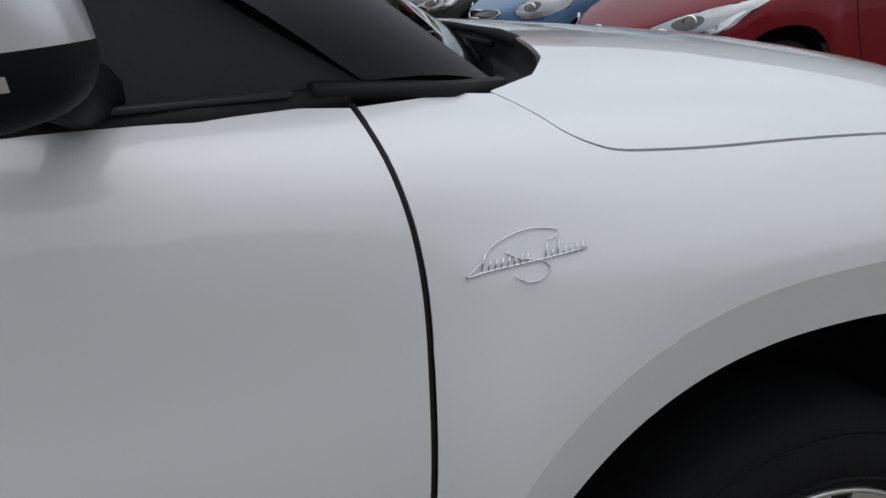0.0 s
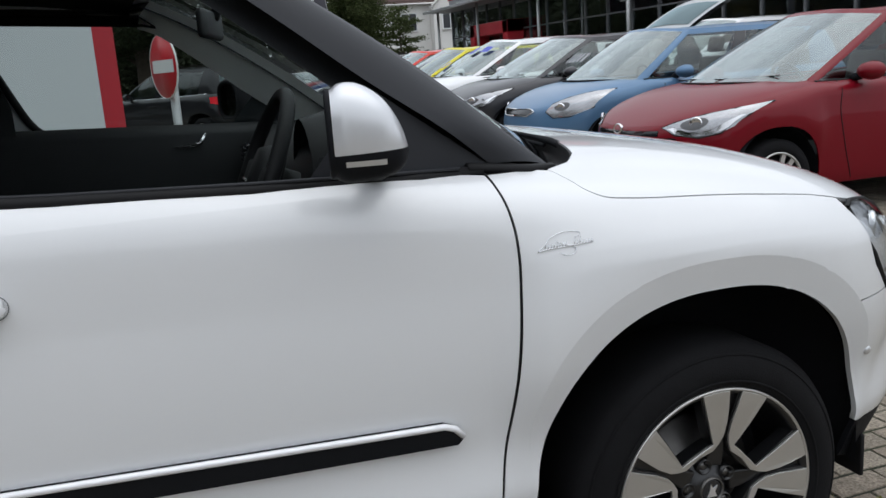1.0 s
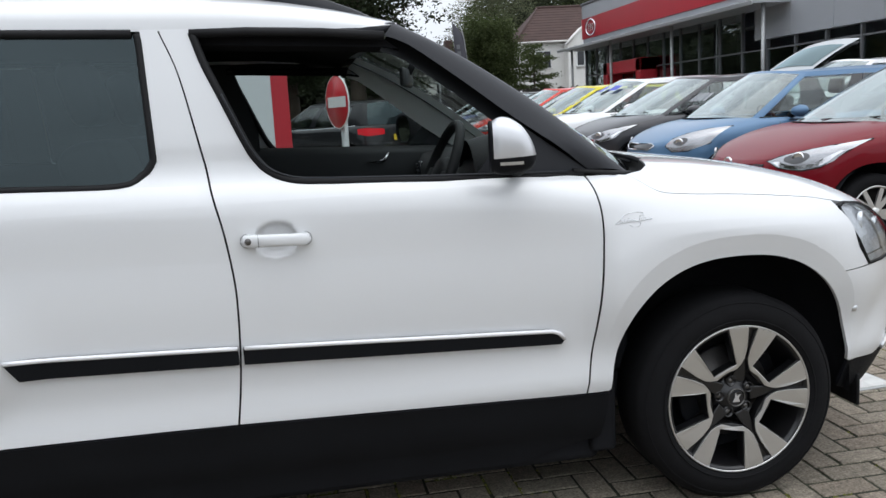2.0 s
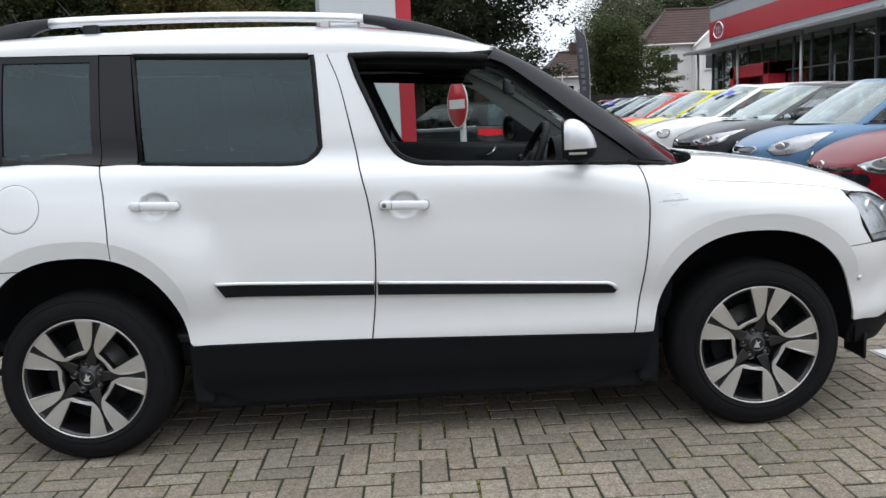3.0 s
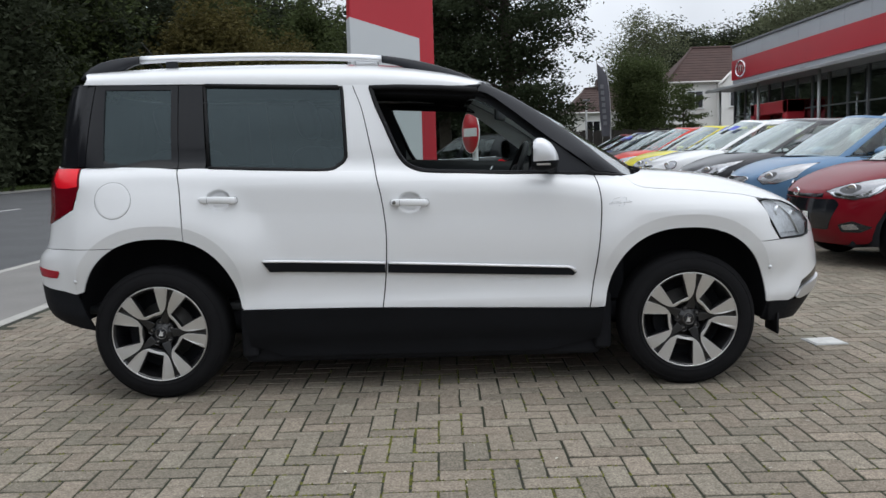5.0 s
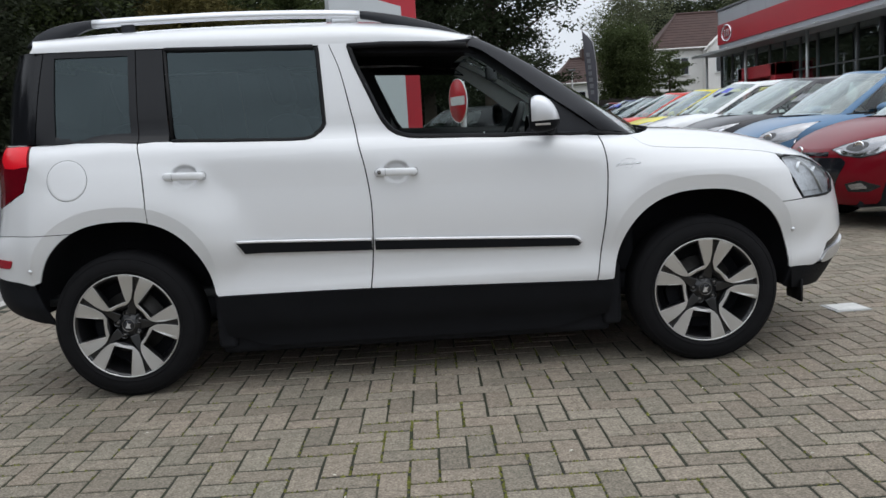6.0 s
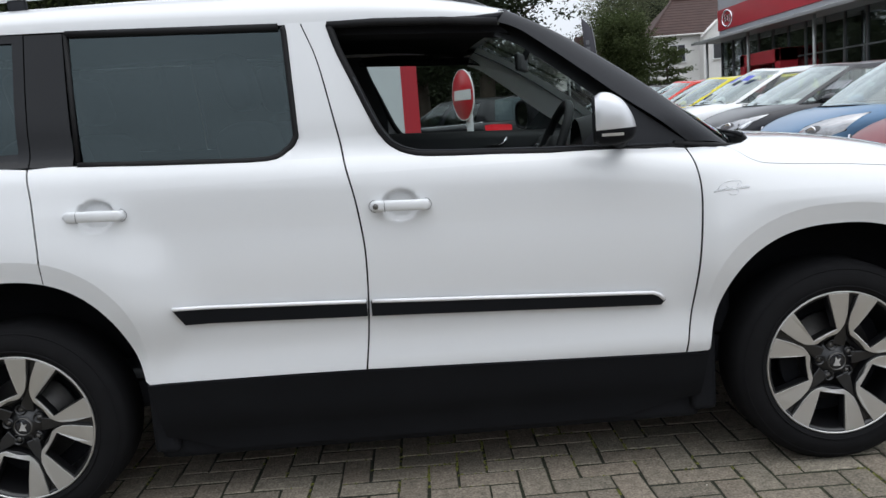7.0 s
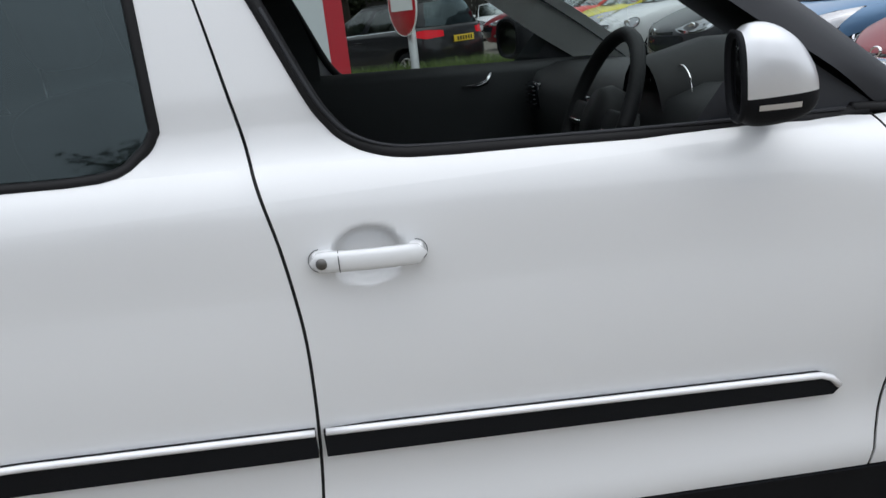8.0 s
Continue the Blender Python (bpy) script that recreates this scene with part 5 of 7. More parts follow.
        part("wheel_bolt", moved(lathe([(0.0, -0.071), (0.008, -0.071), (0.0095, -0.067), (0.0095, -0.05)], 10), Matrix.Translation((bx_, 0, -bz_))), M_DISC, w)
    part("cap_ring", lathe([(0.0250, -0.081), (0.0262, -0.0875), (0.0278, -0.0875), (0.0290, -0.080)], 32), M_DISC, w, "bright ring of the centre cap")
    part("cap_disc", lathe([(0.0, -0.0845), (0.022, -0.0845), (0.0255, -0.083), (0.0255, -0.078)], 28), M_GLOSSBLACK, w, "black centre cap")
    emb = prism([(-0.013, -0.013), (0.011, -0.014), (0.006, -0.002), (0.013, 0.010), (0.002, 0.005), (-0.004, 0.016), (-0.006, 0.001)], 0.003)
    part("cap_emblem", moved(emb, Matrix.Translation((0, -0.0870, 0))), M_SATIN, w, "bright emblem", smooth=False)
    return w


wheel = alloy_wheel()
wheel.parent = hero
wheel.matrix_basis = pose(2.578, -0.775, WHEEL_Z, 0, 0, 0)
for x, y, spin, turn in ((0.0, -0.775, 5, 0), (2.578, 0.775, 0, 180), (0.0, 0.775, 0, 180)):
    copy_thing(wheel, pose(x, y, WHEEL_Z, 0, spin, turn))
for x in (3.045,):
    fl = part("mud_flap", box(x - 0.012 if x > 1 else x, x if x > 1 else x + 0.012, -0.80, -0.64, 0.225, 0.33, 0.004), M_RUBBER, hero)
    mirrored(fl, hero)

# ---- cabin ----
part("cabin_floor", box(-0.5, 2.2, -0.70, 0.70, 0.40, 0.44, 0.01), M_CABIN, hero)
card_rows = []
for z, dy in ((0.45, 0.80), (0.80, 0.775), (0.95, 0.76), (1.07, 0.735), (1.108, 0.742), (1.106, 0.785)):
    card_rows.append([(x, -dy, z + (belt(x) - 1.06) * (1 if z > 1 else 0.3)) for x in (1.08, 1.3, 1.6, 1.9, 2.1)])
card = part("door_card", loft([[(x, y, z - (0.07 if z > 1 else 0)) for x, y, z in row] for row in card_rows]), M_CABIN, hero, "black door lining")
card_l = part("door_card", moved(loft(card_rows), Matrix.Diagonal((1, -1, 1, 1))), M_CABIN, hero, "black door lining")
card_r = sides("rear_door_card", loft([[(x, -dy, z + (belt(x) - 1.06) * (1 if z > 1 else 0.3)) for x in (-0.4, 0.2, 0.6, 1.08)] for z, dy in ((0.86, 0.77), (1.02, 0.74), (1.055, 0.745), (1.06, 0.78))]), M_CABIN)
lever = join(tube([(1.63, -0.735, 1.036), (1.69, -0.733, 1.034), (1.715, -0.728, 1.045), (1.735, -0.735, 1.072)], [0.003, 0.006, 0.008, 0.006], 8))
part("door_lever", moved(lever, Matrix.Diagonal((1, -1, 1, 1))), M_CHROME, card_l, "chrome inside door lever")
pane_l = sheet(WIN_F[::2] + [(2.0, belt(2.0)), (2.14, belt(2.14)), (1.921, 1.220), (1.652, 1.425), (1.575, 1.462)], window_plane, UG, VG, thick=0.004, proud=-0.012)
moved(pane_l, Matrix.Diagonal((1, -1, 1, 1)))
part("front_door_window", pane_l, M_GLASS, hero, "closed front door glass")
dash = loft([[(x, y, z + 0.012 * math.cos(2.2 * y)) for y in [-0.70 + 0.1 * k for k in range(15)]] for x, z in ((1.90, 0.62), (1.86, 0.85), (1.85, 1.00), (1.885, 1.06), (1.96, 1.085), (2.15, 1.08), (2.33, 1.02))])
part("dashboard", dash, M_DASH, hero, "black soft dashboard")
hood_d = moved(lathe([(0.10, -0.17), (0.155, -0.16), (0.16, 0.0), (0.13, 0.14)], 24), pose(2.01, -0.37, 1.015, 0, 0, 90))
bmesh.ops.bisect_plane(hood_d, geom=hood_d.verts[:] + hood_d.edges[:] + hood_d.faces[:], dist=1e-5, plane_co=(0, 0, 1.01), plane_no=(0, 0, -1), clear_outer=True)
part("instrument_hood", hood_d, M_DASH, hero)
for dy in (-0.47, -0.41, -0.34, -0.28):
    part("dial_ring", moved(lathe([(0.052, -0.001), (0.0535, -0.0025), (0.055, -0.001), (0.055, 0.001)], 28), pose(1.925, dy, 1.075, 0, 12, -90)), M_CHROME, hero, "chrome dial ring")
for y in (0.05, -0.08, 0.62):
    vent = join(*[box(1.835, 1.860, y - 0.055, y + 0.055, 0.965 + 0.014 * k, 0.969 + 0.014 * k, 0.001) for k in range(5)], box(1.845, 1.87, y - 0.065, y + 0.065, 0.95, 1.035, 0.008))
    part("air_vent", vent, M_GLOSSBLACK, hero)
wheel_m = pose(1.77, -0.37, 1.030, 0, 0, -90) @ pose(0, 0, 0, -24, 0, 0)
ring = tube([(0.185 * math.cos(a), 0, 0.185 * math.sin(a)) for a in [2 * math.pi * k / 40 for k in range(41)]], 0.0165, 10, False)
sw = part("steering_wheel", moved(ring, wheel_m), M_DASH, hero, "black leather steering wheel")
boss = join(lathe([(0.0, -0.02), (0.06, -0.015), (0.075, 0.01), (0.07, 0.04)], 28), box(-0.175, -0.06, -0.008, 0.018, -0.03, 0.025, 0.008), box(0.06, 0.175, -0.008, 0.018, -0.03, 0.025, 0.008), box(-0.03, 0.03, -0.006, 0.018, -0.175, -0.06, 0.008))
part("wheel_boss", moved(boss, wheel_m), M_DASH, sw)
for trim_box in ((-0.165, -0.075, -0.026, -0.018), (0.075, 0.165, -0.026, -0.018), (-0.026, -0.018, -0.165, -0.08), (0.018, 0.026, -0.165, -0.08)):
    part("spoke_trim", moved(box(trim_box[0], trim_box[1], -0.014, -0.008, trim_box[2], trim_box[3], 0.002), wheel_m), M_CHROME, sw, "bright spoke trim")
part("column", tube([(1.80, -0.37, 1.00), (1.95, -0.37, 0.93)], [0.05, 0.06], 12), M_CABIN, hero)


def seat(x, y):
    s = new("seat")
    s.parent = hero
    s.matrix_basis = pose(x, y, 0)
    part("seat_cushion", box(-0.25, 0.27, -0.25, 0.25, 0.44, 0.68, 0.06, 3), M_SEAT, s)
    part("backrest", moved(box(-0.08, 0.08, -0.25, 0.25, 0.0, 0.62, 0.06, 3), pose(-0.27, 0, 0.62, 0, -17, 0)), M_SEAT, s)
    part("headrest", moved(box(-0.05, 0.05, -0.13, 0.13, 0.66, 0.86, 0.045, 3), pose(-0.27, 0, 0.62, 0, -14, 0)), M_SEAT, s)


seat(1.14, -0.37)
seat(1.14, 0.37)
seat(0.38, -0.28)
seat(0.38, 0.28)
part("rear_view_mirror", join(moved(box(-0.013, 0.013, -0.12, 0.12, -0.035, 0.035, 0.012), pose(1.735, -0.01, 1.375, 0, 0, -14)), tube([(1.745, 0, 1.39), (1.79, 0, 1.47)], 0.013, 8)), M_CABIN, hero, "black interior mirror")
belt_strap = tube([(1.02, -0.70, 1.36), (1.04, -0.69, 1.0), (1.0, -0.70, 0.6)], 0.012, 6)
part("seat_belt", belt_strap, M_CABIN, hero)
part("b_post_trim", loft([[(0.93, -0.70, 1.5), (1.06, -0.70, 1.5)], [(0.98, -0.735, 1.2), (1.16, -0.735, 1.2)], [(1.0, -0.77, 0.45), (1.16, -0.77, 0.45)]]), M_CABIN, hero)
part("b_post_trim", loft([[(0.93, 0.70, 1.5), (1.06, 0.70, 1.5)], [(0.98, 0.735, 1.2), (1.16, 0.735, 1.2)], [(1.0, 0.77, 0.45), (1.16, 0.77, 0.45)]]), M_CABIN, hero)
# ---- the other parked cars: small hatchbacks, built facing +x, hubs at x = 0 and 2.5 ----
H_ARCH_F, H_ARCH_R = (2.50, 0.30, 0.36, 0.385), (0.0, 0.30, 0.36, 0.385)


def hatch_shell(slope):
    """slope: how far the bonnet falls to the nose."""
    return Shell(
        wide=[(0.18, 0.78), (0.28, 0.82), (0.45, 0.842), (0.60, 0.852), (0.75, 0.850), (0.90, 0.83)],
        shoulder=[(-0.6, 0.86), (1.9, 0.80), (2.3, 0.765), (2.8, 0.725 - slope * 0.3), (3.2, 0.665 - slope * 0.5)],
        top=[(-0.6, 1.035), (1.9, 0.995), (2.1, 1.0), (2.4, 0.985), (2.7, 0.945 - slope * 0.2), (3.0, 0.875 - slope * 0.6), (3.25, 0.775 - slope)],
        nose=[(0.18, 3.10), (0.30, 3.20), (0.45, 3.265), (0.60, 3.26), (0.75, 3.22), (0.95, 3.16)],
        tail=[(0.18, -0.50), (0.35, -0.62), (0.60, -0.64), (0.80, -0.60), (1.1, -0.54)],
        x_front=2.50, x_rear=-0.05, n_front=2.35, n_rear=2.8, n_top=[(-0.6, 5.0), (1.9, 4.6), (2.4, 3.8), (3.0, 3.2)],
        arches=(H_ARCH_F, H_ARCH_R), spine_front=2.2, flare=0.022)


def hatch_wheel(fine):
    w = new("wheel")
    part("tyre", lathe([(0.20, -0.075), (0.212, -0.098), (0.245, -0.10), (0.28, -0.092), (0.298, -0.07), (0.30, 0.07), (0.28, 0.09), (0.21, 0.09)], 40 if fine else 24), M_TYRE, w)
    part("rim", lathe([(0.208, -0.092), (0.205, -0.098), (0.196, -0.09), (0.185, -0.06), (0.18, 0.03), (0.0, 0.03)], 40 if fine else 20), M_ALLOYDARK, w)
    for k in range(10):
        b = prism([(0.03, -0.02), (0.195, -0.011 - 0.012 * (k % 2)), (0.198, 0.011 + 0.012 * (1 - k % 2)), (0.03, 0.02)], 0.016)
        moved(b, Matrix.Rotation(2 * math.pi * (k // 2 * 2 + (0.62 if k % 2 else 0.0)) / 10, 4, "Y") @ Matrix.Translation((0, -0.088, 0)))
        part("spoke", b, M_ALLOY, w, smooth=False)
    part("hub_cap", lathe([(0.0, -0.098), (0.03, -0.096), (0.045, -0.086), (0.05, -0.06)], 20), M_ALLOY, w)
    part("lip", lathe([(0.211, -0.094), (0.206, -0.101), (0.196, -0.097), (0.194, -0.085)], 40 if fine else 20), M_ALLOY, w)
    return w


WHEEL_KINDS = {}


def hatchback(label, colour, place, size=1.0, slope=0.0, fine=False, lamp="swept", group="row of display cars", grille_kind="bar", plate=True, rear=False, sticker=None, dark_glass=False, raised=False, cab=(0.0, 0.0), price=False):
    car = thing("parked_hatchback", label, "car", None, group)
    sh = hatch_shell(slope)
    d = 0.035 if fine else 0.07
    us = sorted(steps(-1.1, 3.6, d) + (steps(2.1, 2.9, 0.02) if fine else []))
    vs = sorted(steps(0.15, 1.35, d))
    side_glass = M_PRIVACY if dark_glass else M_GLASS

    def both(name, bm, material, lab="", parent=car, smooth=True):
        a = part(name, bm, material, parent, lab, smooth)
        return a, mirrored(a, parent)

    def one(name, bm, material, lab=""):
        return whole(name, bm, material, lab, car)

    def vv(x, z):
        zs = sh.shoulder(x)
        if z <= zs:
            return z
        s = min(1, (z - zs) / (sh.top(x) - zs))
        return zs + 0.5 * math.asin(s ** (sh.n_top(x) / 2)) / (math.pi / 2)

    bl = lambda x: 0.962 - 0.022 * (x - 1.9)
    af, ar = sh.arch_line(H_ARCH_F, 0.24, 0.24, 18), sh.arch_line(H_ARCH_R, 0.24, 0.24, 18)
    hood_edge = [(2.14, vv(2.14, 0.972)), (2.20, vv(2.20, 0.945)), (2.34, vv(2.34, 0.915)), (2.55, vv(2.55, 0.885)), (2.78, sh.shoulder(2.8) + 0.08), (3.0, sh.shoulder(2.95) + 0.07), (3.25, sh.shoulder(3.1) + 0.06), (3.4999, sh.shoulder(3.15) + 0.06)]
    out = [(-1.0499, 0.26), (-0.42, 0.24)] + [(-0.366, 0.24)] + ar[::-1][1:-1] + [(0.366, 0.24), (1.2, 0.235), (2.13, 0.24)] + af[::-1][1:-1] + [(2.868, 0.24), (3.1, 0.22), (3.4999, 0.22)] + hood_edge[::-1] + [(x, vv(x, bl(x))) for x in (2.05, 1.6, 1.2, 0.8, 0.4, 0.0, -0.05)] + [(-0.6, vv(-0.5, 0.99)), (-1.0499, vv(-0.5, 0.99))]
    one("body", sheet(out, sh.at, us, vs, centre=(1.3, 0, 0.6)), colour)
    hood = [(u, v + 0.0012) for u, v in hood_edge] + [(u, sh.crest(u)) for u in (3.4999, 3.3, 3.1, 2.9, 2.7, 2.55, 2.45)] + [(2.40, sh.shoulder(2.40) + 0.38), (2.28, sh.shoulder(2.28) + 0.28)]
    one("bonnet", sheet(hood, sh.at, us, vs, centre=(1.3, 0, 0.6)), colour)
    for arch in (H_ARCH_F, H_ARCH_R):
        xc, zc, a, h = arch
        rows_l = [[(xc + a * sc * math.cos(w), yy, zc + h * sc * math.sin(w)) for w in [-0.2 + (math.pi + 0.4) * k / 14 for k in range(15)]] for yy, sc in ((-0.83, 1.0), (-0.78, 1.05), (-0.5, 1.05), (-0.49, 0.2))]
        both("arch_liner", loft(rows_l), M_INNER)
    part("underbody", box(-0.45, 3.0, -0.62, 0.62, 0.20, 0.34, 0.02), M_INNER, car)
    # greenhouse between a lower and an upper ring
    cb, ct = cab
    low_r = [(2.46 + cb, 0, 0.985), (2.40 + cb, -0.38, 0.985), (2.16 + cb, -0.695, 0.965), (1.96, -0.742, 0.958), (1.02, -0.765, 0.968), (0.10, -0.748, 0.99), (-0.32, -0.69, 1.01), (-0.50, -0.45, 1.0), (-0.56, 0, 1.0)]
    top_r = [(1.50 + ct, 0, 1.475), (1.46 + ct, -0.30, 1.465), (1.30 + ct, -0.548, 1.435), (1.14 + ct, -0.580, 1.430), (0.80, -0.585, 1.435), (0.05, -0.565, 1.425), (-0.20, -0.53, 1.405), (-0.36, -0.34, 1.425), (-0.40, 0, 1.432)]
    n = 5
    lo3, hi3 = spline(low_r, n), spline(top_r, n)
    cols = []
    for p, q in zip(lo3, hi3):
        p, q = Vector(p), Vector(q)
        outw = Vector((0.25 if p.x > 1.9 else (-0.25 if p.x < -0.2 else 0), -1 if abs(p.y) > 0.3 else 0, 0.3)).normalized()
        cols.append([p.lerp(q, t) + outw * 0.03 * math.sin(math.pi * t) for t in [k / 5 for k in range(6)]])

    def along(c, t):
        k = min(4, int(t * 5))
        return c[k].lerp(c[k + 1], t * 5 - k)

    def band(i0, i1, t0=0.0, t1=1.0):
        return loft([[along(cols[i], t0 + (t1 - t0) * k / 5) for k in range(6)] for i in range(i0, i1 + 1)])
    one("windscreen", band(0, 2 * n, 0.0, 0.94), M_SCREEN, "reflective windscreen")
    one("roof_header", band(0, 2 * n, 0.94, 1.0), colour)
    both("a_pillar", band(2 * n, 2 * n + 3), colour)
    both("front_window", band(2 * n + 3, 4 * n - 1, 0.0, 0.88), side_glass)
    both("b_pillar", band(4 * n - 1, 4 * n, 0.0, 0.88), M_GLOSSBLACK)
    both("rear_window", band(4 * n, 5 * n, 0.0, 0.88), side_glass)
    both("roof_rail", band(2 * n + 3, 5 * n, 0.88, 1.0), colour)
    both("c_pillar", band(5 * n, 6 * n + 1), colour)
    if raised:
        flap_r = [[(-0.12 - 0.80 * t, y, 1.475 + 0.55 * t - 0.12 * t * t - 0.03 * (y / 0.6) ** 2) for y in (-0.60, -0.52, -0.25, 0.0, 0.25, 0.52, 0.60)] for t in [j / 8 for j in range(9)]]
        gate = part("raised_tailgate", loft(flap_r), M_SILVER, car, "raised tailgate with dark glass")
        part("tailgate_glass", loft([[(x, y * 0.86, z + 0.012) for x, y, z in row] for row in flap_r[1:7]]), M_PRIVACY, gate)
        part("tailgate_lining", loft([[(x, y, z - 0.05) for x, y, z in row] for row in flap_r]), M_CABIN, gate)
        part("gas_strut", tube([(-0.30, -0.55, 1.30), (-0.60, -0.55, 1.70)], 0.012, 6), M_CLAD, gate)
    else:
        one("tailgate_window", band(6 * n + 1, 8 * n), M_PRIVACY)
    rows_t = []
    for q in hi3:
        q = Vector(q)
        mid = Vector((q.x, 0, 1.475 - 0.03 * ((q.x - 0.5) / 0.9) ** 2))
        if abs(q.y) < 0.02:
            mid = Vector((q.x, 0, q.z))
        rows_t.append([q.lerp(mid, t) + Vector((0, 0, 0.02 * math.sin(math.pi * t) * (1 if abs(q.y) > 0.02 else 0))) for t in [k / 5 for k in range(6)]])
    one("roof", loft(rows_t), colour)
    both("belt_seal", tube([Vector(p) + Vector((0, -0.006, 0)) for p in lo3[2 * n + 2:6 * n]], 0.011, 6), M_RUBBER)
    both("scuttle", tube([Vector(p) + Vector((0.03, 0, -0.012)) for p in lo3[0:2 * n]], 0.012, 6), M_CLAD)
    part("wiper", tube([(2.42, -0.45, 1.0), (2.34, 0.1, 1.02)], 0.005, 5), M_CLAD, car)
    part("wiper", tube([(2.44, 0.05, 1.005), (2.26, 0.55, 1.015)], 0.005, 5), M_CLAD, car)
    # seams of doors
    for pts in (((1.95, 0.955), (1.98, 0.75), (1.93, 0.5), (1.85, 0.27)), ((1.02, 0.96), (1.0, 0.75), (0.98, 0.27))):
        both("door_seam", tube([Vector(sh.at(x, vv(x, z))) + Vector((0, -0.001, 0)) for x, z in spline(pts, 4)], 0.0035, 5), M_RUBBER)
    both("door_handle", moved(box(-0.09, 0.09, -0.012, 0.012, -0.012, 0.012, 0.008), pose(1.18, -0.865, 0.83)), colour)
    # mirrors
    mr = [[(x, -0.89 + hw * math.cos(a), 1.015 + hz * math.sin(a)) for a in [2 * math.pi * k / 16 for k in range(16)]] for x, hw, hz in ((1.72, 0.088, 0.062), (1.76, 0.092, 0.066), (1.81, 0.08, 0.055), (1.85, 0.045, 0.03), (1.86, 0.005, 0.004))]
    mb = loft(mr, True)
    mm = both("door_mirror", mb, colour, "body-coloured door mirror")
    for o, sgn in zip(mm, (1, -1)):
        face = bmesh.new()
        face.faces.new([face.verts.new((p[0] + 0.003, p[1] * sgn, p[2])) for p in mr[0]])
        part("mirror_glass", face, M_MIRROR, o)
        part("mirror_arm", tube([(1.80, -0.74 * sgn, 0.965), (1.79, -0.83 * sgn, 0.985)], 0.03, 8), M_CLAD, o)
    # headlamps
    if lamp == "swept":
        lo = [(2.52, 0.850), (2.76, 0.838), (2.96, 0.815), (3.13, 0.768), (3.21, 0.720), (3.11, 0.664), (2.96, 0.645), (2.84, 0.672), (2.68, 0.765)]
    elif lamp == "tall":
        lo = [(2.50, 0.905), (2.74, 0.915), (2.96, 0.872), (3.09, 0.80), (3.13, 0.70), (3.05, 0.650), (2.90, 0.655), (2.70, 0.735)]
    else:
        lo = [(2.92 + 0.095 * math.cos(a), 0.74 + 0.075 * math.sin(a)) for a in [2 * math.pi * k / 18 for k in range(18)]]
    lamps = both("headlamp", sheet(rounded(lo, 0.02) if lamp != "round" else lo, sh.at, us, vs, proud=0.003, thick=0.01, centre=(1.3, 0, 0.6)), M_BOWL2, "clear headlamp")
    edge_l = [Vector(sh.at(u, v)) + Vector((0.002, -0.003, 0)) for u, v in (lo + lo[:1])]
    for o, sgn in zip(lamps, (1, -1)):
        if lamp != "round":
            for u0, v0, ru, rv, m_in in ((3.00, 0.737, 0.085, 0.046, M_LAMPDARK),) if lamp == "swept" else ((2.98, 0.752, 0.07, 0.045, M_LAMPDARK),):
                dish = sheet([(u0 + ru * math.cos(a) - 0.25 * rv * math.sin(a), v0 + rv * math.sin(a)) for a in [2 * math.pi * k / 18 for k in range(18)]], sh.at, us, vs, proud=0.0055, thick=0.003, centre=(1.3, 0, 0.6))
                if sgn < 0:
                    moved(dish, Matrix.Diagonal((1, -1, 1, 1)))
                part("lamp_insert", dish, m_in, o)
        part("lamp_seal", tube([Vector((p.x, p.y * sgn, p.z)) for p in edge_l], 0.005, 6, False), M_RUBBER, o)
        c = Vector(sh.at(2.99, 0.735))
        c.y *= sgn
        part("projector", moved(lathe([(0.0, 0.002), (0.026, -0.002), (0.038, -0.008), (0.044, -0.006), (0.046, 0.010)], 20), Matrix.Translation(c) @ pose(0, 0, 0, 0, 0, 50 if sgn > 0 else 130)), M_CHROME, o)
        if lamp == "swept":
            stripe = [(2.850, 0.682), (2.960, 0.654), (3.10, 0.672), (3.16, 0.70), (3.13, 0.708), (3.07, 0.690), (2.965, 0.678), (2.87, 0.704), (2.73, 0.770), (2.70, 0.768)]
            pc = sheet(stripe, sh.at, us, vs, proud=0.007, thick=0.004, centre=(1.3, 0, 0.6))
            if sgn < 0:
                moved(pc, Matrix.Diagonal((1, -1, 1, 1)))
            part("lamp_trim", pc, M_CHROME, o, "chrome lamp strip")
    # grille, badge, bumper openings, plate
    if grille_kind == "bar":
        both("upper_grille", sheet([(3.22, 0.655), (3.4999, 0.655), (3.4999, 0.685), (3.22, 0.69)], sh.at, us, vs, proud=0.004, thick=0.01, centre=(1.3, 0, 0.6)), M_GLOSSBLACK)
        both("lower_grille", sheet(rounded([(3.17, 0.36), (3.4999, 0.36), (3.4999, 0.645), (3.10, 0.645), (3.06, 0.60)], 0.02), sh.at, us, vs, proud=0.004, thick=0.01, centre=(1.3, 0, 0.6)), M_GLOSSBLACK, "black hexagonal grille")
    else:
        both("upper_grille", sheet([(3.26, 0.705), (3.34, 0.672), (3.4999, 0.672), (3.4999, 0.745), (3.32, 0.747)], sh.at, us, vs, proud=0.004, thick=0.01, centre=(1.3, 0, 0.6)), M_GLOSSBLACK)
        fr = [Vector(sh.at(u, v)) + Vector((0.008, 0, 0)) for u, v in ((3.4999, 0.747), (3.32, 0.749), (3.255, 0.71), (3.335, 0.668), (3.4999, 0.668))]
        both("grille_frame", tube(fr, 0.007, 6), M_CHROME)
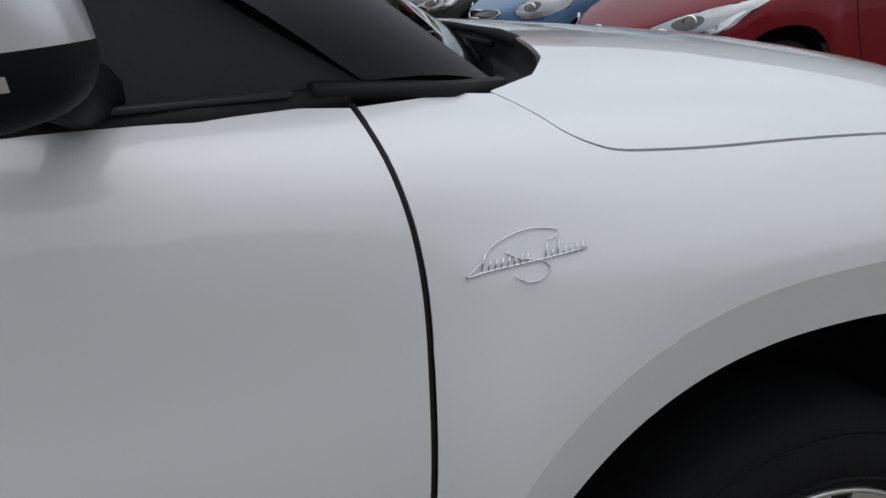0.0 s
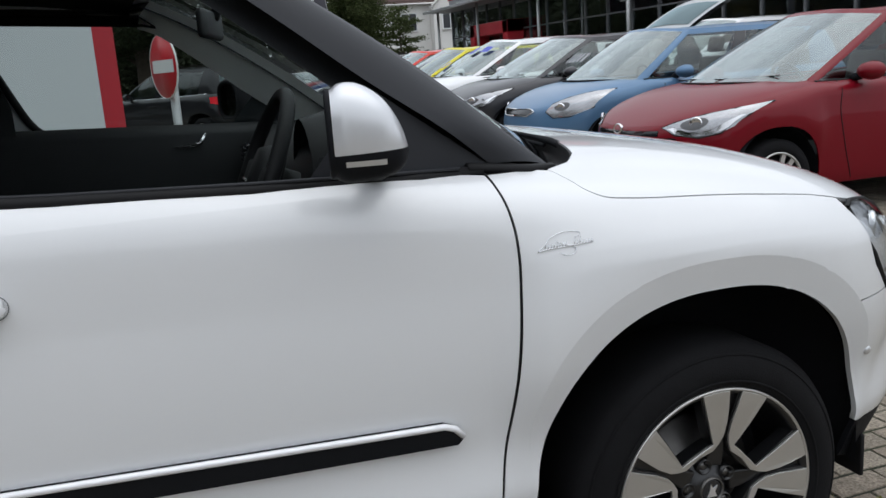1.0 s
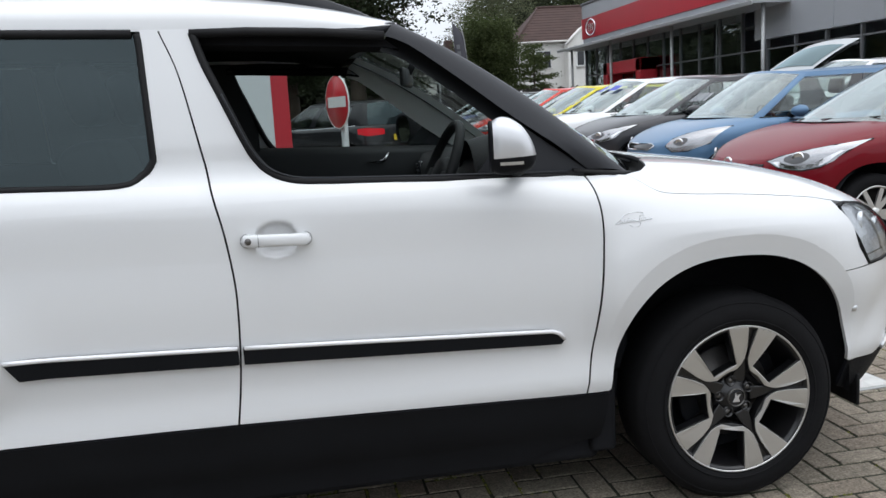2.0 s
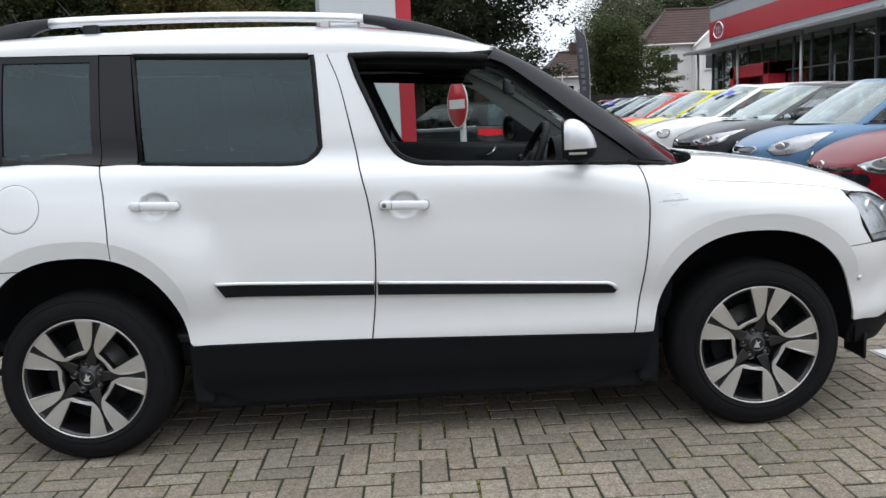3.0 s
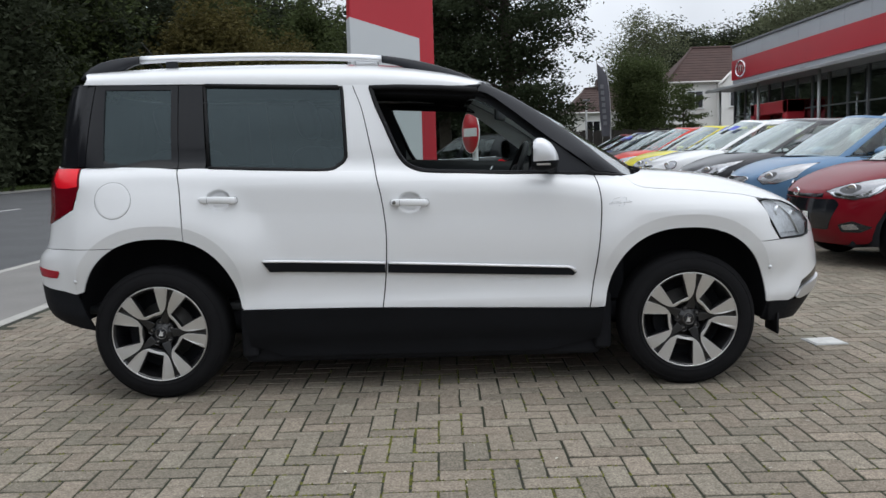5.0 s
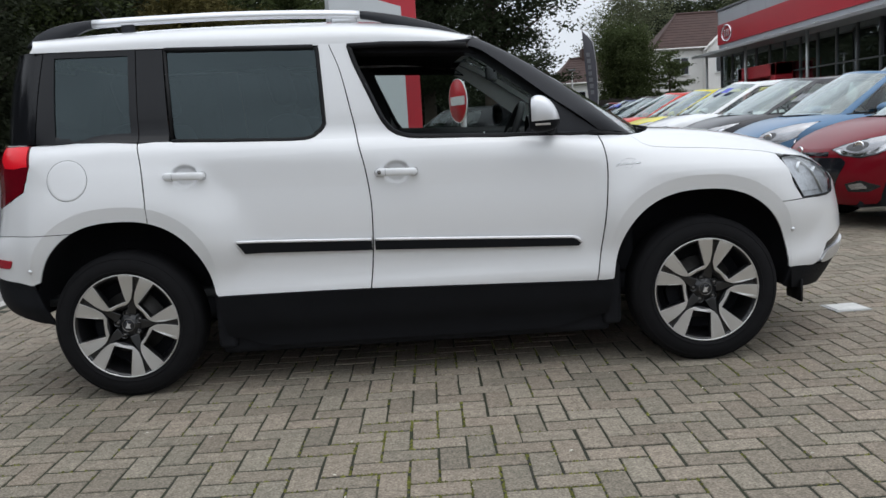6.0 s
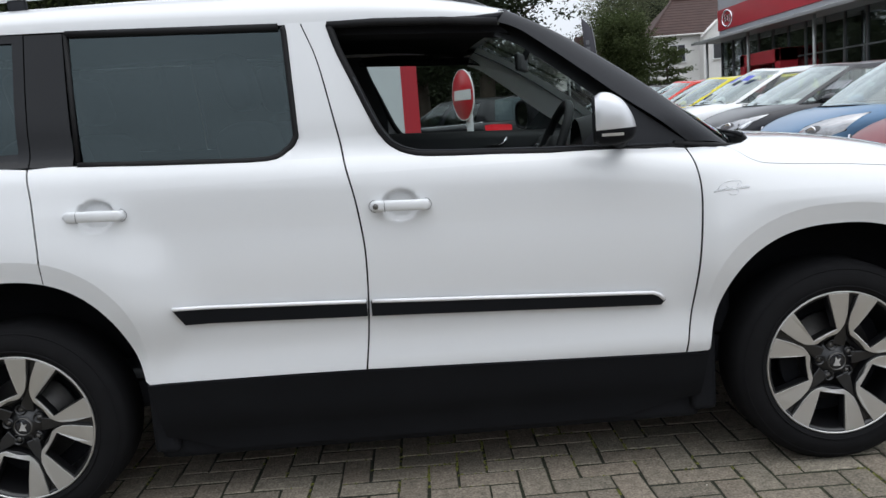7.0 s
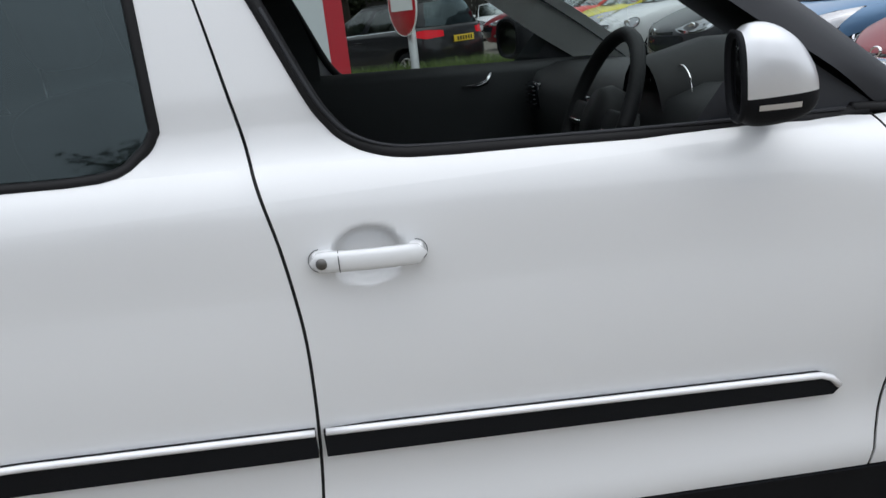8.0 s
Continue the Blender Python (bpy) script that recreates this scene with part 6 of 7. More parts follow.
        both("lower_grille", sheet(rounded([(3.10, 0.33), (3.4999, 0.33), (3.4999, 0.48), (3.18, 0.48)], 0.02), sh.at, us, vs, proud=0.004, thick=0.01, centre=(1.3, 0, 0.6)), M_GLOSSBLACK)
    fog = both("fog_recess", sheet(rounded([(2.80, 0.395), (2.90, 0.345), (3.06, 0.345), (3.07, 0.415), (2.95, 0.450)], 0.015), sh.at, us, vs, proud=0.003, thick=0.01, centre=(1.3, 0, 0.6)), M_GLOSSBLACK, "black fog lamp recess")
    fog_lens = sheet(rounded([(2.90, 0.378), (3.03, 0.366), (3.045, 0.408), (2.94, 0.428)], 0.015), sh.at, us, vs, proud=0.007, thick=0.004, centre=(1.3, 0, 0.6))
    mirrored(part("fog_lamp", fog_lens, M_BOWL2, fog[0], "clear fog lamp"), fog[1])
    nose_x = sh.at(3.5, 0.63)[0]
    if grille_kind == "bar":
        part("emblem", moved(lathe([(0.034, -0.004), (0.043, -0.010), (0.050, -0.004), (0.050, 0.006)], 28), pose(nose_x + 0.008, 0, 0.70, 0, -12, 90) @ Matrix.Diagonal((1.25, 1, 0.8, 1))), M_CHROME, car, "oval chrome emblem")
    if plate:
        pl = part("number_plate", box(nose_x + 0.002, nose_x + 0.012, -0.26, 0.26, 0.41, 0.52, 0.003), M_PLATE_W, car, "white number plate", False)
        for k in range(6):
            part("plate_bar", box(nose_x + 0.012, nose_x + 0.014, -0.21 + 0.07 * k, -0.17 + 0.07 * k, 0.43, 0.50), M_BARS, pl, smooth=False)
    if rear:
        tl = both("tail_lamp", sheet(rounded([(-0.20, 0.905), (-0.22, 0.84), (-0.45, 0.80), (-0.80, 0.82), (-0.80, 0.885), (-0.45, 0.92)], 0.02), sh.at, us, vs, proud=0.006, thick=0.012, centre=(1.0, 0, 0.6)), M_REDLENS, "red tail lamp")
        tx = sh.at(-1.05, 0.62)[0]
        pl = part("rear_plate", box(tx - 0.014, tx - 0.004, -0.26, 0.26, 0.70, 0.81, 0.003), M_PLATE_Y, car, "yellow number plate", False)
        for k in range(6):
            part("plate_bar", box(tx - 0.016, tx - 0.014, -0.21 + 0.07 * k, -0.17 + 0.07 * k, 0.72, 0.79), M_BARS, pl, smooth=False)
        both("side_trim", tube([Vector(p) + Vector((0, -0.02, 0.0)) for p in lo3[2 * n + 4:6 * n - 2]], 0.010, 6), M_CHROME, "bright waist strip")
    if sticker is not None:
        for k, (a0, a1, t0, t1) in enumerate(((1, 4, 0.55, 0.72), (2, 6, 0.18, 0.34), (5, 8, 0.60, 0.75))):
            st = loft([[cols[i][0].lerp(cols[i][5], t) + Vector((0.05, 0, 0.035)) for t in (t0, (t0 + t1) / 2, t1)] for i in range(a0, a1)])
            if k % 2 == 0:
                moved(st, Matrix.Diagonal((1, -1, 1, 1)))
            part("windscreen_sticker", st, sticker, car, "blue windscreen sticker")
    if price:
        for k in range(5):
            a, b = cols[3 * n - 1 + k // 2], cols[3 * n + k // 2]
            w0 = 0.08 + 0.48 * (k % 2)
            quad = [[along(a, t).lerp(along(b, t), w) + Vector((0, -0.008, 0)) for w in (w0, w0 + 0.3)] for t in (0.34, 0.45, 0.56)]
            part("price_bar", moved(loft(quad), Matrix.Diagonal((1, -1, 1, 1))), M_GREYPANEL, car, "pale print on the side window")
    # cabin
    part("dashboard", box(1.55, 2.25, -0.66, 0.66, 0.62, 0.955, 0.05), M_CABIN, car)
    part("cabin_floor", box(-0.35, 1.8, -0.64, 0.64, 0.30, 0.40, 0.02), M_CABIN, car)
    for x in (0.85, 0.05):
        for y in (-0.36, 0.36):
            part("seat", join(box(x - 0.22, x + 0.28, y - 0.23, y + 0.23, 0.40, 0.60, 0.05), moved(box(-0.07, 0.07, -0.23, 0.23, 0.0, 0.60, 0.05), pose(x - 0.22, y, 0.55, 0, -15, 0)), moved(box(-0.045, 0.045, -0.12, 0.12, 0.64, 0.82, 0.04), pose(x - 0.22, y, 0.55, 0, -12, 0))), M_SEAT, car)
    part("steering_wheel", moved(tube([(0.18 * math.cos(a), 0, 0.18 * math.sin(a)) for a in [2 * math.pi * k / 20 for k in range(21)]], 0.016, 6, False), pose(1.40, -0.36, 0.92, 0, 0, -90) @ pose(0, 0, 0, -24)), M_CABIN, car)
    part("rear_view_mirror", box(1.36, 1.385, -0.11, 0.11, 1.33, 1.39, 0.015), M_CABIN, car)
    if fine not in WHEEL_KINDS:
        w = hatch_wheel(fine)
        w.parent = car
        w.matrix_basis = pose(2.5, -0.745, 0.30)
        WHEEL_KINDS[fine] = w
        spots = ((0.0, -0.745, 0), (2.5, 0.745, 180), (0.0, 0.745, 180))
    else:
        spots = ((2.5, -0.745, 0), (0.0, -0.745, 0), (2.5, 0.745, 180), (0.0, 0.745, 180))
    for x, y, turn in spots:
        c = copy_thing(WHEEL_KINDS[fine], pose(x, y, 0.30, 0, 0, turn))
        c.parent = car
    car.matrix_world = place @ Matrix.Scale(size, 4)
    return car


M_BOWL2 = mat("lamp_bowl", (0.38, 0.385, 0.40), rough=0.22, metal=0.75, var=0.15, scale=6, coat=0.6)
M_LAMPDARK = mat("dark_lamp_insert", (0.07, 0.07, 0.075), rough=0.2, var=0.1, coat=0.5)
M_RED = paint("dark_red_car_paint", (0.165, 0.002, 0.009), 0.0, 0.3)
M_BLUE = paint("mid_blue_car_paint", (0.095, 0.19, 0.32), 0.1)
M_GREYCAR = paint("dark_grey_car_paint", (0.045, 0.045, 0.05), 0.4)
M_YELLOW = paint("yellow_car_paint", (0.62, 0.55, 0.02))
M_ORANGE = paint("bright_red_car_paint", (0.55, 0.03, 0.015))
M_BLACKCAR = paint("black_car_paint", (0.012, 0.012, 0.014))
M_NAVY = paint("dark_blue_car_paint", (0.012, 0.03, 0.12), 0.2)
M_SILVER = paint("silver_car_paint", (0.42, 0.44, 0.45), 0.6)
M_STICKER = mat("blue_sticker", (0.05, 0.08, 0.5), rough=0.4, var=0.3, scale=30)

ROW_TURN = 180
# the paving climbs gently under the display row
rise_at = table([(4.4, 0.0), (5.0, 0.035), (5.74, 0.075), (8.05, 0.115), (10.35, 0.13), (13.0, 0.14), (23.0, 0.14)])
ramp_y = (4.4, 4.7, 5.0, 5.4, 5.74, 6.5, 7.2, 8.05, 9.2, 10.35, 12.0, 13.0, 18.0, 23.0)
ramp = loft([[(4.7, y, -0.02), (5.2, y, rise_at(y)), (15.9, y, rise_at(y)), (16.0, y, -0.02)] for y in ramp_y])
tagged(part("forecourt_rise", ramp, M_PAVEFAR, None, smooth=False), "gently rising block paving under the display cars", "paving", kind="structure")


def in_row(y, nose_x, turn=0.0, s=1.0):
    """A place in the display row: the nose at nose_x, facing -x."""
    return pose(nose_x + 3.27 * s, y, rise_at(y), 0, 0, ROW_TURN + turn)


hatchback("dark red hatchback with chrome-edged headlamps in the display row", M_RED, in_row(3.42, 4.86), 1.0, 0.0, True)
hatchback("mid blue small hatchback with chrome grille frame in the display row", M_BLUE, in_row(5.74, 5.02, 0, 0.96), 0.96, -0.03, True, "tall", grille_kind="frame", plate=False, cab=(0.05, 0.22))
hatchback("dark grey hatchback with raised tailgate in the display row", M_GREYCAR, in_row(8.05, 5.0, 0, 0.96), 0.96, 0.0, False, "swept", plate=False, raised=True, price=True)
hatchback("white hatchback with blue windscreen stickers in the display row", M_WHITE, in_row(10.35, 5.0), 1.0, 0.0, False, "round", grille_kind="frame", plate=False, sticker=M_STICKER)
hatchback("bright yellow hatchback in the display row", M_YELLOW, in_row(12.7, 5.02), 0.98, 0.0, False, "tall", plate=False)
hatchback("bright red hatchback in the display row", M_ORANGE, in_row(15.0, 5.1), 1.0, 0.0, False, "swept", plate=False)
hatchback("black hatchback in the display row", M_BLACKCAR, in_row(17.3, 5.15), 1.0, 0.0, False, "swept", plate=False)
hatchback("dark blue hatchback with stickers in the display row", M_NAVY, in_row(19.6, 5.2), 1.0, 0.0, False, "swept", plate=False, sticker=M_STICKER)
hatchback("dark red hatchback in the display row", M_RED, in_row(21.9, 5.25), 1.0, 0.0, False, "swept", plate=False)
hatchback("white hatchback parked by the fence", M_WHITE, pose(8.0, 36.0, 0, 0, 0, -95), 1.0, 0.0, False, "swept", group="cars by the fence", plate=False)
hatchback("tall white car parked behind the display row", M_WHITE, in_row(11.6, 9.6, 0, 1.12), 1.12, 0.0, False, "tall", group="second row of cars", plate=False)
hatchback("black hatchback with bright waist strip, parked behind the grass", M_BLACKCAR, pose(3.15, 14.8, 0, 0, 0, 130), 1.07, 0.0, False, "swept", group="cars behind the sign", rear=True, plate=False)
# ---- dealer's pylon sign ----
pylon = thing("pylon_sign", "tall red and pale grey dealer pylon sign", "sign", pose(0.19, 7.0, 0, 0, 0, 15.2))
part("pylon_body", box(0.0, 1.18, 0.0, 0.28, 0.0, 6.2, 0.01), M_REDPANEL, pylon, smooth=False)
part("pale_panel", prism([(0.0, 0.05), (0.972, 0.05), (0.972, 2.78), (0.0, 3.06)], 0.012, Matrix.Translation((-0.003, -0.012, 0))), M_PALEPANEL, pylon, "pale grey lower panel", False)
ring = [(0.55 + 0.36 * math.cos(a), -0.012, 3.62 + 0.21 * math.sin(a)) for a in [2 * math.pi * k / 48 for k in range(49)]]
part("emblem_ring", tube(ring, 0.03, 8, False), M_DARKPANEL, pylon, "dark oval emblem ring")
part("side_panel", box(-0.007, 0.0, -0.012, 0.28, 0.05, 3.06), M_PALEPANEL, pylon, "pale grey side", False)
part("pylon_foot", box(-0.05, 1.23, -0.06, 0.34, -0.012, 0.05, 0.01), M_CONCRETE, pylon, smooth=False)

# ---- no-entry sign ----
sign = thing("no_entry_sign", "round red no-entry sign with white bar on a grey post", "road sign", pose(1.70, 3.87, 0, 0, 0, 0))
turn_s = pose(0, 0, 1.372, 0, 0, -68)
disc = lathe([(0.0, -0.004), (0.209, -0.004), (0.21, 0.0), (0.209, 0.004), (0.0, 0.004)], 48)
part("disc", moved(disc, turn_s), M_SIGNRED, sign)
part("rim", moved(lathe([(0.209, -0.0055), (0.213, -0.0055), (0.2135, 0.006), (0.209, 0.006)], 48, True), turn_s), M_SIGNWHITE, sign, "white rim")
part("bar", moved(box(-0.165, 0.165, -0.008, -0.0045, -0.042, 0.042), turn_s), M_SIGNWHITE, sign, "white bar", False)
part("post", tube([(0.045, 0.03, 0.0), (0.045, 0.03, 1.56)], 0.03, 14), M_STEEL, sign, "grey steel post")
part("clip", moved(box(-0.06, 0.06, 0.004, 0.02, -0.1, -0.07, 0.003), turn_s), M_STEEL, sign, smooth=False)

# ---- drain cover in the paving ----
dr = thing("inspection_cover", "small pale metal inspection cover in the paving", "drain cover", pose(3.615, -0.035, 0.002, 0, 0, 4))
part("cover_frame", box(-0.10, 0.10, -0.09, 0.09, -0.01, 0.002, 0.002), M_STEEL, dr, smooth=False)
part("cover_plate", box(-0.085, 0.085, -0.075, 0.075, -0.008, 0.006, 0.003), M_ROADPAINT, dr, smooth=False)

# ---- showroom ----
show = thing("showroom", "glazed car showroom with red fascia band and canopy", "building")
part("back_wall", box(24, 24.3, 2, 38, 0, 6.0), M_GREYPANEL, show, smooth=False)
part("end_wall", box(16.3, 24, 37.8, 38.0, 0, 6.0), M_DARKPANEL, show, smooth=False)
part("end_wall", box(16.3, 24, 2.0, 2.2, 0, 6.0), M_DARKPANEL, show, smooth=False)
part("flat_roof", box(16.1, 24.3, 2, 38, 5.9, 6.05), M_DARKPANEL, show, smooth=False)
part("red_fascia", box(15.9, 16.3, 23.0, 38.05, 4.38, 5.33, 0.01), M_REDPANEL, show, "red fascia band", False)
for k in range(8):
    y = 22.3 + 1.97 * k
    part("grey_panel", box(15.93, 16.3, y, y + 1.955, 5.335, 5.98, 0.006), M_GREYPANEL, show, smooth=False)
part("parapet", box(15.86, 16.4, 22.2, 38.1, 5.985, 6.08, 0.01), M_DARKPANEL, show, smooth=False)
part("soffit_band", box(15.95, 16.3, 22.3, 38.0, 3.98, 4.375), M_GREYPANEL, show, smooth=False)
part("canopy", box(14.75, 16.2, 20.2, 38.4, 3.84, 3.90, 0.01), M_GREYPANEL, show, "thin projecting canopy", False)
part("canopy_edge", box(14.70, 14.75, 20.2, 38.4, 3.80, 3.93, 0.01), M_SATIN, show, smooth=False)
for k in range(9):
    part("canopy_bracket", box(14.8, 15.95, 20.6 + 2.2 * k, 20.66 + 2.2 * k, 3.90, 3.98), M_STEEL, show, smooth=False)
for k in range(10):
    y = 2.2 + 2.0 * k
    part("upper_panel", box(15.96, 16.25, y, y + 1.985, 2.9, 5.98, 0.006), M_GREYPANEL, show, "silver-grey cladding panel", False)
y_post = [2.2 + 1.49 * k for k in range(25)]
for k, y in enumerate(y_post):
    part("mullion", box(16.0, 16.12, y - 0.03, y + 0.03, 0.0, 3.98 if y > 22 else 2.9), M_DARKPANEL, show, smooth=False)
    if k < 24:
        part("glazing", box(16.05, 16.06, y + 0.04, y_post[k + 1] - 0.04, 0.12, 2.62 if y < 22 else 3.9), M_SHOPGLASS, show, smooth=False)
        part("transom", box(16.02, 16.10, y + 0.04, y_post[k + 1] - 0.04, 2.57, 2.62), M_DARKPANEL, show, smooth=False)
for y in (20.4, 26.5, 32.5, 37.6):
    part("column", tube([(15.2, y, 0), (15.2, y, 3.84)], 0.06, 14), M_STEEL, show, "steel column")
part("showroom_floor", box(16.1, 24, 2, 38, -0.05, 0.02), M_PALEPANEL, show, smooth=False)
part("inner_desk", box(17.0, 17.6, 30.6, 34.0, 0, 3.1, 0.02), M_REDPANEL, show, "red display wall", False)
part("red_portal", join(box(15.3, 16.0, 33.2, 33.7, 0, 2.95, 0.02), box(15.3, 16.0, 29.6, 30.1, 0, 2.95, 0.02), box(15.3, 16.0, 29.6, 33.7, 2.45, 2.95, 0.02)), M_REDPANEL, show, "red entrance portal", False)
for k in range(9):
    part("ceiling_lamp", box(18 + (k % 3) * 2, 18.6 + (k % 3) * 2, 6 + (k // 3) * 10, 8 + (k // 3) * 10, 3.6, 3.66), M_SIGNWHITE, show, smooth=False)
logo = [(15.88, 36.75 + 0.62 * math.cos(a), 4.85 + 0.36 * math.sin(a)) for a in [2 * math.pi * k / 40 for k in range(41)]]
part("oval_emblem", tube(logo, 0.045, 8, False), M_CHROME, show, "oval chrome emblem")
part("emblem_bars", join(*[box(15.86, 15.9, 36.42 + 0.27 * k, 36.54 + 0.27 * k, 4.68, 5.02, 0.01) for k in range(3)]), M_CHROME, show, smooth=False)

# ---- houses behind ----
def house(label, x, y, wide, deep, eave, ridge, turn=0.0, gable=True):
    h = thing("house", label, "house", pose(x, y, 0, 0, 0, turn), "houses behind the forecourt")
    part("wall", box(0, wide, 0, deep, 0, eave), M_RENDERWALL, h, smooth=False)
    o = 0.35
    hips = bmesh.new()
    pts = [(-o, -o, eave), (wide + o, -o, eave), (wide + o, deep + o, eave), (-o, deep + o, eave), (wide * 0.28, deep / 2, ridge), (wide * 0.72, deep / 2, ridge)]
    vs = [hips.verts.new(p) for p in pts]
    for f in ((0, 1, 5, 4), (1, 2, 5), (2, 3, 4, 5), (3, 0, 4), (3, 2, 1, 0)):
        hips.faces.new([vs[i] for i in f])
    rf = part("roof", hips, M_ROOFTILE, h, "brown tiled hipped roof", False)
    part("ridge_tiles", tube([pts[4], pts[5]], 0.12, 8), M_ROOFTILE, rf)
    for i in (0, 1):
        part("hip_tiles", tube([pts[i], pts[4 if i == 0 else 5]], 0.09, 6), M_ROOFTILE, rf)
    n = int((ridge - eave) / 0.22)
    for k in range(1, n):
        t = k / n
        a, b = Vector(pts[0]).lerp(Vector(pts[4]), t), Vector(pts[1]).lerp(Vector(pts[5]), t)
        part("tile_course", tube([a + Vector((0, -0.01, 0)), b + Vector((0, -0.01, 0))], 0.022, 5), M_ROOFTILE, rf)
    if not gable:
        part("chimney", box(wide * 0.45, wide * 0.55, deep * 0.45, deep * 0.6, ridge - 0.5, ridge + 0.8, 0.02), M_ROOFTILE, rf, smooth=False)
    part("gutter", tube([(-o, -o - 0.05, eave - 0.02), (wide + o, -o - 0.05, eave - 0.02)], 0.06, 8), M_RENDERWALL, h)
    if gable:
        g0, g1, gt = wide * 0.42, wide * 0.72, eave + 0.9
        part("gable_bay", prism([(g0, 0), (g1, 0), (g1, eave - 0.2), ((g0 + g1) / 2, gt), (g0, eave - 0.2)], 1.2, Matrix.Translation((0, -1.1, 0))), M_RENDERWALL, h, "white gabled bay", False)
        for sgn, xe in ((-1, g0), (1, g1)):
            part("barge_board", tube([(xe + sgn * 0.15, -1.15, eave - 0.4), ((g0 + g1) / 2, -1.15, gt + 0.05)], 0.08, 6), M_RENDERWALL, h)
        spots = [(wide * 0.15, 0.0), ((g0 + g1) / 2 - 0.5, -1.1)]
    else:
        spots = [(wide * 0.2, 0.0), (wide * 0.6, 0.0)]
    for wx, wy in spots:
        for z in (1.0, eave - 1.9):
            w = part("window", box(wx, wx + 1.1, wy - 0.03, wy + 0.02, z, z + 1.2), M_GLOSSBLACK, h, smooth=False)
            part("window_frame", join(box(wx - 0.07, wx, wy - 0.06, wy, z - 0.07, z + 1.27), box(wx + 1.1, wx + 1.17, wy - 0.06, wy, z - 0.07, z + 1.27), box(wx, wx + 1.1, wy - 0.06, wy, z + 1.2, z + 1.27), box(wx, wx + 1.1, wy - 0.06, wy, z - 0.07, z), box(wx + 0.52, wx + 0.58, wy - 0.05, wy, z, z + 1.2)), M_SIGNWHITE, w, smooth=False)
            part("window_sill", box(wx - 0.1, wx + 1.2, wy - 0.12, wy, z - 0.12, z - 0.07), M_CONCRETE, w, smooth=False)


house("white rendered house with brown hipped roof behind the showroom", 18.8, 60, 8.0, 7.5, 6.0, 8.9, -4)
house("white rendered house with low roof behind the fence", 12.2, 66, 6.0, 7.0, 4.2, 6.4, 0, False)

# ---- fence ----
fence = thing("fence", "weathered dark wooden panel fence", "fence")
for k in range(26):
    x = 3.0 + 1.0 * k
    part("fence_post", box(x - 0.05, x + 0.05, 45.0, 45.1, 0, 2.35), M_FENCE, fence, smooth=False)
    part("fence_rail", box(x, x + 1.0, 45.02, 45.06, 1.9, 1.98), M_FENCE, fence, smooth=False)
    for j in range(5):
        part("fence_board", box(x + 0.05 + 0.185 * j, x + 0.22 + 0.185 * j, 44.98, 45.0, 0.05, 2.22 + 0.03 * ((k * 7 + j * 3) % 4)), M_FENCE, fence, smooth=False)

# ---- feather flag ----
flag = thing("feather_flag", "dark grey feather banner on a slim pole", "flag", pose(6.9, 25.0, 0))
part("pole", tube(spline([(0.42, 0, 0), (0.40, 0, 2.2), (0.34, 0, 3.4), (0.18, 0, 4.05), (-0.06, 0, 4.18)], 5), [0.022] * 8 + [0.014] * 13, 8), M_STEEL, flag)
rows = []
for k in range(13):
    t = k / 12
    z = 1.62 + 2.50 * t
    right = 0.40 - 0.05 * t - 0.38 * max(0, (t - 0.72) / 0.28) ** 2
    left = 0.10 - 0.18 * t
    rows.append([(left + (right - left) * w, 0.05 * math.sin(5 * t + 3 * w), z + 0.10 * (1 - w) * (1 if k == 12 else 0)) for w in (0, 0.33, 0.66, 1)])
cloth = part("banner", loft(rows), M_FLAG, flag, "dark grey banner cloth")
for k in range(7):
    part("print_bar", loft([[(0.16 - 0.02 * k, 0.05 * math.sin(5 * (0.2 + 0.08 * k) + 1) - 0.02, 2.0 + 0.21 * k), (0.28 - 0.02 * k, 0.05 * math.sin(5 * (0.2 + 0.08 * k) + 2) - 0.02, 2.0 + 0.21 * k)], [(0.16 - 0.02 * k, 0.05 * math.sin(5 * (0.2 + 0.08 * k) + 1) - 0.02, 2.14 + 0.21 * k), (0.28 - 0.02 * k, 0.05 * math.sin(5 * (0.2 + 0.08 * k) + 2) - 0.02, 2.14 + 0.21 * k)]]), M_DARKPANEL, cloth, "grey print")

# ---- posts ----
lp = thing("lamp_post", "slim grey lamp post by the fence", "lamp post", pose(9.0, 40.0, 0))
part("post", tube([(0, 0, 0), (0, 0, 3.7)], [0.06, 0.04], 8), M_STEEL, lp)
part("lamp_head", box(-0.18, 0.18, -0.08, 0.08, 3.68, 3.78, 0.03), M_DARKPANEL, lp)
for x in (14.2, 15.8, 17.3):
    bo = thing("bollard", "white marker post by the fence", "bollard", pose(x, 43.5, 0), "marker posts")
    part("post", tube([(0, 0, 0), (0, 0, 2.1)], 0.07, 8), M_SIGNWHITE, bo)
    part("cap", tube([(0, 0, 2.1), (0, 0, 2.16)], [0.08, 0.05], 8), M_SIGNWHITE, bo)
gp = thing("gate_post", "weathered wooden post on the verge", "post", pose(-20.6, 36.2, -0.01))
part("post", box(-0.12, 0.12, -0.12, 0.12, 0, 1.7, 0.02), M_FENCE, gp, smooth=False)
part("cap", box(-0.15, 0.15, -0.15, 0.15, 1.7, 1.78, 0.02), M_FENCE, gp, smooth=False)


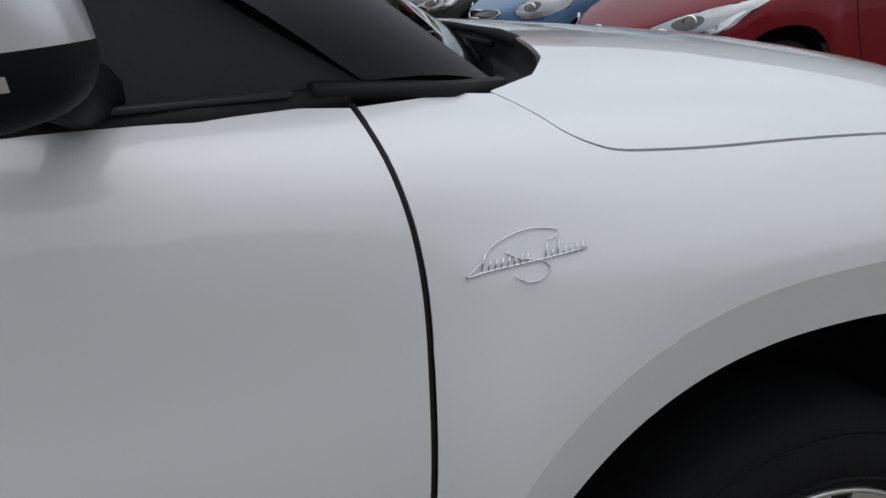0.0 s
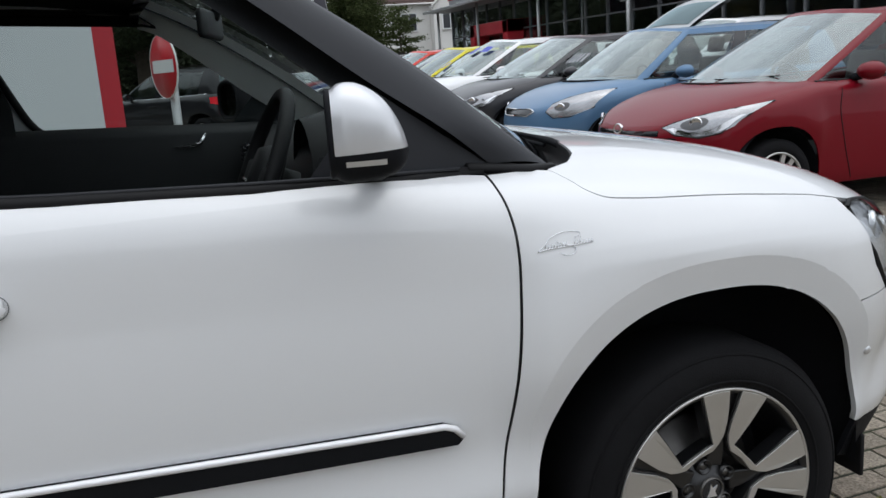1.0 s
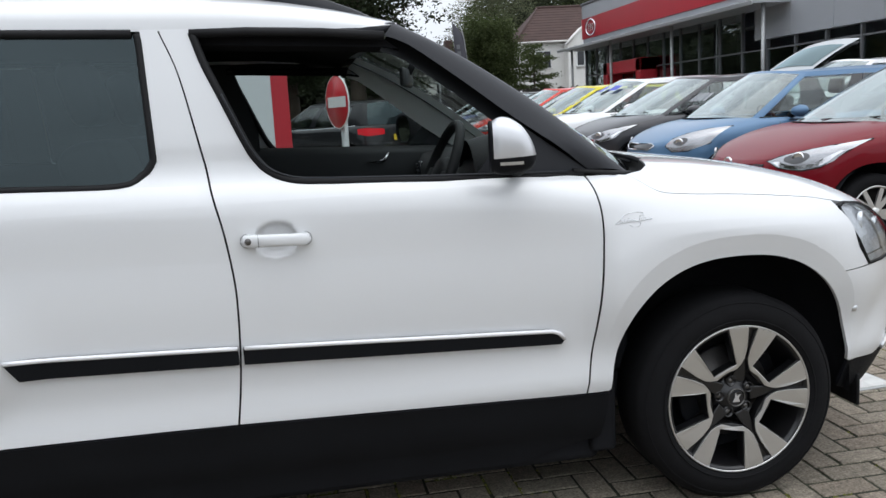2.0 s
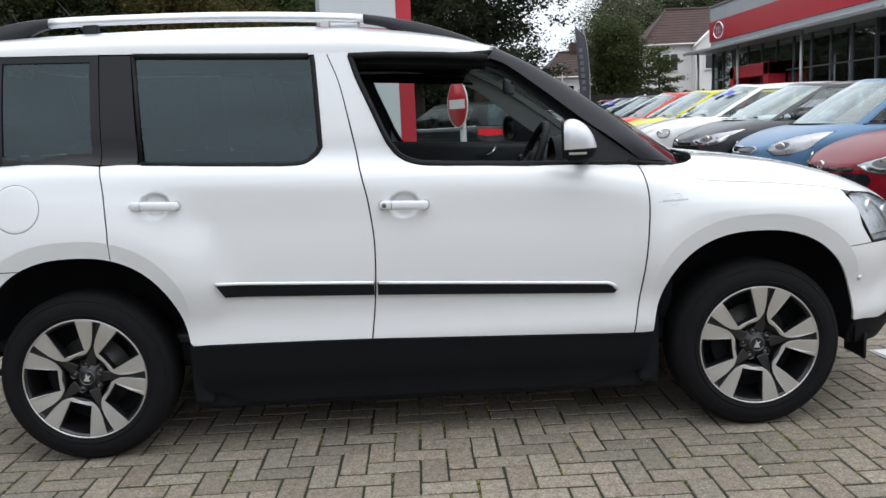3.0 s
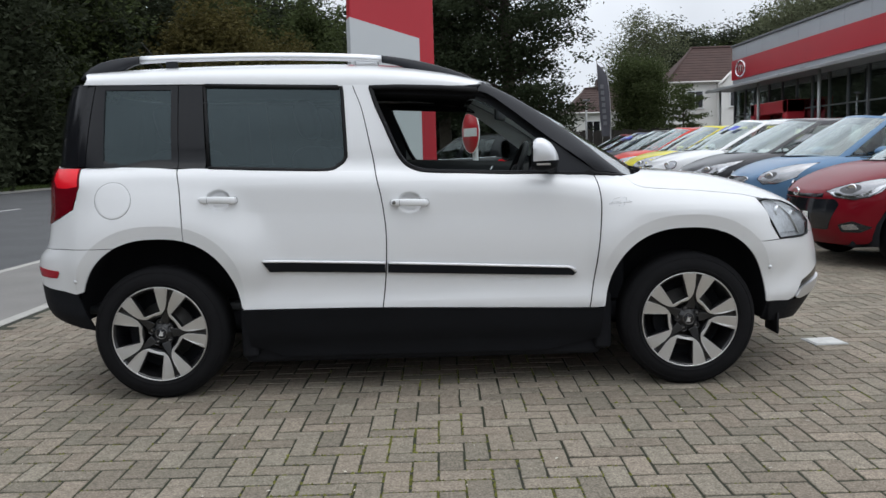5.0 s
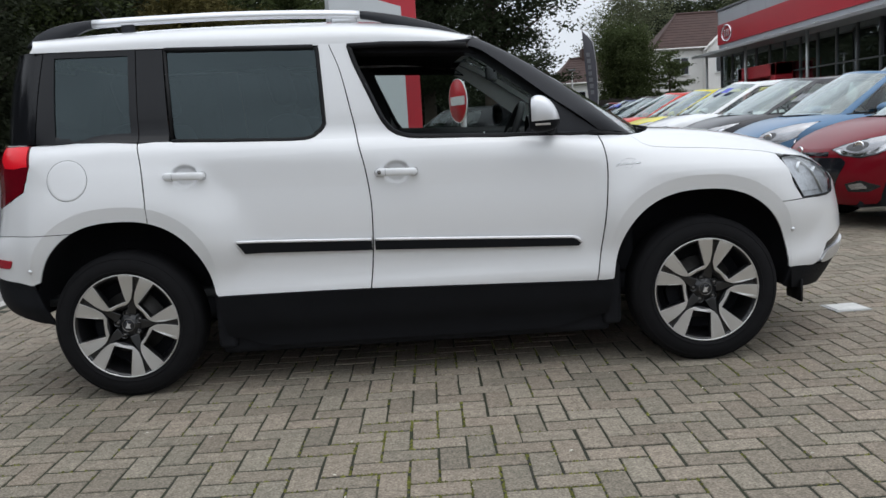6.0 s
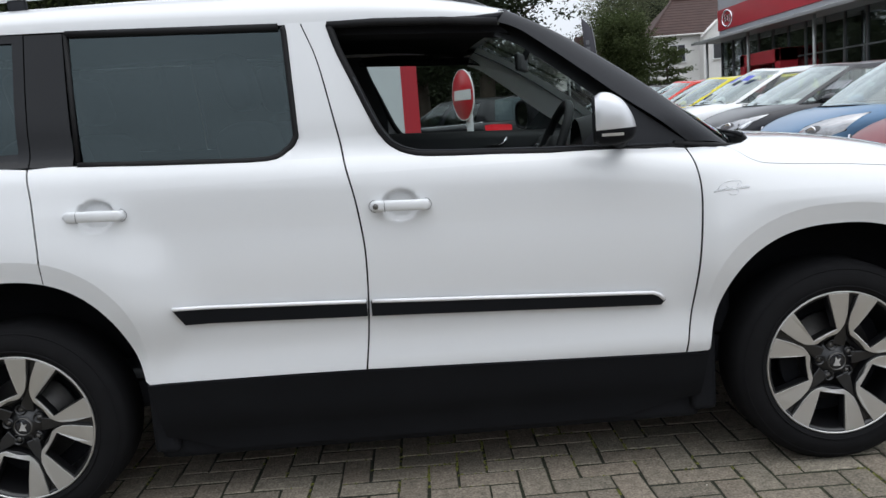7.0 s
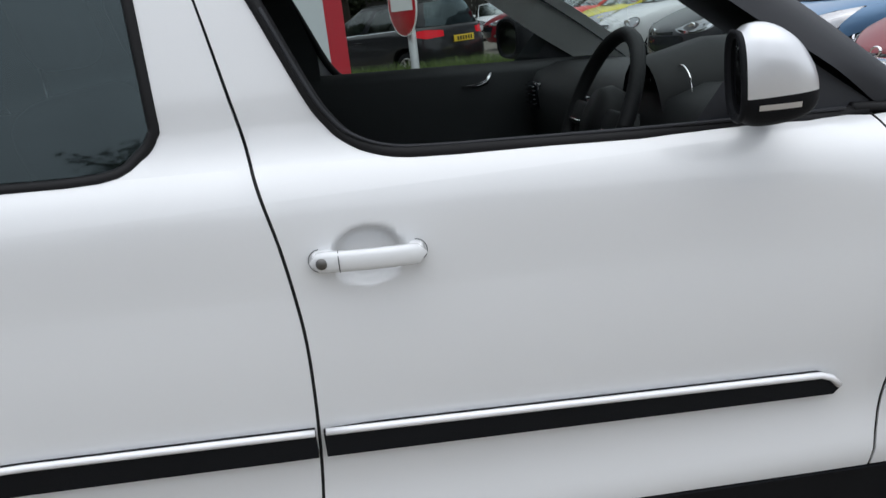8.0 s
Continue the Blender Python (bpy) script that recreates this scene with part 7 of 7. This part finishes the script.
# ---- trees ----
def leaf_mass(spots, size, per, spread, rng, flat=0.0):
    """Many small leaf blades round the given spots, as one mesh."""
    n = len(spots) * per
    c = np.repeat(np.array(spots), per, axis=0) + rng.normal(0, 1, (n, 3)) * np.array([spread, spread, spread * (0.35 if flat else 0.8)])
    a = rng.normal(0, 1, (n, 3))
    a[:, 2] *= 0.5
    a /= np.linalg.norm(a, axis=1)[:, None]
    b = np.cross(a, rng.normal(0, 1, (n, 3)))
    b /= np.linalg.norm(b, axis=1)[:, None]
    s = (size * rng.uniform(0.6, 1.4, n))[:, None]
    v = np.stack([c - a * s, c + b * s * 0.42, c + a * s, c - b * s * 0.42], axis=1).reshape(-1, 3)
    me = bpy.data.meshes.new("leaves")
    me.from_pydata(v.tolist(), [], [(4 * k, 4 * k + 1, 4 * k + 2, 4 * k + 3) for k in range(n)])
    return me


def limbs(rng, height, spread, count, base, thick):
    """Trunk and limbs as one tapered mesh; returns it and the limbs' tips."""
    trunk = [(0, 0, -0.1)]
    x = y = 0.0
    for k in range(1, 7):
        x += rng.normal(0, 0.04 * height / 8)
        y += rng.normal(0, 0.04 * height / 8)
        trunk.append((x, y, height * 0.92 * k / 6))
    bms = [tube(spline(trunk, 3), [thick * (1 - 0.88 * k / 18) for k in range(19)], 9)]
    tips = []
    for k in range(count):
        t = base + (0.95 - base) * (k + rng.uniform(0, 0.8)) / count
        i = min(5, int(t * 6))
        p0 = Vector(trunk[i]).lerp(Vector(trunk[i + 1]), t * 6 - i)
        ang = k * 2.4 + rng.uniform(-0.4, 0.4)
        reach = spread * (1.15 - 0.75 * abs(t - 0.55)) * rng.uniform(0.7, 1.1) * (1.0 if t < 0.8 else 0.6)
        out = Vector((math.cos(ang), math.sin(ang), 0))
        p1 = p0 + out * reach * 0.5 + Vector((0, 0, reach * 0.25))
        p2 = p0 + out * reach + Vector((0, 0, reach * rng.uniform(0.15, 0.6)))
        r = thick * 0.34 * (1 - 0.6 * t)
        bms.append(tube(spline([p0, p1, p2], 3), [r * (1 - 0.8 * q / 6) for q in range(7)], 6))
        tips += [p0.lerp(p1, 0.7), p1, p1.lerp(p2, 0.5), p2]
    tips.append(Vector(trunk[-1]))
    return join(*bms), tips


def tree_kind(label, seed, height, spread, leaf, size, count=22, per=55, base=0.25, thick=0.28, clumps=5, fuzz=0.55, flat=False, droop=0.0):
    rng = np.random.default_rng(seed)
    t = thing("tree", label, "tree", None, "trees round the forecourt")
    wood, tips = limbs(rng, height, spread, count, base, thick)
    part("trunk", wood, M_BARK, t)
    spots = []
    for p in tips:
        for k in range(clumps):
            q = Vector(rng.normal(0, fuzz, 3))
            if flat:
                q.z = q.z * 0.3 - droop * abs(q.x + q.y) * 0.4
            spots.append(tuple(p + q))
    me = leaf_mass(spots, size, per, fuzz * 0.55, rng, flat)
    me.materials.append(leaf)
    part("crown", me, leaf, t)
    return t


def plant(kind, x, y, s=1.0, turn=0.0, z=-0.1):
    return copy_thing(kind, pose(x, y, z, 0, 0, turn) @ Matrix.Scale(s, 4))


oak = tree_kind("broad dark green tree at the roadside wood", 1, 13.0, 4.6, M_LEAF_DARK, 0.175, 26, 35, 0.10, 0.35, 6, 0.85)
oak.matrix_world = pose(-22.5, 40, -0.1)
ash = tree_kind("tall dark green tree at the roadside wood", 2, 15.0, 4.0, M_LEAF_MID, 0.175, 26, 34, 0.12, 0.3, 6, 0.8)
ash.matrix_world = pose(-14.5, 58, -0.1)
gold = tree_kind("yellowing leafy tree at the roadside wood", 3, 11.0, 3.4, M_LEAF_GOLD, 0.15, 24, 42, 0.12, 0.25, 6, 0.75)
gold.matrix_world = pose(-13.0, 50, -0.1)
cedar = tree_kind("large dark cedar with layered branches", 4, 17.0, 3.3, M_NEEDLE, 0.10, 34, 70, 0.16, 0.42, 6, 0.75, True, 0.3)
cedar.matrix_world = pose(4.6, 36, -0.1)
maple = tree_kind("rounded green tree by the fence", 5, 8.6, 1.9, M_LEAF_MID, 0.10, 26, 70, 0.20, 0.2, 6, 0.6)
maple.matrix_world = pose(13.5, 47.5, -0.1) @ Matrix.Scale(0.80, 4)
birch = tree_kind("tall thin-leaved birch behind the houses", 6, 14.5, 3.2, M_LEAF_PALE, 0.12, 28, 34, 0.22, 0.22, 6, 0.75)
birch.matrix_world = pose(20.3, 74, -0.1) @ Matrix.Scale(0.94, 4)
pine = tree_kind("small dark conifer in front of the white house", 7, 5.6, 1.3, M_LEAF_MID, 0.09, 24, 16, 0.12, 0.12, 4, 0.26, True, 0.3)
pine.matrix_world = pose(16.9, 50, -0.1)
shrub = tree_kind("dense dark green roadside shrub", 8, 3.2, 2.4, M_LEAF_DARK, 0.155, 20, 23, 0.02, 0.1, 6, 0.6)
shrub.matrix_world = pose(-21.3, 34.5, -0.1)

ROADSIDE_WOOD = [(oak, -26, 33, 1.1, 40), (ash, -21.5, 47, 1.0, 100), (oak, -19, 52, 1.05, 200), (gold, -17.0, 56, 0.9, 250), (oak, -12, 66, 1.15, 300), (ash, -8.5, 62, 0.9, 30), (oak, -5.5, 70, 1.0, 130), (ash, -30, 42, 1.1, 10), (oak, -27, 50, 1.2, 70), (oak, -17, 64, 1.2, 160), (ash, -3, 74, 0.9, 60), (gold, -9.5, 56, 0.85, 140), (oak, 0.5, 66, 1.0, 20), (ash, -24, 56, 1.25, 290), (oak, -32, 30, 1.1, 220), (ash, -27, 24, 1.0, 310), (oak, -24, 16, 1.0, 80)]
TREES_BEHIND = [(cedar, 1.6, 40, 0.9, 140), (oak, 26.4, 84, 1.0, 20), (ash, 29.3, 86, 0.90, 120), (oak, 32.6, 85, 1.02, 260), (oak, 22.5, 88, 0.8, 80), (birch, 36, 80, 1.15, 10), (birch, 39.5, 82, 1.25, 90), (birch, 43, 80, 1.3, 170), (ash, 37, 90, 1.05, 60), (birch, 47, 78, 1.3, 230), (ash, 42, 92, 1.2, 100), (oak, 47, 90, 1.35, 150), (ash, 53, 86, 1.3, 30)]
screen_tree = tree_kind("dark leafy tree across the road", 9, 12.5, 4.4, M_LEAF_DARK, 0.46, 22, 15, 0.05, 0.3, 6, 0.9)
screen_tree.matrix_world = pose(-26, 8, -0.1)
FAR_TREES = [(screen_tree, -26 - 2.0 * math.sin(1.9 * k), 8 - 6.0 * k, 0.86 + 0.12 * math.sin(2.7 * k), 55 * k) for k in range(1, 9)]
# unseen shrubs added behind the camera, as a dark horizon for reflections
UNSEEN_HEDGE = [(shrub, -7, -42, 1.5, 50), (shrub, 0, -42, 1.3, 110), (shrub, 8, -40, 1.5, 180), (shrub, 16, -40, 1.4, 260), (shrub, 24, -41, 1.5, 20)]
ROADSIDE_SHRUBS = [(shrub, -23, 38, 1.2, 50), (shrub, -21.5, 42.5, 1.1, 120), (shrub, -20.6, 47, 1.1, 200), (shrub, -19.5, 52, 1.3, 260), (shrub, -17, 63, 1.4, 0), (shrub, -12, 64, 1.4, 90), (shrub, -7, 65, 1.4, 180), (shrub, -25.5, 31, 1.2, 20), (shrub, -2, 66, 1.4, 40), (shrub, 2.5, 52, 1.2, 100), (shrub, 6.5, 49, 1.1, 10), (shrub, -15, 65, 1.5, 60), (shrub, -9.5, 66, 1.5, 140)]
for kind, x, y, s, turn in ROADSIDE_WOOD + TREES_BEHIND + FAR_TREES + UNSEEN_HEDGE + ROADSIDE_SHRUBS:
    plant(kind, x, y, s, turn)


# ---- grass bed below the pylon, and the verge's tufts ----
def blades(x0, x1, y0, y1, n, tall, z0, seed):
    rng = np.random.default_rng(seed)
    c = np.stack([rng.uniform(x0, x1, n), rng.uniform(y0, y1, n), np.full(n, z0)], 1)
    a = rng.uniform(0, 2 * math.pi, n)
    w = np.stack([np.cos(a), np.sin(a), 0 * a], 1) * 0.012
    h = rng.uniform(0.5, 1.2, n) * tall
    tip = c + np.stack([rng.normal(0, 0.35, n) * h, rng.normal(0, 0.35, n) * h, h], 1)
    me = bpy.data.meshes.new("grass_blades")
    v = np.stack([c - w, c + w, tip], 1).reshape(-1, 3)
    me.from_pydata(v.tolist(), [], [(3 * k, 3 * k + 1, 3 * k + 2) for k in range(n)])
    me.materials.append(M_GRASS)
    return me


bed = part("planting_bed", box(-1.2, 4.2, 10.2, 12.6, -0.012, 0.32, 0.06), M_SOIL, None)
tagged(bed, "raised grassy bed behind the pylon sign", "planting bed", kind="structure")
tagged(new("grass", blades(-1.2, 4.2, 10.2, 12.6, 9000, 0.26, 0.31, 11)), "pale green uncut grass on the raised bed", "grass", kind="stuff")
tagged(new("verge_grass", blades(-22.5, -19.0, 20, 60, 16000, 0.22, -0.02, 12)), "short rough grass along the road", "grass", kind="stuff")
# ---- block paving, laid herringbone; the blocks by the white car are parts, the rest is joined ----
def block_mesh(long_x):
    b = box(-0.0940 if long_x else -0.0447, 0.0940 if long_x else 0.0447, -0.0431 if long_x else -0.0924, 0.0431 if long_x else 0.0924, -0.03, 0.0)
    top = [e for e in b.edges if all(v.co.z > -0.001 for v in e.verts)]
    bmesh.ops.bevel(b, geom=top, offset=0.0022, segments=1, affect="EDGES")
    return finish(b, "paving_block", M_BRICK, False)


PITCH = 0.0985
paving = thing("block_paving", "grey-brown herringbone block paving with mossy joints", "paving", kind="structure")
KINDS = (block_mesh(True), block_mesh(False))
rng = np.random.default_rng(5)
base_v = [np.array([v.co for v in k.vertices]) for k in KINDS]
base_f = [[tuple(p.vertices) for p in k.polygons] for k in KINDS]
all_v, all_f, count, total = [], [], 0, 0
X0, Y0 = 1.252, -1.73
for i in range(-36, 152):
    for j in range(-84, 222):
        # a cell (i, j) starts a lying block where (i - j) % 4 == 0 and a standing one where (i - j) % 4 == 3
        r = (i - j) % 4
        if r == 0:
            cx, cy, kind = X0 + (i + 1) * PITCH, Y0 + (j + 0.5) * PITCH, 0
        elif r == 3:
            cx, cy, kind = X0 + (i + 0.5) * PITCH, Y0 + (j + 1.0) * PITCH, 1
        else:
            continue
        if cx - (0.094 if kind == 0 else 0.045) < -1.862 or cx > 15.9 or cy < -9.8 or cy > 19.9:
            continue
        tilt = rng.normal(0, 0.28, 2)
        m = pose(cx + rng.normal(0, 0.0012), cy + rng.normal(0, 0.0012), rng.normal(0.0, 0.0007), tilt[0], tilt[1], rng.normal(0, 0.8))
        if 0.45 < cx < 2.25 and -2.35 < cy < -0.72 and count < 298:
            ob = new("paving_block", KINDS[kind])
            ob.parent = paving
            ob.matrix_basis = m
            count += 1
        else:
            mm = np.array(m)
            all_v.append(base_v[kind] @ mm[:3, :3].T + mm[:3, 3])
            all_f += [tuple(q + total for q in f) for f in base_f[kind]]
            total += len(base_v[kind])
rest = bpy.data.meshes.new("paving_blocks")
rest.from_pydata(np.concatenate(all_v).tolist(), [], all_f)
rest.materials.append(M_BRICK)
ob = new("paving_blocks", rest)
ob.parent = paving
ob["kind"] = "stuff"

# moss in the joints and a little pale litter
tuft_v, tuft_f = [], []
for i in range(-30, 42):
    for j in range(-28, 26):
        x0, y0 = X0 + (i + 1) * PITCH, Y0 + (j + 1) * PITCH
        if not -1.75 < x0 < 5.0:
            continue
        patch = noise.noise(Vector((x0 * 0.9, y0 * 0.9, 4.1))) + 0.5 * noise.noise(Vector((x0 * 3.1, y0 * 3.1, 1.7)))
        green = smoothstep(-0.15, 0.55, patch + 0.30 * smoothstep(-1.2, -2.4, y0) - 0.12)
        for across in (True, False):
            if (i - j) % 4 == (0 if across else 3) or rng.uniform() > 0.16 + 0.66 * green:
                continue
            for _ in range(int(3 + 11 * green * rng.uniform(0.4, 1))):
                along, off = rng.uniform(-0.5, 0.5) * PITCH, rng.normal(0, 0.0022)
                px, py = (x0 + off, y0 - PITCH / 2 + along) if across else (x0 - PITCH / 2 + along, y0 + off)
                w, h, n0 = rng.uniform(0.005, 0.0105), rng.uniform(0.002, 0.0075), len(tuft_v)
                tuft_v += [(px - w, py, -0.0045), (px, py - w, -0.0045), (px + w, py, -0.0045), (px, py + w, -0.0045), (px + rng.normal(0, 0.002), py, -0.0025 + h)]
                tuft_f += [(n0, n0 + 1, n0 + 4), (n0 + 1, n0 + 2, n0 + 4), (n0 + 2, n0 + 3, n0 + 4), (n0 + 3, n0, n0 + 4)]
moss = bpy.data.meshes.new("joint_moss")
moss.from_pydata(tuft_v, [], tuft_f)
moss.materials.append(M_MOSS)
tagged(new("joint_moss", moss), "small green moss tufts in the paving joints", "moss", kind="stuff")
bit_v, bit_f = [], []
for _ in range(90):
    px, py, a, w = rng.uniform(-1.5, 4.5), rng.uniform(-3.6, -0.9), rng.uniform(0, 6.28), rng.uniform(0.003, 0.011)
    n0 = len(bit_v)
    ux, uy = math.cos(a) * w, math.sin(a) * w
    bit_v += [(px - ux, py - uy, 0.002), (px + uy * 0.5, py - ux * 0.5, 0.003), (px + ux, py + uy, 0.002), (px - uy * 0.5, py + ux * 0.5, 0.003), (px, py, 0.006)]
    bit_f += [(n0, n0 + 1, n0 + 4), (n0 + 1, n0 + 2, n0 + 4), (n0 + 2, n0 + 3, n0 + 4), (n0 + 3, n0, n0 + 4)]
bits = bpy.data.meshes.new("litter")
bits.from_pydata(bit_v, [], bit_f)
bits.materials.append(M_LITTER)
tagged(new("litter", bits), "tiny pale leaf bits and grit on the paving", "litter", kind="stuff")
